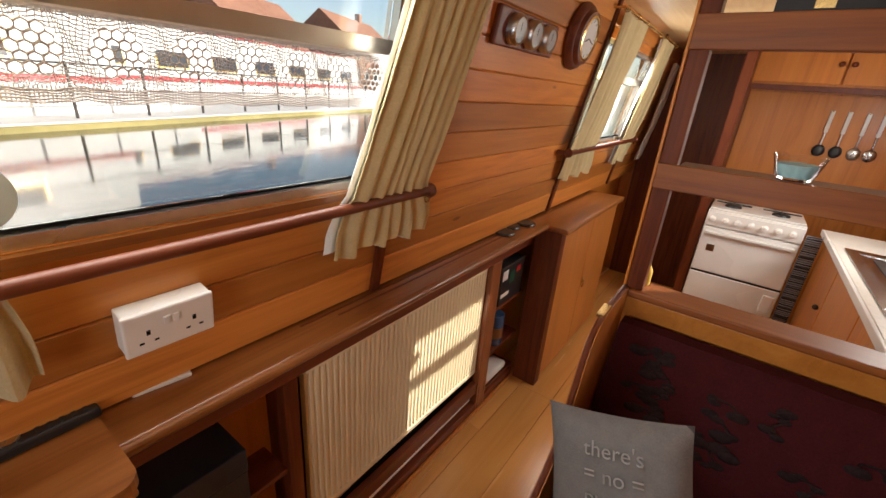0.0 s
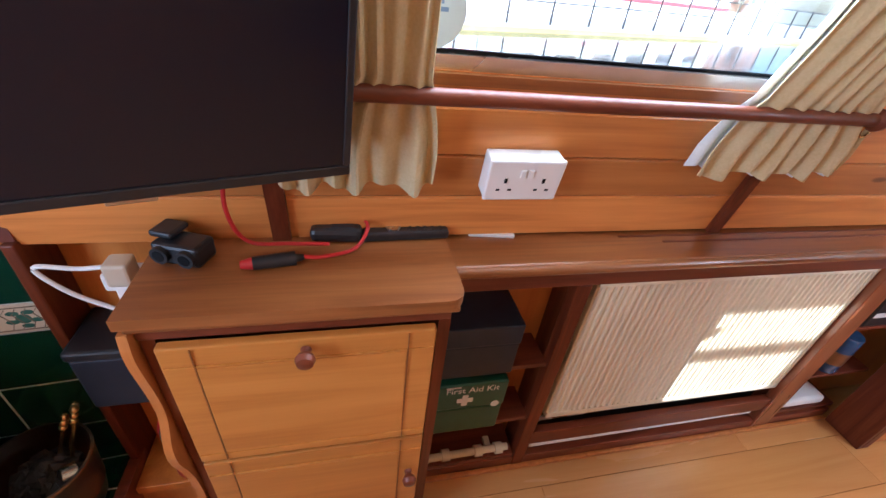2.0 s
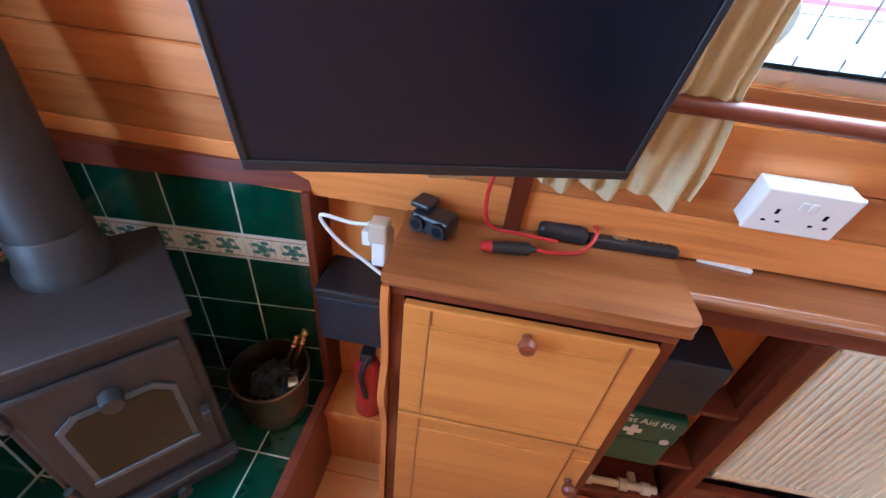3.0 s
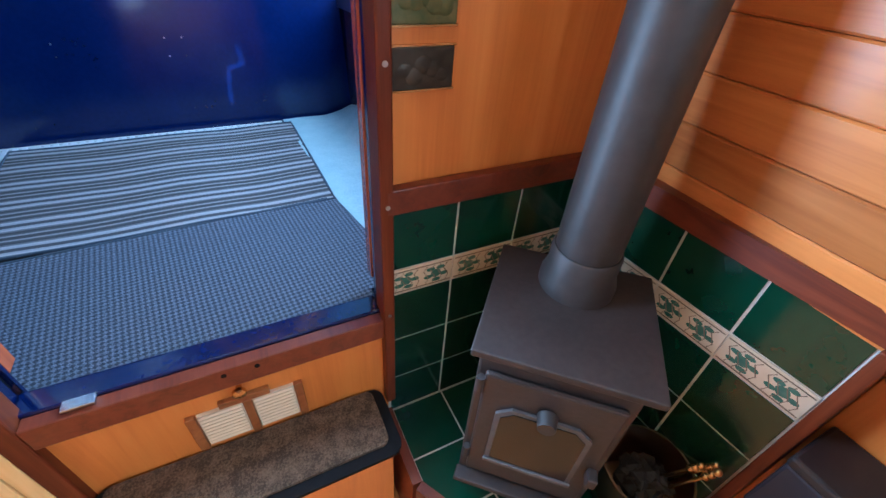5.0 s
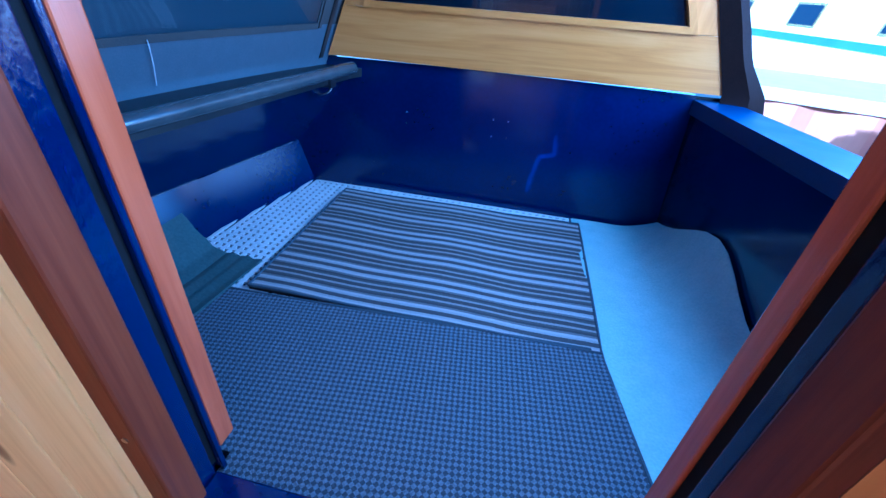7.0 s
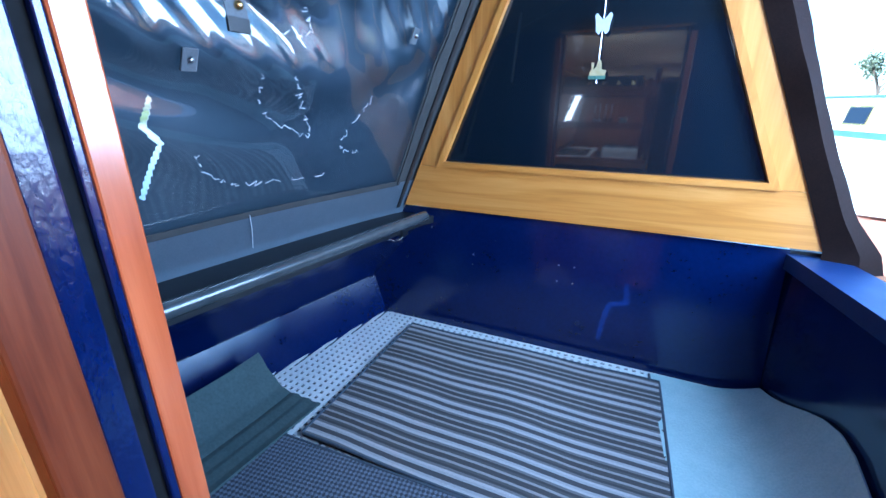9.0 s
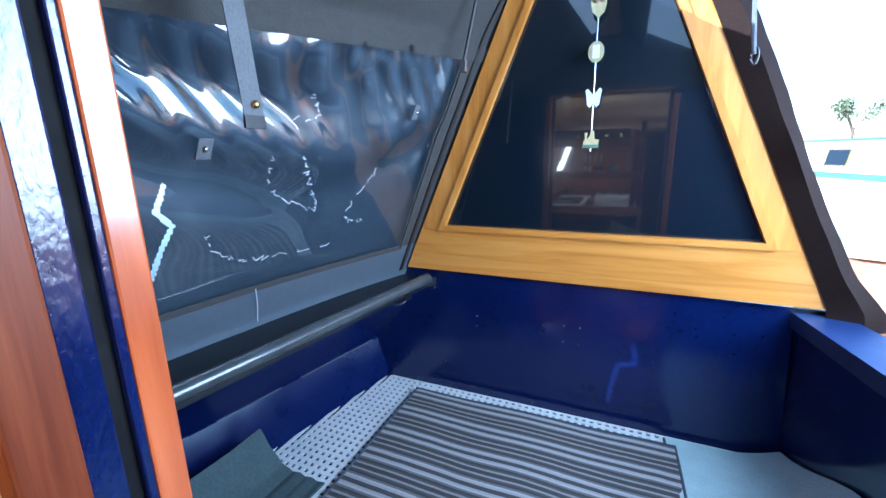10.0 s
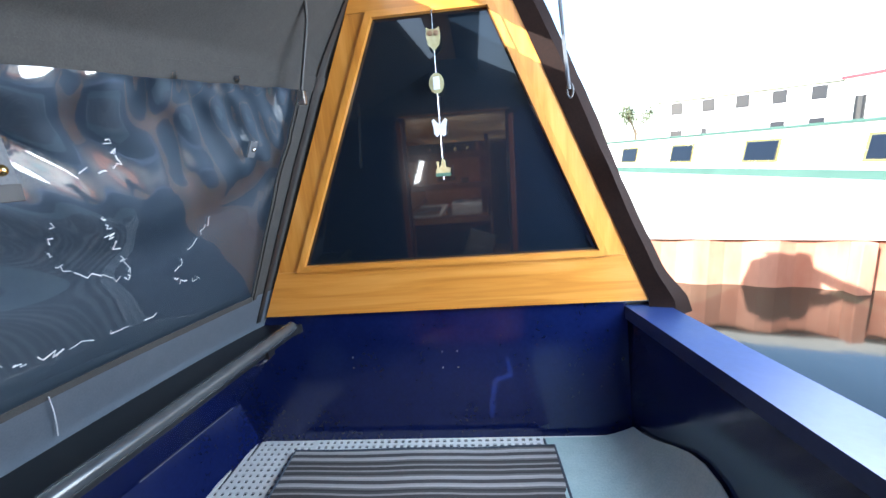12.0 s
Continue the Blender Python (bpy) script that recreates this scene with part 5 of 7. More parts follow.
# front panel with a bowed top
bm = B()
n = 16
top = [(-1.75 + 1.495 * i / n, 1.143 + 0.006 * math.sin(math.pi * i / n)) for i in range(n + 1)]
prism(bm, [(-1.75, 2.975, DK - 0.02), (-0.24, 2.975, DK - 0.02)] + [(x, 3.022, z) for x, z in reversed(top)], (0, 0.03, 0))
solid("front_panel", bm, BLUE, "glossy dark blue steel front of the well deck", "panel", kind="structure")
solid("foredeck", prism(B(), [(-1.62, 3.03, 1.11), (-0.10, 3.03, 1.11), (-0.6, 4.6, 1.14), (-1.1, 4.6, 1.14)], (0, 0, 0.03)), GUNBLACK, "black painted foredeck", "deck", kind="structure")
for x, z in ((-0.90, 0.99), (-0.845, 0.99), (-0.90, 0.93), (-0.845, 0.93), (-1.23, 0.98), (-1.23, 0.94)):
    solid("bolt_hole", cyl(B(), (x, 2.9735 + (z - DK + 0.02) * 0.092, z), (x, 3.01, z), 0.0028, seg=10), STEEL, "small bolt in the blue front panel", "bolt", "bolts in the front panel")


# ---- cratch board ----
cr = thing("cratch_board", (CX, 3.03, 1.15), "golden oak framed cratch board with dark glass", "cratch board")
OB, OT, IB, IT = 0.678, 0.205, 0.533, 0.190          # half widths of frame and glass
ZB, ZT, GB, GT = 1.152, 2.235, 1.314, 2.118


def quad(a, b, c, d, y0, y1):
    return prism(B(), [(CX + x, y0, z) for x, z in (a, b, c, d)], (0, y1 - y0, 0))


def edge(z, half0, half1, z0, z1):
    return half0 + (half1 - half0) * (z - z0) / (z1 - z0)


oe = lambda z: edge(z, OB, OT, ZB, ZT)
ie = lambda z: edge(z, IB, IT, GB, GT)
part("bottom_rail", quad((-OB, ZB), (OB, ZB), (oe(GB), GB), (-oe(GB), GB), 3.005, 3.045), OAK, cr)
part("top_rail", quad((-oe(GT), GT), (oe(GT), GT), (OT, ZT), (-OT, ZT), 3.005, 3.045), OAK, cr)
OAK_Z = wood("golden_oak_upright", (0.42, 0.16, 0.02), (0.56, 0.235, 0.035), (0.66, 0.31, 0.065), "z", 0.35, 0.35, grain=0.9, vary=0.05)
for s in (-1, 1):
    part("stile", quad((s * oe(GB + 0.001), GB + 0.001), (s * ie(GB), GB + 0.001), (s * ie(GT), GT - 0.001), (s * oe(GT - 0.001), GT - 0.001), 3.005, 3.045), OAK_Z, cr)
    part("bead", quad((s * ie(GB), GB), (s * (ie(GB) - 0.022), GB), (s * (ie(GT) - 0.022), GT), (s * ie(GT), GT), 2.996, 3.02), OAK_Z, cr)
part("bead", quad((-ie(GB) + 0.02, GB), (ie(GB) - 0.02, GB), (ie(GB) - 0.03, GB + 0.02), (-ie(GB) + 0.03, GB + 0.02), 2.996, 3.02), OAK, cr)
part("bead", quad((-ie(GT) + 0.02, GT), (ie(GT) - 0.02, GT), (ie(GT) - 0.015, GT - 0.018), (-ie(GT) + 0.015, GT - 0.018), 2.996, 3.02), OAK, cr)
part("pane", quad((-ie(GB) + 0.01, GB + 0.004), (ie(GB) - 0.01, GB + 0.004), (ie(GT) - 0.008, GT - 0.004), (-ie(GT) + 0.008, GT - 0.004), 3.022, 3.028), DARKGLASS, cr, "dark reflecting glass")

# ridge, canvas and its clear window
solid("ridge_board", prism(B(), [(CX - 0.07, 1.70, 2.235), (CX + 0.07, 1.70, 2.235), (CX + 0.07, 3.05, 2.235), (CX - 0.07, 3.05, 2.235)], (0, 0, 0.025)), OAK, "wooden ridge board of the cratch", "ridge board", kind="structure")


def skin(y, k):
    """The port canvas, from the side deck (k 0) to the ridge (k 1): it follows the cabin's outline aft and the cratch board forward."""
    f = min(1, max(0, (y - 1.78) / (3.06 - 1.78)))
    fore = Vector((-1.60 + 0.055 * f ** 4, y, 1.112)).lerp(Vector((CX - 0.21, y, 2.23)), k)
    if k < 0.78:
        aft = Vector((-1.80, y, 1.112)).lerp(Vector((-1.57, y, 1.90)), k / 0.78)
    else:
        aft = Vector((-1.57, y, 1.90)).lerp(Vector((CX - 0.08, y, 2.20)), (k - 0.78) / 0.22)
    p = aft.lerp(fore, f)
    sag = math.sin(math.pi * k) * 0.03 * math.sin(math.pi * f)
    return p + Vector((-sag, 0, 0))


def ripple(y, k):
    """Swags that hang between the upper corners, gathers below the seam, and slack."""
    f = (y - 1.78) / 1.28
    q = k - 0.42 * (f - 0.52) ** 2 * 2.2 + 0.05 * noise.noise((y * 2.3, k * 2.0, 0.7))
    a = 0.013 * math.sin(q * 30 + 1.5 * noise.noise((y * 1.7, k * 3, 3.1))) * max(0.15, 0.5 + noise.noise((y * 2.2, k * 3.5, 8.3)))
    a += noise.noise((y * 2.1 + k * 2.0, k * 3.3 - y, 0.4)) * 0.024 + noise.noise((y * 7.0 + k * 9.0, k * 5.0, 2.4)) * 0.008 * (0.2 + k)
    d = abs(k - 0.725)
    a += 0.008 * math.sin(y * 70 + 9 * k + 3 * noise.noise((y * 3, 0, 4))) * math.exp(-d / 0.055)
    a += 0.0032 * math.sin((y + 0.9 * k) * 62 + 5 * noise.noise((y * 3, k * 4, 9))) * max(0, min(1, (k - 0.42) / 0.2))
    a += 0.12 * max(0, 0.09 - d) * noise.noise((y * 5, 1, 2))
    return a * math.sin(math.pi * min(1, max(0, k))) ** 0.5 * min(1, max(0.2, (k - 0.15) / 0.35)) * min(1, max(0.1, (2.99 - y) / 0.12))


def canvas_piece(y0, y1, k0, k1, off=0.0, ny=24, nk=24, wave=1.0):
    rows = []
    for i in range(nk + 1):
        k = k0 + (k1 - k0) * i / nk
        rows.append([skin(y0 + (y1 - y0) * j / ny, k) + Vector((0.89, 0, -0.45)) * (off + wave * ripple(y0 + (y1 - y0) * j / ny, k)) for j in range(ny + 1)])
    return sheet(B(), rows)


cv = thing("cratch_cover", (-1.6, 2.4, 1.112), "grey canvas cratch cover with a rumpled clear window", "canvas cover")
part("lower_hem", thick(canvas_piece(1.78, 3.06, 0.0, 0.128), 0.003), FLAP, cv, "", True)
part("upper_canvas", thick(canvas_piece(1.78, 3.06, 0.735, 1.0), 0.003), CANVAS, cv, "", True)
part("fore_hem", thick(canvas_piece(2.93, 3.06, 0.126, 0.734, ny=6), 0.003), CANVAS, cv, "", True)
part("aft_hem", thick(canvas_piece(1.78, 1.86, 0.126, 0.734, ny=6), 0.003), CANVAS, cv, "", True)
bm = canvas_piece(1.80, 3.0, 0.03, 0.76, -0.035, ny=290, nk=190, wave=1.2)
# added slit, shaped so that sun draws a squiggle on the front panel
sun_slit = [(2.15, 0.40), (2.128, 0.355), (2.165, 0.315), (2.13, 0.20)]
bm.faces.ensure_lookup_table()


def near_sun_slit(i):
    y, k = 1.80 + 1.2 * ((i % 290) + 0.5) / 290, 0.03 + 0.73 * ((i // 290) + 0.5) / 190
    for (ya, ka), (yb, kb) in zip(sun_slit, sun_slit[1:]):
        t = min(1, max(0, ((y - ya) * (yb - ya) + (k - ka) * (kb - ka)) / ((yb - ya) ** 2 + (kb - ka) ** 2)))
        if math.hypot(y - ya - t * (yb - ya), k - ka - t * (kb - ka)) < 0.0066 + 0.003 * noise.noise((y * 30, k * 30, 0)):
            return True
    return False


bmesh.ops.delete(bm, geom=[f for i, f in enumerate(bm.faces) if near_sun_slit(i)], context="FACES")
part("outer_flap", thick(bm, 0.003), FLAP, cv, "outer canvas flap let down over the window", True)
win = part("clear_window", canvas_piece(1.86, 2.93, 0.126, 0.734, ny=150, nk=110), PVC, cv, "rumpled clear plastic window", True)
part("seam_tape", thick(canvas_piece(1.86, 2.93, 0.118, 0.135, 0.006), 0.002), CANVAS, cv, "stitched seam", True)
part("seam_tape", thick(canvas_piece(1.80, 3.05, 0.715, 0.75, 0.008), 0.002), CANVAS, cv, "stitched seam", True)
part("zip", thick(canvas_piece(2.975, 2.99, 0.03, 0.97, 0.005, ny=2), 0.004), BLACK, cv, "black zip", True)
part("zip", thick(canvas_piece(2.935, 2.945, 0.12, 0.73, 0.005, ny=2), 0.004), CANVAS, cv, "", True)


def on_skin(y, k, off=0.004):
    return skin(y, k) + Vector((0.89, 0, -0.45)) * (off + ripple(y, k))


for line in ([(2.36, 0.47), (2.38, 0.38), (2.52, 0.32), (2.48, 0.40), (2.44, 0.47)], [(2.72, 0.41), (2.64, 0.28), (2.74, 0.25)], [(2.22, 0.30), (2.26, 0.24), (2.36, 0.21), (2.60, 0.20)], [(2.46, 0.60), (2.475, 0.55), (2.38, 0.545)]):
    pts = curve_points([(y, k, 0) for y, k in line], 22)
    pts = [on_skin(p.x + 0.016 * noise.noise((i * 0.9, p.y * 9, 1)), p.y + 0.014 * noise.noise((i * 1.3, p.x * 9, 6))) for i, p in enumerate(pts)]
    for i in range(0, len(pts) - 3, 7):
        n = 4 + int(3.5 * abs(noise.noise((i * 1.7, line[0][0] * 9, 0))) * 2)
        if len(pts[i:i + n]) > 1:
            part("crease", tube(B(), pts[i:i + n], 0.0009 + 0.0012 * abs(noise.noise((i * 0.7, 4, line[0][0]))), 4), CREASE, cv, "", True)
part("loose_thread", tube(B(), curve_points([on_skin(2.36, 0.128, 0.012), on_skin(2.37, 0.08, 0.012), on_skin(2.375, 0.03, 0.012)], 6), 0.0012, 4), CREASE, cv, "loose white thread", True)
for y, k in ((2.20, 0.49), (2.80, 0.57)):
    p = on_skin(y, k, 0.006)
    tb = part("stud_tab", box(B(), -0.003, 0.003, -0.018, 0.018, -0.024, 0.024, 0.002, Matrix.Translation(p) @ Matrix.Rotation(radians(25), 4, "Y")), WEBBING, cv)
    part("press_stud", ball(B(), p + Vector((0.004, 0, 0)), 0.007), STEEL, tb, "", True)
# starboard flap, rolled back along the cratch board
bm = B()
rows = []
for i in range(41):
    z = 1.10 + 1.13 * i / 40
    e = CX + oe(max(z, ZB))
    w = 0.082 + 0.016 * noise.noise((z * 3.0, 0, 0)) + 0.004 * noise.noise((z * 11, 0, 0)) + 0.05 * max(0, 1.25 - z) / 0.15
    rows.append([(e - 0.012, 3.0, z), (e + w * 0.5, 2.975 + 0.02 * noise.noise((z * 6, 1, 0)), z), (e + w, 3.02, z), (e + w * 0.4, 3.09, z)])
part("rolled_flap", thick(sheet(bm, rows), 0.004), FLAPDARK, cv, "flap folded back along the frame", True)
bm = sheet(B(), [[(CX - 0.08 + 0.0 * i, 1.78 + 1.3 * j / 8, 2.262) for j in range(9)] if i == 0 else [(CX + 0.06 + 0.10 * i / 3, 1.78 + 1.3 * j / 8, 2.262 - 0.035 * i - 0.01 * noise.noise((j, i, 0))) for j in range(9)] for i in range(4)])
part("ridge_canvas", thick(bm, 0.003), CANVAS, cv, "", True)

# unseen end panel, added to shut out sky light above the cabin
part("aft_canvas", prism(B(), [(-1.60, 1.796, 1.94), (-0.10, 1.796, 1.94), (CX + 0.10, 1.796, 2.255), (CX - 0.10, 1.796, 2.255)], (0, 0.003, 0)), CANVAS, cv)

st = thing("strap", (-1.36, 2.15, 1.676), "hanging grey webbing strap with a press stud", "strap")
a, b = Vector((-1.345, 2.10, 2.06)), Vector((-1.363, 2.153, 1.665))
rows = [[a.lerp(b, t) + Vector((0, -0.022, 0)), a.lerp(b, t) + Vector((0, 0.022, 0))] for t in (0, 0.25, 0.5, 0.75, 1.0)]
part("webbing", thick(sheet(B(), rows), 0.002), WEBBING, st)
part("end_tab", bx(b.x - 0.003, b.x + 0.003, b.y - 0.023, b.y + 0.023, b.z - 0.012, b.z + 0.012, 0.001), BLACK, st)
part("upper_tab", bx(-1.354, -1.348, 2.098, 2.146, 1.90, 1.93, 0.001), BLACK, st)
part("press_stud", ball(B(), (b.x + 0.006, b.y, b.z + 0.03), 0.008), BRASS, st, "", True)
cord = thing("toggle_cord", (-1.18, 2.85, 1.9), "black elastic cord with a metal toggle", "cord")
part("cord", tube(B(), [(-1.15, 2.80, 2.19), (-1.165, 2.82, 2.05), (-1.215, 2.84, 1.88)], 0.005), BLACK, cord)
part("toggle", bx(-1.228, -1.205, 2.83, 2.85, 1.845, 1.882, 0.003), STEEL, cord)

tie = thing("tie_cord", (-0.47, 2.9, 1.82), "pale cord with a loop hung at the folded flap", "cord")
part("cord", tube(B(), curve_points([(-0.49, 2.92, 2.14), (-0.488, 2.90, 2.05), (-0.474, 2.90, 1.90), (-0.466, 2.90, 1.83)], 6), 0.0055), WEBBING, tie, "", True)
part("loop", tube(B(), [(-0.464 + 0.008 * math.cos(a), 2.90, 1.826 + 0.020 * math.sin(a)) for a in [i * math.pi / 6 for i in range(13)]], 0.003), BLACK, tie, "", True)

# mats and carpets on the deck
def grid_mat(name, x0, x1, y0, y1, p=0.026, w=0.0125):
    """Open plastic matting: crossing ribs with square holes."""
    bm = B()
    i = 0
    while y0 + i * p < y1:
        y = y0 + i * p
        a, b = max(x0, lx(y) + 0.004), min(x1, rx_(y) - 0.004)
        box(bm, a, b, y, y + w, DK, DK + 0.0050)
        i += 1
    i = 0
    while x0 + i * p < x1:
        x = x0 + i * p
        yl = y0
        if x < lx(y0):
            yl = max(y0, 2.945 - (-1.615 - x) / 0.195 + 0.02)
        if yl < y1 - 0.03:
            box(bm, x, x + w, yl, y1, DK, DK + 0.0056)
        i += 1
    return solid(name, bm, GRIDMAT, "white open plastic deck matting with square holes", "matting", kind="stuff")


grid_mat("deck_matting", -1.80, -1.40, 1.95, 2.972)
grid_mat("deck_matting", -1.40, -0.05, 2.84, 2.972)
grid_mat("deck_matting", -1.40, -1.0, 2.19, 2.30)


def mat_piece(name, outline, t, mat, label, z=DK + 0.011, hem=None, wav=0.004):
    """A soft mat with a rounded rim."""
    bm = prism(B(), [(x, y, z) for x, y in outline], (0, 0, t))
    bmesh.ops.bevel(bm, geom=[e for e in bm.edges if all(v.co.z > z + t / 2 for v in e.verts)], offset=t * 0.4, segments=2, affect="EDGES")
    return solid(name, bm, mat, label, "mat", smooth=True)


carpet = thing("carpet_runner", (-0.9, 2.0, DK), "blue grey basket weave carpet at the door sill", "carpet")
runner = [(-1.19, 1.7725, DK + 0.002), (-0.53, 1.7725, DK + 0.002), (-0.53, 1.815, DK + 0.002), (-0.42, 1.815, DK + 0.002), (-0.475, 2.262, DK + 0.002), (-1.52, 2.215, DK + 0.002), (-1.545, 1.815, DK + 0.002), (-1.19, 1.815, DK + 0.002)]
part("carpet_top", prism(B(), runner, (0, 0, 0.016)), CARPET, carpet)
part("bound_edge", tube(B(), [(x, y, z + 0.015) for x, y, z in (Vector((-0.53, 2.2595, DK + 0.002)), runner[5])], 0.004, 6), HEM, carpet, "dark bound edge", True)
smat = thing("striped_mat", (-0.98, 2.58, DK), "dark grey striped doormat with bound edges", "mat")
sk = Matrix.Translation((-0.98, 2.58, 0)) @ Matrix.Rotation(radians(0.6), 4, "Z") @ Matrix.Translation((0.98, -2.58, 0))
rows = []
for j in range(25):
    y = 2.246 + 0.660 * j / 24
    rows.append([sk @ Vector((-1.452 + 0.004 + (0.926 + 0.012 * (1 - j / 24)) * i / 40, y, DK + 0.0185 + 0.002 * math.sin(i * 0.33 + j * 0.06) + 0.002 * noise.noise((i * 0.12, j * 0.12, 3)))) for i in range(41)])
bm = sheet(B(), rows)
loop = [rows[0][i] for i in range(41)] + [rows[j][40] for j in range(1, 25)] + [rows[24][i] for i in range(39, -1, -1)] + [rows[j][0] for j in range(23, -1, -1)]
sheet(bm, [loop, [Vector((p[0], p[1], DK + 0.002)) for p in loop]])
part("mat_top", bm, STRIPES, smat, "", True)
rim = [rows[0][i] for i in range(0, 41, 4)] + [rows[j][40] for j in range(3, 25, 3)] + [rows[24][i] for i in range(36, -1, -4)] + [rows[j][0] for j in range(21, -1, -3)]
part("binding", tube(B(), rim, 0.004, 6), HEM, smat, "dark bound edge", True)
# pale carpet offcut, curling up the starboard bulwark
rows = []
for j in range(21):
    y = 1.84 + 1.11 * j / 20
    xa = -0.502 - 0.050 * (y - 2.24) / 0.71 if y > 2.24 else -0.502 + 0.074 * (2.24 - y) / 0.40
    row = []
    for i in range(17):
        x = xa + (rx_(y) - 0.012 - xa) * i / 16
        tall = 0.02 + 0.15 * math.exp(-((y - 2.62) / 0.22) ** 2)
        up = tall * max(0, (i / 16 - 0.5) / 0.5) ** 2 + 0.006 * noise.noise((x * 6, y * 6, 1))
        row.append((x, y, DK + 0.020 + up))
    rows.append(row)
offcut = thing("carpet_offcut", (-0.35, 2.4, DK), "pale blue carpet offcut laid along the bulwark", "carpet")
part("carpet_top", thick(sheet(B(), rows), 0.008), PALEBLUE, offcut, "", True)
part("cut_edge", tube(B(), [Vector(r[0]) + Vector((-0.002, 0, -0.006)) for r in rows], 0.0055, 6), HEM, offcut, "dark cut edge", True)
rows = []
for j in range(13):
    row = []
    for i in range(17):
        u, v = i / 16, j / 12
        x, y = -1.74 + 0.24 * u + 0.03 * v, 1.93 + 0.42 * v
        row.append((x, y, DK + 0.018 + 0.11 * max(0, 1 - u * 2.2) ** 1.6 + 0.035 * max(0, v - 0.75) * (1 - u) + 0.004 * math.sin(i * 2.1)))
    rows.append(row)
solid("ribbed_mat", thick(sheet(B(), rows), 0.006), TEALMAT, "ribbed teal rubber mat curling up the bulwark", "mat", smooth=True)

# ---- hanging ornaments on the cratch glass ----
orn = thing("glass_ornaments", (-0.845, 2.985, 1.6), "string of small etched glass owl, oval, butterfly and swan", "ornament")
OX, OY = -0.845, 2.988
ORN_GOLD = mottled("amber_glass", (0.45, 0.40, 0.20), (0.62, 0.58, 0.36), 80, 0.15, 0.3, 0.3)
ORN_PALE = mottled("frosted_glass", (0.66, 0.70, 0.72), (0.78, 0.80, 0.82), 80, 0.2, 0.0, 0.3)
part("thread", cyl(B(), (OX, OY, 2.10), (OX, OY, 1.60), 0.0016, seg=6), STEEL, orn)


def flat(points, cx, cz, s, t=0.004):
    return prism(B(), [(cx + x * s, OY - t, cz + z * s) for x, z in points], (0, t * 2, 0))


owl = part("owl_figure", flat([(-0.5, 0.75), (-0.25, 0.6), (0.25, 0.6), (0.5, 0.75), (0.55, 0.1), (0.45, -0.45), (0.15, -0.75), (0, -0.95), (-0.15, -0.75), (-0.45, -0.45), (-0.55, 0.1)], OX, 2.022, 0.040), ORN_GOLD, orn, "amber glass owl shape")
for s in (-1, 1):
    part("eye_ring", lathe(B(), (0, 0, 0), [(0.008, 0), (0.008, 0.002), (0.005, 0.003)], 14, Matrix.Translation((OX + s * 0.009, OY - 0.004, 2.034)) @ Matrix.Rotation(radians(90), 4, "X")), TARNISH, owl)
part("oval", prism(B(), [(OX + 0.023 * math.cos(a), OY - 0.004, 1.893 + 0.030 * math.sin(a)) for a in [i * math.pi / 12 for i in range(24)]], (0, 0.008, 0)), ORN_GOLD, orn, "oval amber pane")
part("oval_inset", bx(OX - 0.010, OX + 0.010, OY - 0.006, OY - 0.0042, 1.875, 1.912), ORN_PALE, orn)
part("butterfly", flat([(0, 0.25), (0.45, 0.75), (0.6, 0.6), (0.5, 0.1), (0.45, -0.45), (0.25, -0.65), (0, -0.35), (-0.25, -0.65), (-0.45, -0.45), (-0.5, 0.1), (-0.6, 0.6), (-0.45, 0.75)], OX, 1.760, 0.040), ORN_PALE, orn, "frosted glass butterfly")
part("swan", flat([(-0.6, -0.6), (0.6, -0.6), (0.7, -0.1), (0.3, 0.0), (0.25, 0.6), (0, 0.8), (-0.15, 0.2), (-0.35, -0.05), (-0.3, 0.5), (-0.55, 0.55), (-0.5, 0.0), (-0.65, -0.3)], OX, 1.640, 0.036), ORN_GOLD, orn, "amber glass swan shape")
part("swan_base", bx(OX - 0.024, OX + 0.024, OY - 0.006, OY - 0.0042, 1.612, 1.622), LEAFINK, orn)

# ---- bench seat and galley partition ----
YP = -0.862
par = thing("galley_partition", (-1.1, YP - 0.05, 0.0), "open wooden partition with shelves between saloon and galley", "partition")
part("ledge", bx(-1.70, -0.555, YP - 0.115, YP + 0.006, 0.912, 0.937, 0.005), PARTWOOD, par)
part("panel", bx(-1.70, -0.565, YP - 0.07, YP - 0.04, 0.0, 0.911), GALLEYWOOD, par)
part("rail", bx(-1.70, -0.556, YP - 0.036, YP, 0.845, 0.911, 0.003), CABWOOD, par)
part("post", bx(-0.612, -0.562, YP - 0.075, YP - 0.01, 0.938, 1.93, 0.004), MAHOG_Z, par)
part("post_edge", bx(-0.561, -0.552, YP - 0.075, YP - 0.01, 0.938, 1.93, 0.002), PLY, par, "pale edge strip")
part("shelf", bx(-1.70, -0.613, YP - 0.16, YP - 0.022, 1.335, 1.352, 0.002), MAHOG, par)
part("shelf_front", bx(-1.70, -0.562, YP - 0.0095, YP + 0.008, 1.282, 1.356, 0.003), PARTWOOD, par)
part("header", bx(-1.70, -0.562, YP - 0.02, YP + 0.008, 1.66, 1.745, 0.003), PARTWOOD, par)
part("header_shelf", bx(-1.70, -0.562, YP - 0.2, YP - 0.021, 1.70, 1.716), MAHOG, par)
bl = thing("glass_bowl", (-0.885, YP - 0.085, 1.352), "clear glass bowl half full of pale blue powder", "bowl")
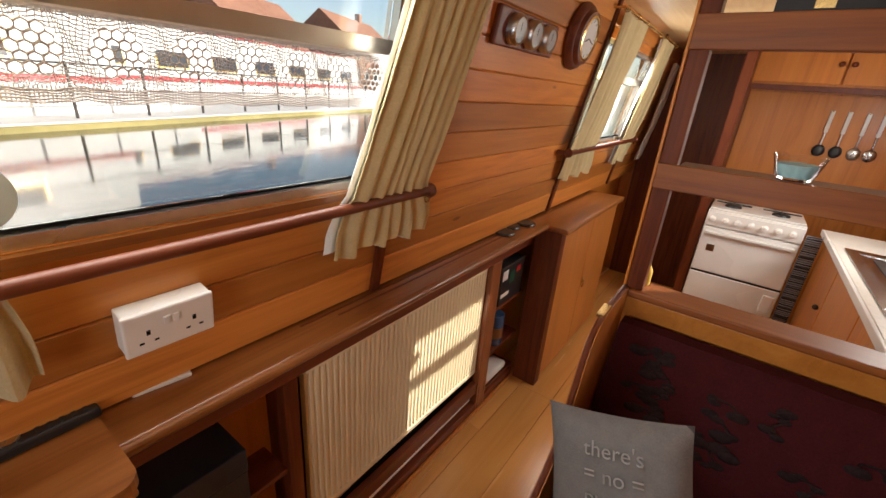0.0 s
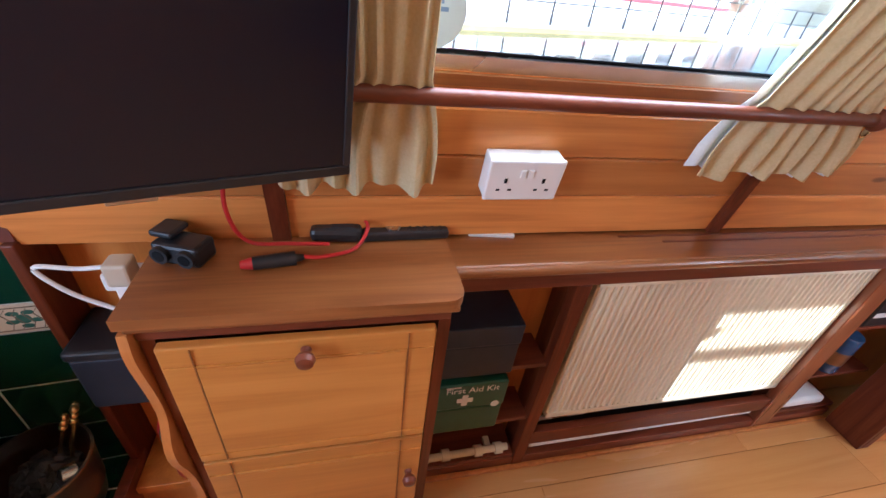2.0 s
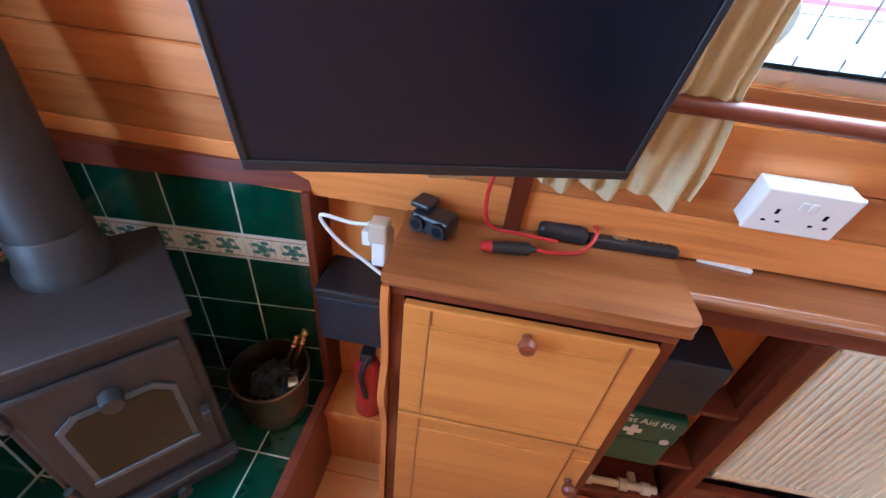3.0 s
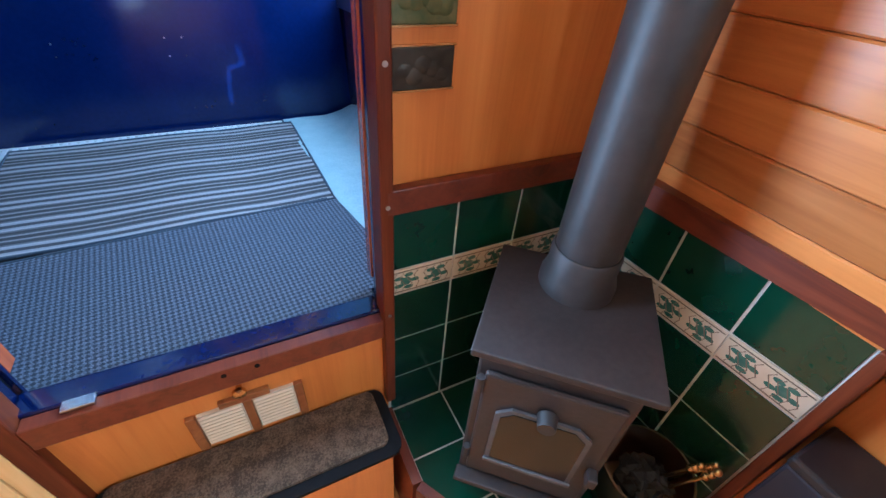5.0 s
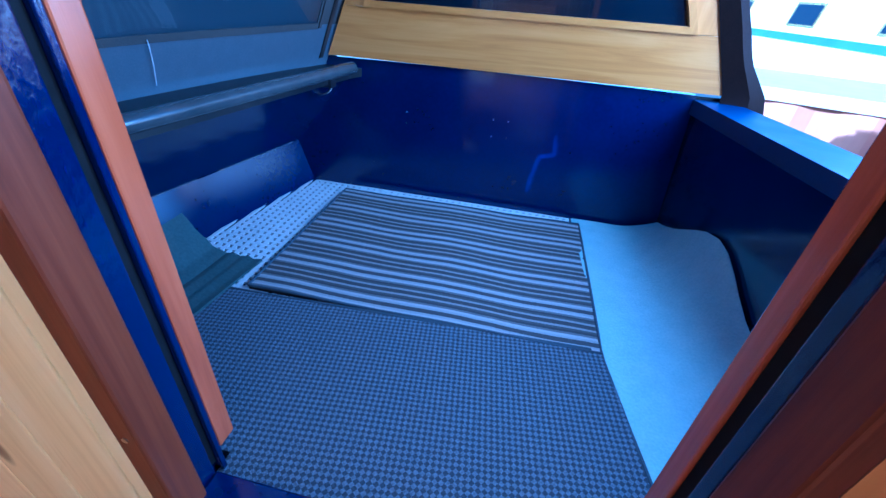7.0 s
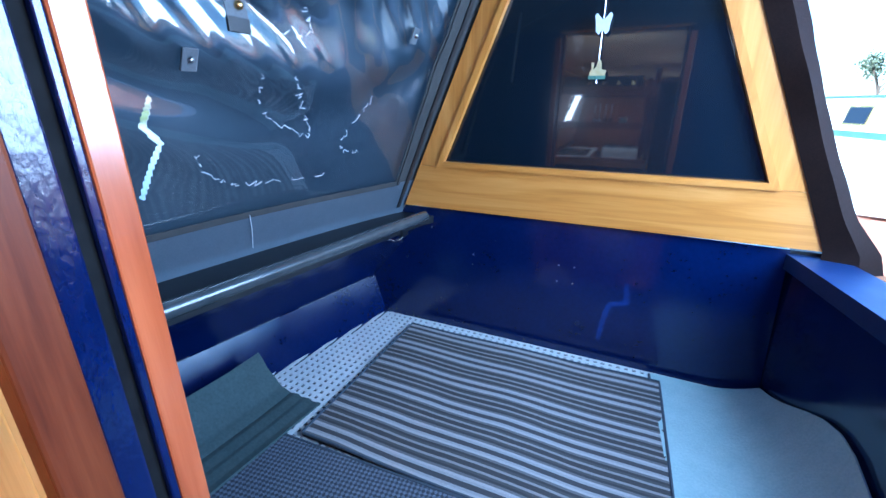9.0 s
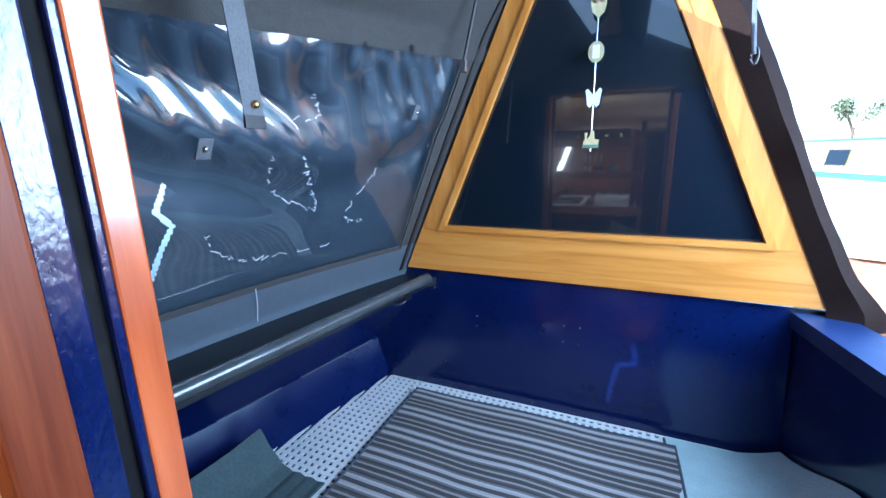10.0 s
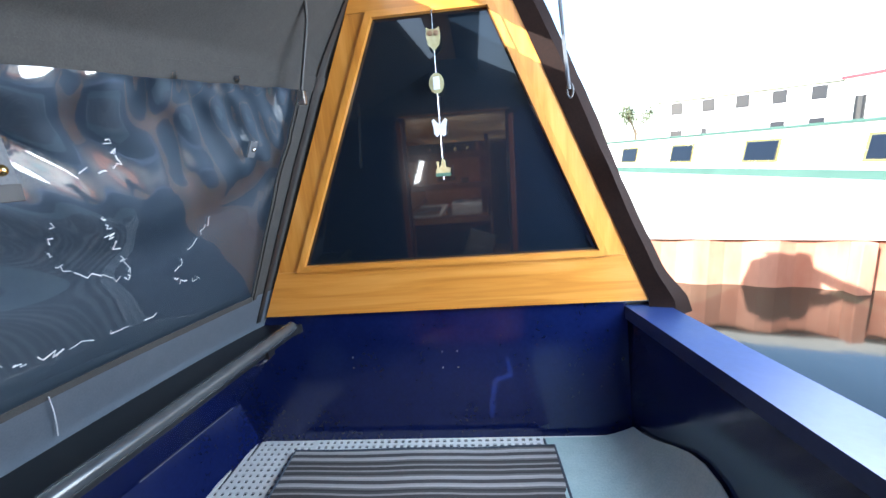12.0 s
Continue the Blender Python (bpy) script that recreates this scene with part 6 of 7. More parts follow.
g = part("glass", lathe(B(), (-0.885, YP - 0.085, 1.3525), [(0.036, 0), (0.042, 0.004), (0.060, 0.066), (0.057, 0.066), (0.038, 0.008)], 28), GLASS, bl, "", True)
g.visible_shadow = False
part("contents", lathe(B(), (-0.885, YP - 0.085, 1.361), [(0.036, 0), (0.047, 0.034), (0.02, 0.038)], 24), mottled("blue_powder", (0.25, 0.42, 0.42), (0.32, 0.5, 0.5), 60, 0.8), bl, "pale blue powder", True)
sg = thing("black_sign", (-1.2, YP - 0.1, 1.717), "black board with small gold marks on the top shelf", "sign")
part("board", bx(-1.65, -0.72, YP - 0.11, YP - 0.09, 1.717, 1.86, 0.003), BLACK, sg)
for i in range(4):
    part("gold_mark", bx(-0.84 - 0.16 * i, -0.80 - 0.16 * i, YP - 0.089, YP - 0.087, 1.765, 1.80), BRASS, sg)

sofa = thing("bench_sofa", (-1.1, -0.5, 0.0), "built in bench sofa with maroon patterned cushions", "sofa")
prof = curve_points([(0, -0.855, 0.945), (0, -0.74, 0.948), (0, -0.60, 0.945), (0, -0.51, 0.90), (0, -0.465, 0.78), (0, -0.42, 0.62), (0, -0.30, 0.52), (0, -0.14, 0.47)], 5)
part("end_panel", prism(B(), [(-0.575, -0.855, 0.0)] + [(-0.575, y, z) for _, y, z in prof] + [(-0.575, -0.14, 0.0)], (0.022, 0, 0)), CABWOOD_Z, sofa, "curved wooden end panel")
part("end_trim", tube(B(), [(-0.564, y, z) for _, y, z in prof], 0.0085, 8), MAHOG, sofa, "dark rounded edge strip", True)
part("brass_corner", bx(-0.572, -0.548, -0.66, -0.58, 0.945, 0.957, 0.003), BRASS, sofa)
part("base", bx(-1.69, -0.58, -0.83, -0.17, 0.0, 0.30), CABWOOD, sofa)
rows = []
for j in range(13):
    t = j / 12
    rows.append([(-1.68 + 1.095 * i / 30, -0.80 + 0.16 * (1 - t) + 0.035 * math.sin(math.pi * t) * (1 if 0 < i < 30 else 0.4) + 0.008 * noise.noise((i * 0.3, t * 3, 0)), 0.42 + 0.425 * t) for i in range(31)])
bm = sheet(B(), rows)
box(bm, -1.68, -0.585, -0.858, -0.80, 0.42, 0.843)
back = part("back_cushion", bm, MAROON, sofa, "maroon cushion with dark flowers", True)
for i in range(26):
    u, v = random.uniform(-1.60, -0.64), random.uniform(0.47, 0.80)
    on = lambda x, z: (x, -0.80 + 0.16 * (1 - (z - 0.42) / 0.425) + 0.035 * math.sin(math.pi * (z - 0.42) / 0.425) + 0.003, z)
    a0 = random.random() * 6
    pts = [on(u + 0.05 * math.cos(a0) * k + 0.02 * math.sin(k * 5 + a0), v + 0.03 * math.sin(a0) * k + 0.012 * math.cos(k * 4)) for k in [-1, -0.6, -0.2, 0.2, 0.6, 1]]
    bm = tube(B(), curve_points(pts, 3), 0.0035, 5)
    for k in (0, 1, 3, 4, 5):
        ball(bm, pts[k], 0.010 + 0.014 * random.random(), (1.25, 0.22, 0.8), 8)
    part("flower_pattern", bm, FLORAL, back, "dark woven flower", True)
part("seat_cushion", bx(-1.68, -0.585, -0.68, -0.15, 0.301, 0.435, 0.03), MAROON, sofa, "", True)

cu = thing("scatter_cushion", (-0.69, -0.40, 0.44), "grey scatter cushion with pale printed letters", "cushion")
c_x = Vector((0.94, 0.0, -0.34)).normalized()
c_y = Vector((0.30, -0.38, 0.87)).cross(c_x).normalized()
c_z = c_x.cross(c_y)
cm_ = Matrix((c_x, c_y, c_z)).transposed().to_4x4()
cm_.translation = Vector((-0.683, -0.415, 0.79)) - c_z * 0.165


def cushion_skin(side):
    rows = []
    for j in range(21):
        row = []
        for i in range(21):
            u, v = i / 10 - 1, j / 10 - 1
            puff = ((1 - u ** 4) * (1 - v ** 4)) ** 0.6
            pin = 1 - 0.07 * (1 - abs(u) ** 2) * abs(v) ** 3 * 0
            x = 0.172 * u * (1 - 0.06 * (1 - v * v)) * pin
            z = 0.172 * v * (1 - 0.06 * (1 - u * u))
            crease = 0.008 * noise.noise((u * 2.2, v * 2.2, side)) - 0.010 * math.exp(-((u - 0.1 - 0.4 * (v - 1)) / 0.10) ** 2) * max(0, v)
            row.append(cm_ @ Vector((x, side * (0.055 * puff + crease * puff), z)))
        rows.append(row)
    return rows


bm = sheet(B(), cushion_skin(1))
sheet(bm, cushion_skin(-1))
bmesh.ops.remove_doubles(bm, verts=bm.verts, dist=0.0005)
bmesh.ops.recalc_face_normals(bm, faces=bm.faces)
cov = part("cover", bm, PILLOW, cu, "", True)
for word, r_, size in (("there's", 0.085, 0.050), ("= no =", 0.028, 0.050), ("PLACE", -0.035, 0.048), ("like", -0.095, 0.050)):
    ob = lettering(word, size, Matrix(), PALEINK, cov)
    for v in ob.data.vertices:
        u, w = -v.co.x - 0.01, v.co.y + r_ - 0.012
        puff = (max(0, 1 - (u / 0.172) ** 4) * max(0, 1 - (w / 0.172) ** 4)) ** 0.6
        v.co = cm_ @ Vector((u, 0.0565 * puff + 0.004, w))

# ---- galley ----
ck2 = thing("gas_cooker", (-0.92, -2.95, 0.0), "white enamelled gas cooker with grill and oven doors", "cooker")
part("body", bx(-1.182, -0.662, -3.22, -2.705, 0.06, 0.895, 0.006), ENAMEL, ck2)
part("plinth", bx(-1.17, -0.674, -3.2, -2.74, 0.0, 0.059), BLACK, ck2)
ctl = part("control_panel", bx(-1.18, -0.664, -2.704, -2.685, 0.79, 0.885, 0.005), ENAMEL, ck2)
for i in range(7):
    x = -0.70 - 0.071 * i
    part("knob", lathe(B(), (0, 0, 0), [(0.021, 0), (0.021, 0.006), (0.015, 0.010), (0.014, 0.026), (0.010, 0.028)], 18, Matrix.Translation((x, -2.685, 0.838)) @ Matrix.Rotation(radians(-90), 4, "X")), WHITE, ctl, "", True)
d1 = part("grill_door", bx(-1.178, -0.666, -2.704, -2.683, 0.47, 0.780, 0.006), ENAMEL, ck2)
part("door_handle", bx(-1.16, -0.684, -2.682, -2.66, 0.735, 0.757, 0.006), ENAMEL, d1)
part("badge", bx(-0.76, -0.715, -2.682, -2.680, 0.62, 0.665), TARNISH, d1)
d2 = part("oven_door", bx(-1.178, -0.666, -2.704, -2.683, 0.09, 0.455, 0.006), ENAMEL, ck2)
part("door_handle", bx(-1.16, -1.10, -2.682, -2.66, 0.30, 0.42, 0.006), ENAMEL, d2)
part("gap_strip", bx(-1.178, -0.666, -2.703, -2.69, 0.456, 0.469), BLACK, ck2)
hob = part("hob", bx(-1.175, -0.669, -3.2, -2.715, 0.896, 0.908, 0.004), ENAMEL, ck2)
for cx in (-1.05, -0.79):
    for cy in (-2.84, -3.07):
        part("burner", lathe(B(), (cx, cy, 0.908), [(0.05, 0), (0.045, 0.012), (0.02, 0.016)], 18), BLACK, hob, "", True)
        for k in range(2):
            part("pan_support", box(B(), -0.10, 0.10, -0.004, 0.004, 0.926, 0.934, 0.0, Matrix.Translation((cx, cy, 0)) @ Matrix.Rotation(radians(90 * k), 4, "Z")), FLUE, hob)
wt = thing("worktop", (-1.5, -1.95, 0.87), "pale speckled galley worktop with a wooden front edge", "worktop")
part("slab", bx(-1.80, -1.262, -2.72, -0.985, 0.87, 0.898, 0.003), WORKTOP, wt)
part("edge_strip", bx(-1.261, -1.248, -2.72, -0.985, 0.866, 0.899, 0.003), ENAMEL, wt, "pale edge strip")
bcab = thing("base_cabinet", (-1.5, -1.9, 0.0), "wooden galley base cabinet under the worktop", "cabinet")
part("carcass", bx(-1.80, -1.30, -2.70, -0.99, 0.0, 0.868), GALLEYWOOD, bcab)
for a, b in ((-1.55, -1.0), (-2.12, -1.56), (-2.68, -2.13)):
    dd = part("door", bx(-1.299, -1.28, a, b, 0.08, 0.85, 0.004), GALLEYWOOD, bcab)
    part("door_knob", ball(B(), (-1.268, b - 0.05, 0.6), 0.014), BLACK, dd, "", True)
sk_ = thing("sink", (-1.5, -1.85, 0.80), "stainless steel inset sink with a drainer", "sink")
bm = B()
for a, b, c, d in ((-1.75, -1.30, -2.32, -2.26), (-1.75, -1.30, -1.46, -1.40), (-1.35, -1.30, -2.26, -1.46), (-1.75, -1.68, -2.26, -1.46)):
    box(bm, a, b, c, d, 0.8985, 0.905, 0.002)
part("rim", bm, STAINLESS, sk_)
part("bowl", bx(-1.679, -1.351, -2.259, -1.461, 0.8985, 0.9005), STAINLESS, sk_, "shaded steel bowl")
# dark plate on the flat bowl puts in the shade of its depth
part("inner_step", bx(-1.64, -1.39, -2.2, -1.9, 0.901, 0.903), FLUE, sk_)
bsk = thing("wire_basket", (-1.235, -2.5, 0.2), "dark wire rack with cloths beside the cooker", "rack")
for i in range(8):
    part("wire", bx(-1.26, -1.19, -2.70 + 0.0, -2.66, 0.30 + 0.07 * i, 0.31 + 0.07 * i), BLACK, bsk)
part("cloth", bx(-1.265, -1.19, -2.70, -2.67, 0.22, 0.85, 0.004), striped("dark_checked_cloth", [(0.02, 0.02, 0.03), (0.3, 0.3, 0.32), (0.03, 0.03, 0.05), (0.2, 0.2, 0.22)], 0.02, "z"), bsk, "dark checked cloth")
up_ = thing("wall_cupboard", (-1.15, -3.3, 1.70), "orange wooden galley wall cupboard with two doors", "cupboard")
part("carcass", bx(-1.70, -0.62, -3.44, -3.2, 1.70, 1.925), GALLEYWOOD, up_)
for a, b in ((-1.11, -0.63), (-1.62, -1.12)):
    dd = part("door", bx(a, b, -3.198, -3.18, 1.715, 1.92, 0.004), PLY, up_)
    part("door_knob", ball(B(), (-1.085 if a > -1.2 else -1.145, -3.165, 1.83), 0.016), MAHOG, dd, "", True)
part("pelmet", bx(-1.70, -0.62, -3.199, -3.185, 1.665, 1.70, 0.002), MAHOG, up_)
part("strip_light", bx(-1.70, -0.86, -3.23, -3.20, 1.672, 1.695, 0.004), WHITE, up_, "white tube light below")
solid("splash_panel", bx(-1.70, -0.66, -3.445, -3.425, 0.9, 1.66), PLY, "orange varnished panel behind the cooker", "panel", kind="structure")
solid("passage_wall", bx(-0.655, -0.60, -3.44, -2.72, 0.0, 1.925), MAHOG_Z, "dark wooden upright beside the cooker", "wall", kind="structure")
solid("passage_door", bx(-0.59, 0.0, -3.444, -3.41, 0.0, 1.90, 0.004), MAHOG_Z, "dark brown door at the end of the passage", "door", kind="structure")
for i, x in enumerate((-1.155, -1.245, -1.34, -1.42)):
    u = thing("kitchen_utensil", (x, -3.415, 1.30), ("black slotted spoon" if i < 2 else "steel ladle") + " with a white handle hung on the wall", "utensil", "hanging utensils")
    part("shaft", box(B(), -0.012, 0.012, -0.006, 0.006, 1.42, 1.565, 0.004, Matrix.Translation((x, -3.412, 0))), WHITE, u)
    part("neck", cyl(B(), (x, -3.412, 1.33), (x, -3.412, 1.42), 0.006), STEEL, u)
    part("head", ball(B(), (x, -3.41, 1.30), 0.036, (1, 0.35, 1.15), 14), BLACK if i < 2 else STEEL, u, "", True)
    part("peg", cyl(B(), (x, -3.424, 1.56), (x, -3.40, 1.56), 0.004), BRASS, u)
yl = thing("yellow_bottle", (-0.60, -1.12, 0.937), "small yellow bottle on the partition ledge", "bottle")
part("bottle_body", lathe(B(), (-0.60, YP - 0.085, 0.9372), [(0.02, 0), (0.022, 0.004), (0.022, 0.05), (0.012, 0.07), (0.010, 0.085)], 18), mottled("yellow_plastic", (0.55, 0.38, 0.05), (0.62, 0.44, 0.08), 20, 0.4), yl, "", True)

# ---- outdoors ----
WZ = 0.30
WATER = mottled("canal_water", (0.020, 0.026, 0.018), (0.034, 0.040, 0.026), 0.9, 0.02, bump=0.25, depth=0.03, stretch=(1, 0.5, 1))
hull_s = [(0.20, -4.4), (0.20, 1.6), (0.055, 2.0), (-0.01, 2.4), (-0.13, 3.0), (-0.855, 4.9)]
hull_p = [(-2.01, -4.4), (-2.01, 1.6), (-1.96, 2.3), (-1.82, 3.1), (-0.855, 4.9)]
bm = B()
for outline in (hull_s + [(2000, 4.9), (2000, -4.4)], hull_p + [(-2000, 4.9), (-2000, -4.4)], [(-2000, 4.9), (2000, 4.9), (2000, 2000), (-2000, 2000)], [(-2000, -4.4), (2000, -4.4), (2000, -2000), (-2000, -2000)]):
    bm.faces.new([bm.verts.new((x, y, WZ)) for x, y in outline])
bmesh.ops.triangulate(bm, faces=bm.faces)
bmesh.ops.recalc_face_normals(bm, faces=bm.faces)
if sum(f.normal.z for f in bm.faces) < 0:
    bmesh.ops.reverse_faces(bm, faces=bm.faces)
solid("water", bm, WATER, "still green brown canal water", "water", kind="structure")
for pts in (hull_s, hull_p):
    bm = sheet(B(), [[(x, y, z) for x, y in pts] for z in (-0.4, 1.085)])
    solid("hull_side", bm, GUNBLACK, "black steel hull side", "hull", kind="structure")
GRASS = mottled("grass_bank", (0.05, 0.08, 0.02), (0.10, 0.12, 0.04), 2.0, 0.9)
STONE = mottled("quay_concrete", (0.46, 0.44, 0.40), (0.56, 0.54, 0.50), 3.0, 0.8, bump=0.4)
MOSS = mottled("mossy_quay_edge", (0.22, 0.19, 0.07), (0.34, 0.29, 0.12), 4.0, 0.8, bump=0.4)
RUST = mottled("rusty_steel", (0.32, 0.11, 0.06), (0.52, 0.27, 0.18), 4.0, 0.8, bump=0.4, stretch=(1, 1, 0.35))
BOATWHITE = mottled("pale_boat_paint", (0.62, 0.62, 0.60), (0.72, 0.72, 0.70), 2.0, 0.35, bump=0.02)
BOATGREEN = mottled("green_boat_paint", (0.045, 0.09, 0.075), (0.06, 0.115, 0.095), 2.0, 0.35, bump=0.02)
BOATRED = mottled("red_boat_paint", (0.38, 0.03, 0.04), (0.46, 0.05, 0.06), 2.0, 0.35, bump=0.02)
ROOFT = mottled("clay_roof", (0.22, 0.10, 0.06), (0.32, 0.16, 0.10), 3.0, 0.85, bump=0.4)
BRICK = mottled("brick_wall", (0.26, 0.14, 0.09), (0.36, 0.20, 0.13), 8.0, 0.85, bump=0.3)
LEAF = mottled("tree_leaves", (0.095, 0.11, 0.06), (0.12, 0.135, 0.08), 6.0, 0.8)
BARK = mottled("tree_bark", (0.07, 0.05, 0.035), (0.12, 0.09, 0.06), 8.0, 0.9, bump=0.5)
qa, qb = Vector((4.0, 13.0, 0)), Vector((21.0, -36.5, 0))
qd = (qb - qa).normalized()
qn = Vector((-qd.y, qd.x, 0))
solid("quay", prism(B(), [(*(qa + qn * 0.12).xy, WZ - 0.4), (*(qb + qn * 0.12).xy, WZ - 0.4), (*(qb + qn * 300).xy, WZ - 0.4), (*(qa + qn * 300).xy, WZ - 0.4)], (0, 0, 0.54)), STONE, "concrete quay across the canal", "ground", kind="structure")
solid("quay_edge", prism(B(), [(*qa.xy, WZ - 0.4), (*qb.xy, WZ - 0.4), (*(qb + qn * 0.12).xy, WZ - 0.4), (*(qa + qn * 0.12).xy, WZ - 0.4)], (0, 0, 0.50)), MOSS, "yellow mossy foot of the quay wall", "ground", kind="structure")
QZ = WZ + 0.14
fence = thing("quay_fence", tuple(qa + qn * 0.5 + Vector((0, 0, QZ))), "dark steel railing along the quay", "fence")
fp = mesh_of("post", bx(-0.024, 0.024, -0.024, 0.024, QZ, QZ + 1.0, 0.008), FLUE)
L = (qb - qa).length
k = 0
while k * 1.45 < L:
    p = part("post", fp, None, fence)
    c = qa + qn * 0.5 + qd * (k * 1.45)
    p.location = (c.x, c.y, 0)
    k += 1
for z in (0.5, 0.97):
    part("rail", cyl(B(), (*(qa + qn * 0.5).xy, QZ + z), (*(qb + qn * 0.5).xy, QZ + z), 0.018, seg=8), FLUE, fence)


def far_boat(name, a, d, length, hull, side, band, label, zb=WZ, half=1.02, cab_h=0.85, wz=(0.85, 1.27), ww=0.75):
    """A moored narrowboat: hull with drawn-in ends, cabin with windows, roof with rails."""
    d = Vector(d).normalized()
    n = Vector((-d.y, d.x, 0))
    a = Vector(a)
    b = thing(name, (a.x, a.y, zb), label, "narrowboat", "moored boats")
    P = lambda s, t, z: tuple(a + d * s + n * t + Vector((0, 0, z)))
    part("hull", prism(B(), [P(0, 0, zb), P(1.2, -half, zb), P(length - 1.8, -half, zb), P(length, 0, zb), P(length - 1.8, half, zb), P(1.2, half, zb)], (0, 0, 0.58)), hull, b)
    bm = B()
    i0, i1 = 1.6, length - 3.0
    lo, hi = half - 0.12, half - 0.28
    v = [bm.verts.new(P(s, t, z)) for z, h in ((zb + 0.58, lo), (zb + 0.58 + cab_h, hi)) for s, t in ((i0, -h), (i1, -h), (i1, h), (i0, h))]
    for f in ((0, 1, 5, 4), (1, 2, 6, 5), (2, 3, 7, 6), (3, 0, 4, 7), (4, 5, 6, 7), (3, 2, 1, 0)):
        bm.faces.new([v[i] for i in f])
    bmesh.ops.recalc_face_normals(bm, faces=bm.faces)
    part("cabin", bm, side, b)
    part("band", prism(B(), [P(i0 - 0.02, -lo - 0.015, zb + 0.59), P(i1 + 0.02, -lo - 0.015, zb + 0.59), P(i1 + 0.02, lo + 0.015, zb + 0.59), P(i0 - 0.02, lo + 0.015, zb + 0.59)], (0, 0, 0.14)), band, b)
    part("roof", prism(B(), [P(i0 - 0.05, -hi - 0.03, zb + 0.58 + cab_h), P(i1 + 0.05, -hi - 0.03, zb + 0.58 + cab_h), P(i1 + 0.05, hi + 0.03, zb + 0.58 + cab_h), P(i0 - 0.05, hi + 0.03, zb + 0.58 + cab_h)], (0, 0, 0.05)), band, b)
    s = i0 + 0.9
    while s < i1 - 1.0:
        for t in (-1, 1):
            m0 = (lo + hi) / 2
            w = part("window", prism(B(), [P(s, t * (m0 + 0.035), zb + wz[0]), P(s + ww, t * (m0 + 0.035), zb + wz[0]), P(s + ww, t * (m0 - 0.035), zb + wz[1]), P(s, t * (m0 - 0.035), zb + wz[1])], n * t * 0.015), BRASS, b, "brass framed window")
            part("pane", prism(B(), [P(s + 0.05, t * (m0 + 0.042), zb + wz[0] + 0.04), P(s + ww - 0.05, t * (m0 + 0.042), zb + wz[0] + 0.04), P(s + ww - 0.05, t * (m0 - 0.022), zb + wz[1] - 0.04), P(s + 0.05, t * (m0 - 0.022), zb + wz[1] - 0.04)], n * t * 0.012), SCREEN, w)
        s += 2.1
    part("chimney", cyl(B(), P(i0 + 2.2, 0.3, zb + 0.6 + cab_h), P(i0 + 2.2, 0.3, zb + 1.0 + cab_h), 0.07), BLACK, b)
    part("roof_box", bx(-0.4, 0.4, -0.25, 0.25, 0, 0.3, 0.02, m=Matrix.Translation(P(i0 + 5, 0, zb + 0.63 + cab_h))), side, b)
    return b


far_boat("narrowboat", (6.6, 5.4, 0), (-2.6, 11.2, 0), 13.5, BOATWHITE, BOATWHITE, BOATGREEN, "white and green narrowboat moored across the water")
c0 = qa + qn * 2.4 + qd * 1.5
far_boat("narrowboat", (c0.x, c0.y, 0), (qd.x, qd.y, 0), 19, BOATWHITE, BOATWHITE, BOATRED, "white boat with a red roof on the hardstanding", QZ, 1.2, 1.55, (0.98, 1.5), 1.15)
c1 = qa + qn * 4.8 + qd * 15.9
far_boat("narrowboat", (c1.x, c1.y, 0), (qd.x, qd.y, 0), 20, BOATWHITE, BOATWHITE, BOATRED, "white boat with a red roof on the hardstanding", QZ, 1.2, 1.55, (0.98, 1.5), 1.15)

# piled jetty off the bow
ja, jb = Vector((0.9, 5.75, 0)), Vector((5.4, 4.2, 0))
jd = (jb - ja).normalized()
jn = Vector((-jd.y, jd.x, 0))
jet = thing("piled_jetty", (2.5, 5.5, WZ), "rusty sheet piled jetty standing in the water", "jetty")
pts, n = [], 36
for i in range(n + 1):
    s = (jb - ja).length * i / n
    o = (0.0, 0.05, 0.05, 0.0)[i % 4]
    pts.append(ja + jd * s + jn * o)
part("pile_wall", prism(B(), [(*p.xy, WZ - 0.3) for p in pts] + [(*(jb + jn * 0.3).xy, WZ - 0.3), (*(ja + jn * 0.3).xy, WZ - 0.3)], (0, 0, 0.75)), RUST, jet)
part("capping", prism(B(), [(*(ja - jn * 0.03).xy, WZ + 0.451), (*(jb - jn * 0.03).xy, WZ + 0.451), (*(jb + jn * 1.4).xy, WZ + 0.451), (*(ja + jn * 1.4).xy, WZ + 0.451)], (0, 0, 0.10)), STONE, jet, "pale concrete capping")
for s in (1.6, 2.9):
    c = ja + jd * s - jn * 0.05
    part("fender_post", bx(c.x - 0.06, c.x + 0.06, c.y - 0.06, c.y + 0.06, WZ - 0.3, WZ + 0.44, 0.01), RUST, jet)

solid("far_bank", prism(B(), [(-60, 26, WZ - 0.3), (8, 24, WZ - 0.3), (60, 16, WZ - 0.3), (300, 60, WZ - 0.3), (300, 300, WZ - 0.3), (-300, 300, WZ - 0.3), (-300, 26, WZ - 0.3)], (0, 0, 0.9)), GRASS, "grassy far bank", "ground", kind="structure")


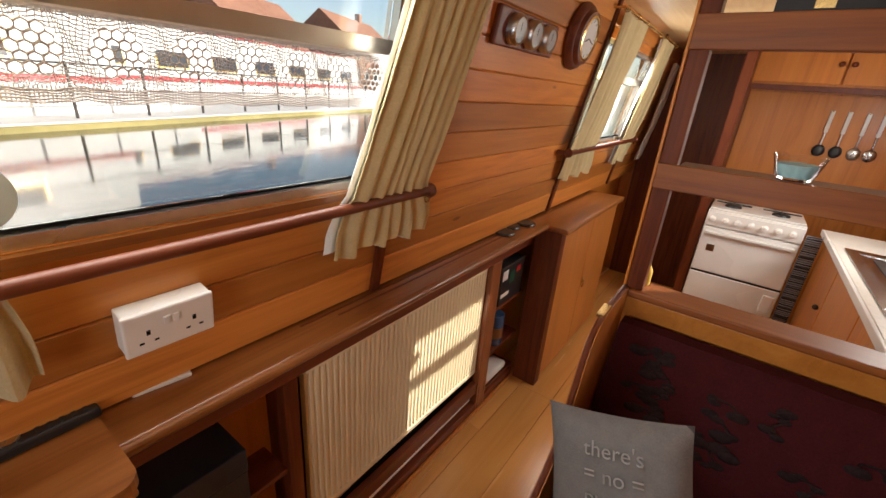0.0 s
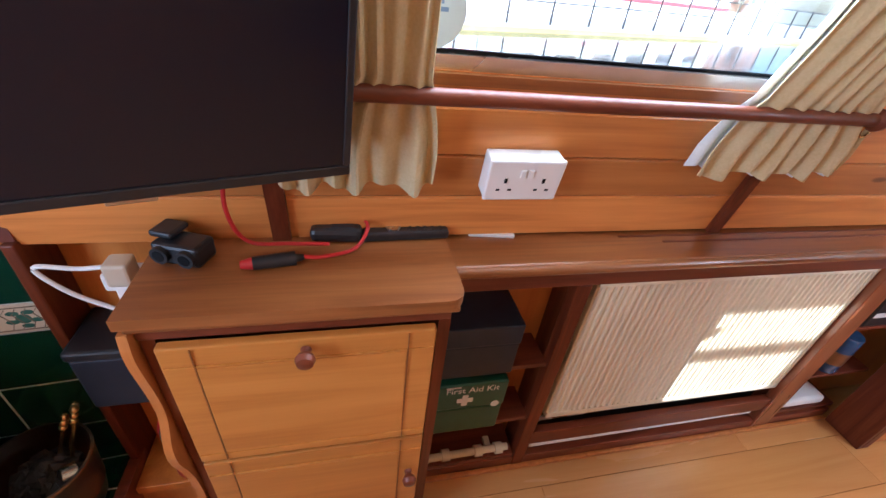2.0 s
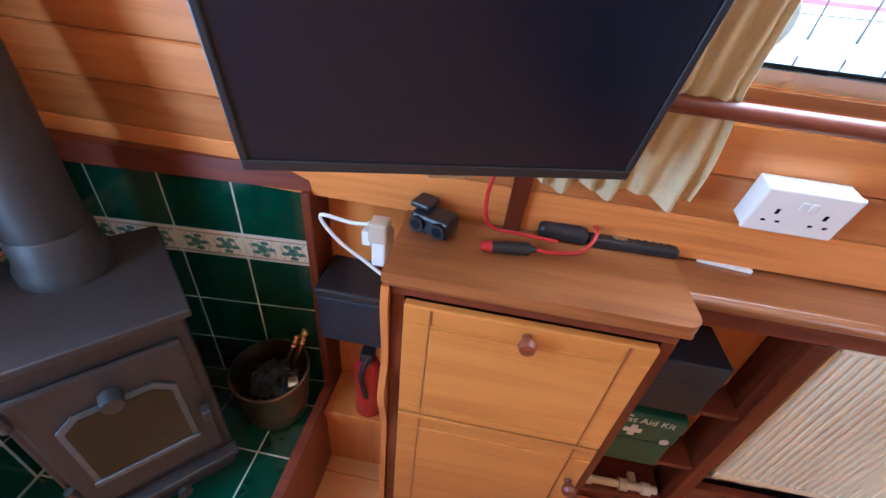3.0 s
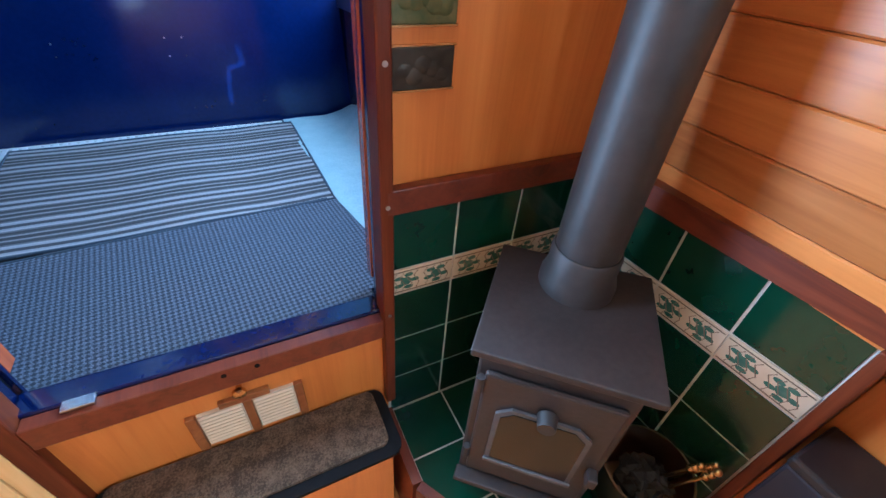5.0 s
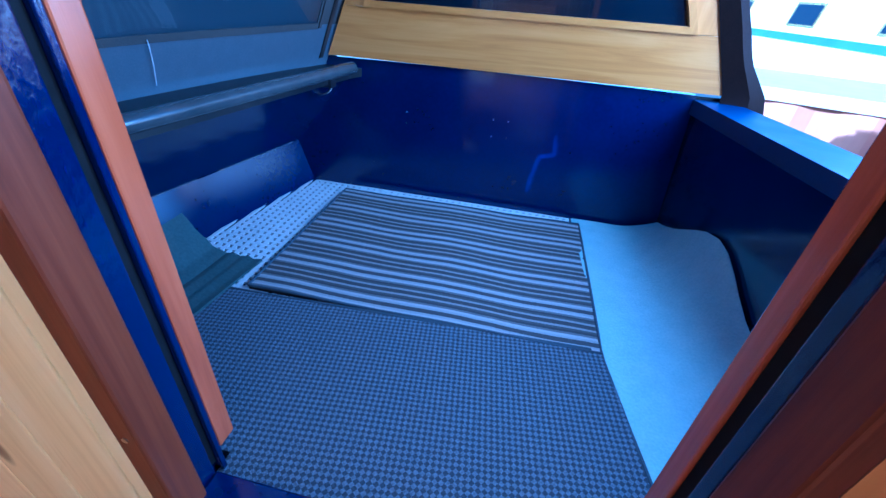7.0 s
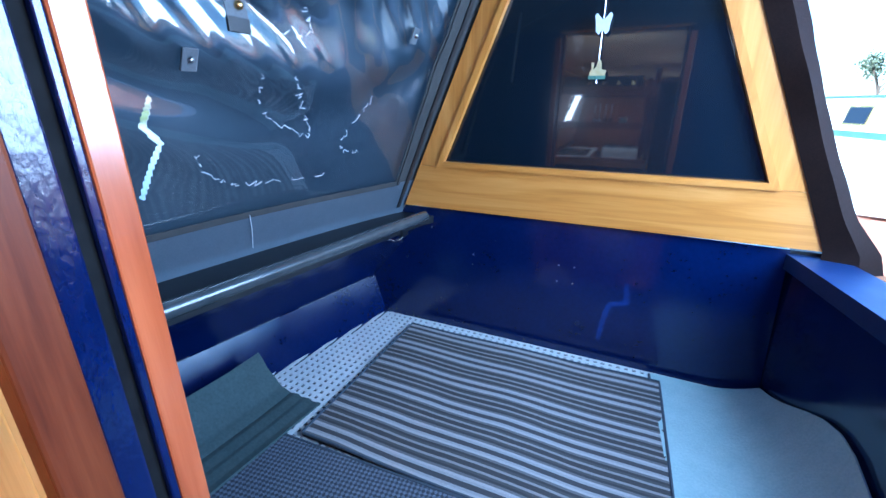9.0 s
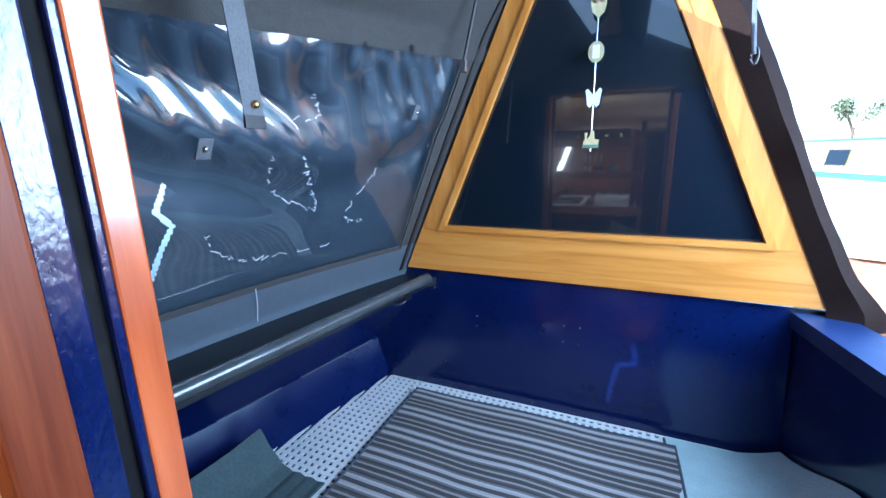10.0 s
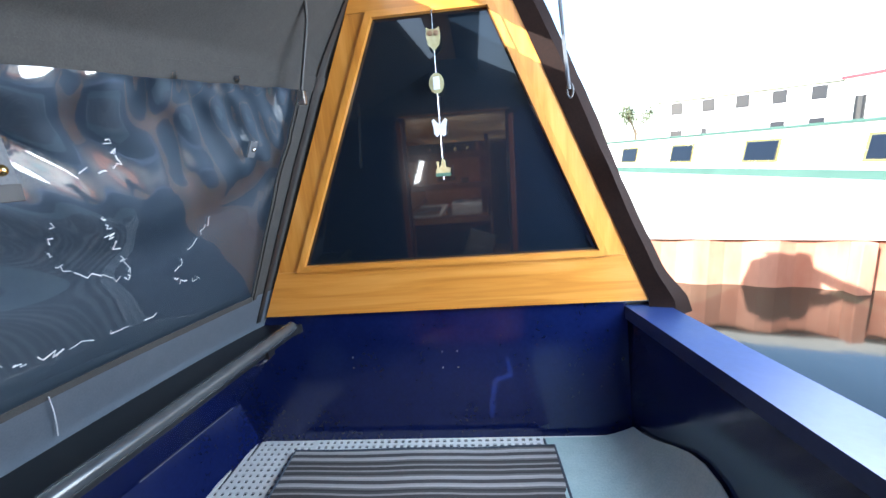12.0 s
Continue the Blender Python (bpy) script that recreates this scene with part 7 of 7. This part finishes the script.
def house(x, y, turn, w, d, h, label, wallm=BRICK, roofm=ROOFT):
    hs = thing("house", (x, y, QZ), label, "house", "houses")
    m = Matrix.Translation((x, y, QZ)) @ Matrix.Rotation(radians(turn), 4, "Z")
    wl = part("wall", box(B(), -w / 2, w / 2, -d / 2, d / 2, 0, h, 0.0, m), wallm, hs)
    part("roof", prism(B(), [m @ Vector(p) for p in ((-w / 2 - 0.3, -d / 2 - 0.4, h), (-w / 2 - 0.3, d / 2 + 0.4, h), (-w / 2 - 0.3, 0, h + d * 0.42))], m.to_3x3() @ Vector((w + 0.6, 0, 0))), roofm, hs)
    part("chimney", box(B(), w * 0.2, w * 0.2 + 0.7, -0.4, 0.4, h + d * 0.2, h + d * 0.42 + 0.9, 0.0, m), BRICK, hs)
    for s in (-1, 1):
        for i in range(int(w // 2.6)):
            for z in (1.0, 3.6):
                if z + 1.3 < h:
                    x0 = -w / 2 + 0.9 + i * 2.6
                    a, b = sorted((s * d / 2, s * (d / 2 + 0.05)))
                    wd = part("window", box(B(), x0, x0 + 1.2, a, b, z, z + 1.3, 0.0, m), BOATWHITE, hs)
                    a, b = sorted((s * (d / 2 + 0.052), s * (d / 2 + 0.06)))
                    part("pane", box(B(), x0 + 0.1, x0 + 1.1, a, b, z + 0.1, z + 1.2, 0.0, m), SCREEN, wd)
    return hs


house(46, -26, -70, 12, 8, 5.2, "brick house with a clay roof beyond the quay")
house(50, -44, -70, 14, 9, 5.4, "brick house with a clay roof beyond the quay")
house(44, -8, -75, 16, 9, 4.8, "long pale workshop beyond the quay", BOATWHITE)
house(26, 46, -30, 14, 8, 5.0, "pale house with a grey slate roof on the far bank", BOATWHITE, STONE)


def tree(x, y, z0, h, seed):
    rnd = random.Random(seed)
    t = thing("tree", (x, y, z0), "leafy green tree on the far bank", "tree", "far trees")
    bm = B()
    cyl(bm, (x, y, z0), (x, y, z0 + h * 0.45), h * 0.03, h * 0.018, 8)
    crown = []
    for i in range(7):
        a, r = rnd.random() * 6.28, h * rnd.uniform(0.12, 0.3)
        tip = Vector((x + r * math.cos(a), y + r * math.sin(a), z0 + h * rnd.uniform(0.5, 0.9)))
        cyl(bm, (x, y, z0 + h * rnd.uniform(0.25, 0.44)), tip, h * 0.012, h * 0.005, 6)
        crown.append(tip)
    part("trunk", bm, BARK, t)
    vs, fs = [], []
    for tip in crown:
        for i in range(150):
            c = tip + Vector((rnd.gauss(0, 1), rnd.gauss(0, 1), rnd.gauss(0, 0.8))) * h * 0.085
            u, w = Vector((rnd.gauss(0, 1), rnd.gauss(0, 1), rnd.gauss(0, 1))).normalized(), Vector((rnd.gauss(0, 1), rnd.gauss(0, 1), rnd.gauss(0, 1))).normalized()
            s = h * rnd.uniform(0.015, 0.03)
            k = len(vs)
            vs += [c + u * s, c + w * s, c - u * s * 0.8, c - w * s]
            fs.append((k, k + 1, k + 2, k + 3))
    me = bpy.data.meshes.new("crown")
    me.from_pydata(vs, [], fs)
    me.materials.append(LEAF)
    part("crown", me, None, t)


for i, (x, y, h) in enumerate(((26, 74, 7), (36, 70, 6), (48, 72, 8), (60, 66, 7), (72, 68, 8), (84, 60, 7), (95, 58, 8), (16, 80, 8), (30, -55, 10), (38, -52, 9), (60, -20, 10))):
    tree(x, y, QZ if y < 0 else WZ + 0.58, h, i)


# ---- boards and tiles, piece by piece ----
PZ = [0.942] + [1.042 + 0.088 * i for i in range(11)]


def boards(wall, side, openings, y0, y1):
    for za, zb in zip(PZ, PZ[1:]):
        cuts, at = [], y0
        for a, b, c, d in openings:
            if zb > c + 0.01 and za < d - 0.01:
                cuts.append((at, a))
                at = b
        cuts.append((at, y1))
        for a, b in cuts:
            bm = B()
            f, s = (sx, 1) if side > 0 else (px, -1)
            q = [(za + 0.0005, 0.014), (za + 0.0005, 0.004), (za + 0.004, 0.0), (zb - 0.004, 0.0), (zb - 0.0005, 0.004), (zb - 0.0005, 0.014)]
            prism(bm, [(f(z) + s * o, a, z) for z, o in q], (0, b - a, 0))
            part("board", bm, PINE, wall)


boards(wall_s, 1, [W2, W1], -3.45, 1.705)
boards(wall_p, -1, [WQ], -3.45, 1.705)

floor_ob = bpy.data.objects["floor"]
plank_me = mesh_of("floor_board", bx(0.0004, 0.1886, 0.0005, 1.2895, -0.006, 0.0, 0.0008), LAMINATE)
for i in range(10):
    for j in range(-1, 5):
        y = -3.45 + j * 1.29 + (i * 0.43) % 1.29 - 0.37 * 0
        if -4.4 < y < 1.72:
            p = part("floor_board", plank_me, None, floor_ob)
            p.location = (-1.87 + i * 0.19 + 0.06, y, 0)


def tile(w, h, t=0.0022):
    return mesh_of("tile", bx(0.0026, w - 0.0026, -t, 0.0, 0.0026, h - 0.0026, 0.0008), TILE)


ROWS = [(HZ, 0.150), (HZ + 0.150, 0.152), (HZ + 0.302, 0.152), (0.812, 0.147)]
sizes = {}


def tile_at(parent, m, w, h):
    key = (round(w, 3), round(h, 3))
    if key not in sizes:
        sizes[key] = tile(w, h)
    p = part("tile", sizes[key], None, parent)
    p.matrix_basis = m
    return p


def band_tile(parent, m, w):
    b = part("border_tile", mesh_of("border_tile", bx(0.0010, w - 0.0010, -0.003, 0.0, 0.0010, 0.069, 0.0008), BAND), None, parent)
    b.matrix_basis = m
    for k in range(2):
        cx = w * (0.27 + 0.46 * k)
        bm = B()
        ball(bm, (cx, -0.003, 0.034), 0.013, (1, 0.06, 0.9), 10)
        for a in range(5):
            ang = a * 1.256 + k
            ball(bm, (cx + 0.020 * math.cos(ang), -0.003, 0.034 + 0.018 * math.sin(ang)), 0.008, (1.3, 0.06, 0.7), 8)
        g = part("leaf_motif", mesh_of("leaf_motif", bm, LEAFINK), None, parent)
        g.matrix_basis = m
        bm = B()
        for z in (0.006, 0.061):
            box(bm, 0.004, w - 0.004, -0.0038, -0.003, z, z + 0.0022)
        for a in range(4):
            x = cx + (a - 1.5) * 0.016
            tube(bm, [(x, -0.0034, 0.010), (x + 0.006, -0.0034, 0.024), (x - 0.006, -0.0034, 0.046), (x + 0.003, -0.0034, 0.058)], 0.0011, 5)
        g = part("stem_motif", mesh_of("stem_motif", bm, BROWNINK), None, parent)
        g.matrix_basis = m


def tiled(parent, origin, along, length, pitch):
    """Tiles and a border on a wall that runs from origin along a level direction, facing its right."""
    d = Vector(along).normalized()
    rot = Matrix((( d.x, -d.y, 0, 0), (d.y, d.x, 0, 0), (0, 0, 1, 0), (0, 0, 0, 1)))
    s = 0.0
    while s < length - 0.02:
        w = min(pitch, length - s)
        base = Vector(origin) + d * s
        for z, h in ROWS:
            tile_at(parent, Matrix.Translation((base.x, base.y, z)) @ rot, w, h)
        band_tile(parent, Matrix.Translation((base.x, base.y, 0.7425)) @ rot, w)
        s += pitch


tiled(wall_tile_b, (-0.526, 1.7060, 0), (1, 0, 0), 0.50, 0.1535)
tw = Vector((0.0265, 1.152, 0)) - Vector((-0.0225, 1.708, 0))
side_m = Vector((-0.0225, 1.708, 0))
d_side = tw.normalized() * -1
# the side wall is tiled from its free end towards the bulkhead
rot_s = Matrix(((-d_side.x, d_side.y, 0, 0), (-d_side.y, -d_side.x, 0, 0), (0, 0, 1, 0), (0, 0, 0, 1)))
s = 0.0
while s < tw.length - 0.02:
    w = min(0.156, tw.length - s)
    base = Vector((0.0265, 1.152, 0)) + d_side * (s + w)
    for z, h in ROWS:
        tile_at(wall_tile_s, Matrix.Translation((base.x, base.y, z)) @ rot_s, w, h)
    band_tile(wall_tile_s, Matrix.Translation((base.x, base.y, 0.7425)) @ rot_s, w)
    s += 0.156


def clip_poly(poly, nx, ny, c):
    """The part of a flat outline where nx*x + ny*y <= c."""
    out = []
    for (x0, y0), (x1, y1) in zip(poly, poly[1:] + poly[:1]):
        a, b = nx * x0 + ny * y0 - c, nx * x1 + ny * y1 - c
        if a <= 0:
            out.append((x0, y0))
        if a * b < 0:
            t = a / (a - b)
            out.append((x0 + (x1 - x0) * t, y0 + (y1 - y0) * t))
    return out


hearth_ob = bpy.data.objects["hearth"]
for i in range(4):
    for j in range(4):
        xa, yb = -0.520 + i * 0.1535, 1.704 - j * 0.1535
        poly = [(xa + 0.0025, yb - 0.151), (xa + 0.151, yb - 0.151), (xa + 0.151, yb - 0.0025), (xa + 0.0025, yb - 0.0025)]
        poly = clip_poly(poly, -0.338, -0.204, 0.338 * 0.516 - 0.204 * 1.49)
        poly = clip_poly(poly, 1, 0.0875, 0.025 + 0.0875 * 1.152)
        poly = clip_poly(poly, 0, -1, -1.155)
        if len(poly) > 2:
            part("hearth_tile", prism(B(), [(x, y, HZ - 0.006) for x, y in poly], (0, 0, 0.0022)), TILE, hearth_ob)
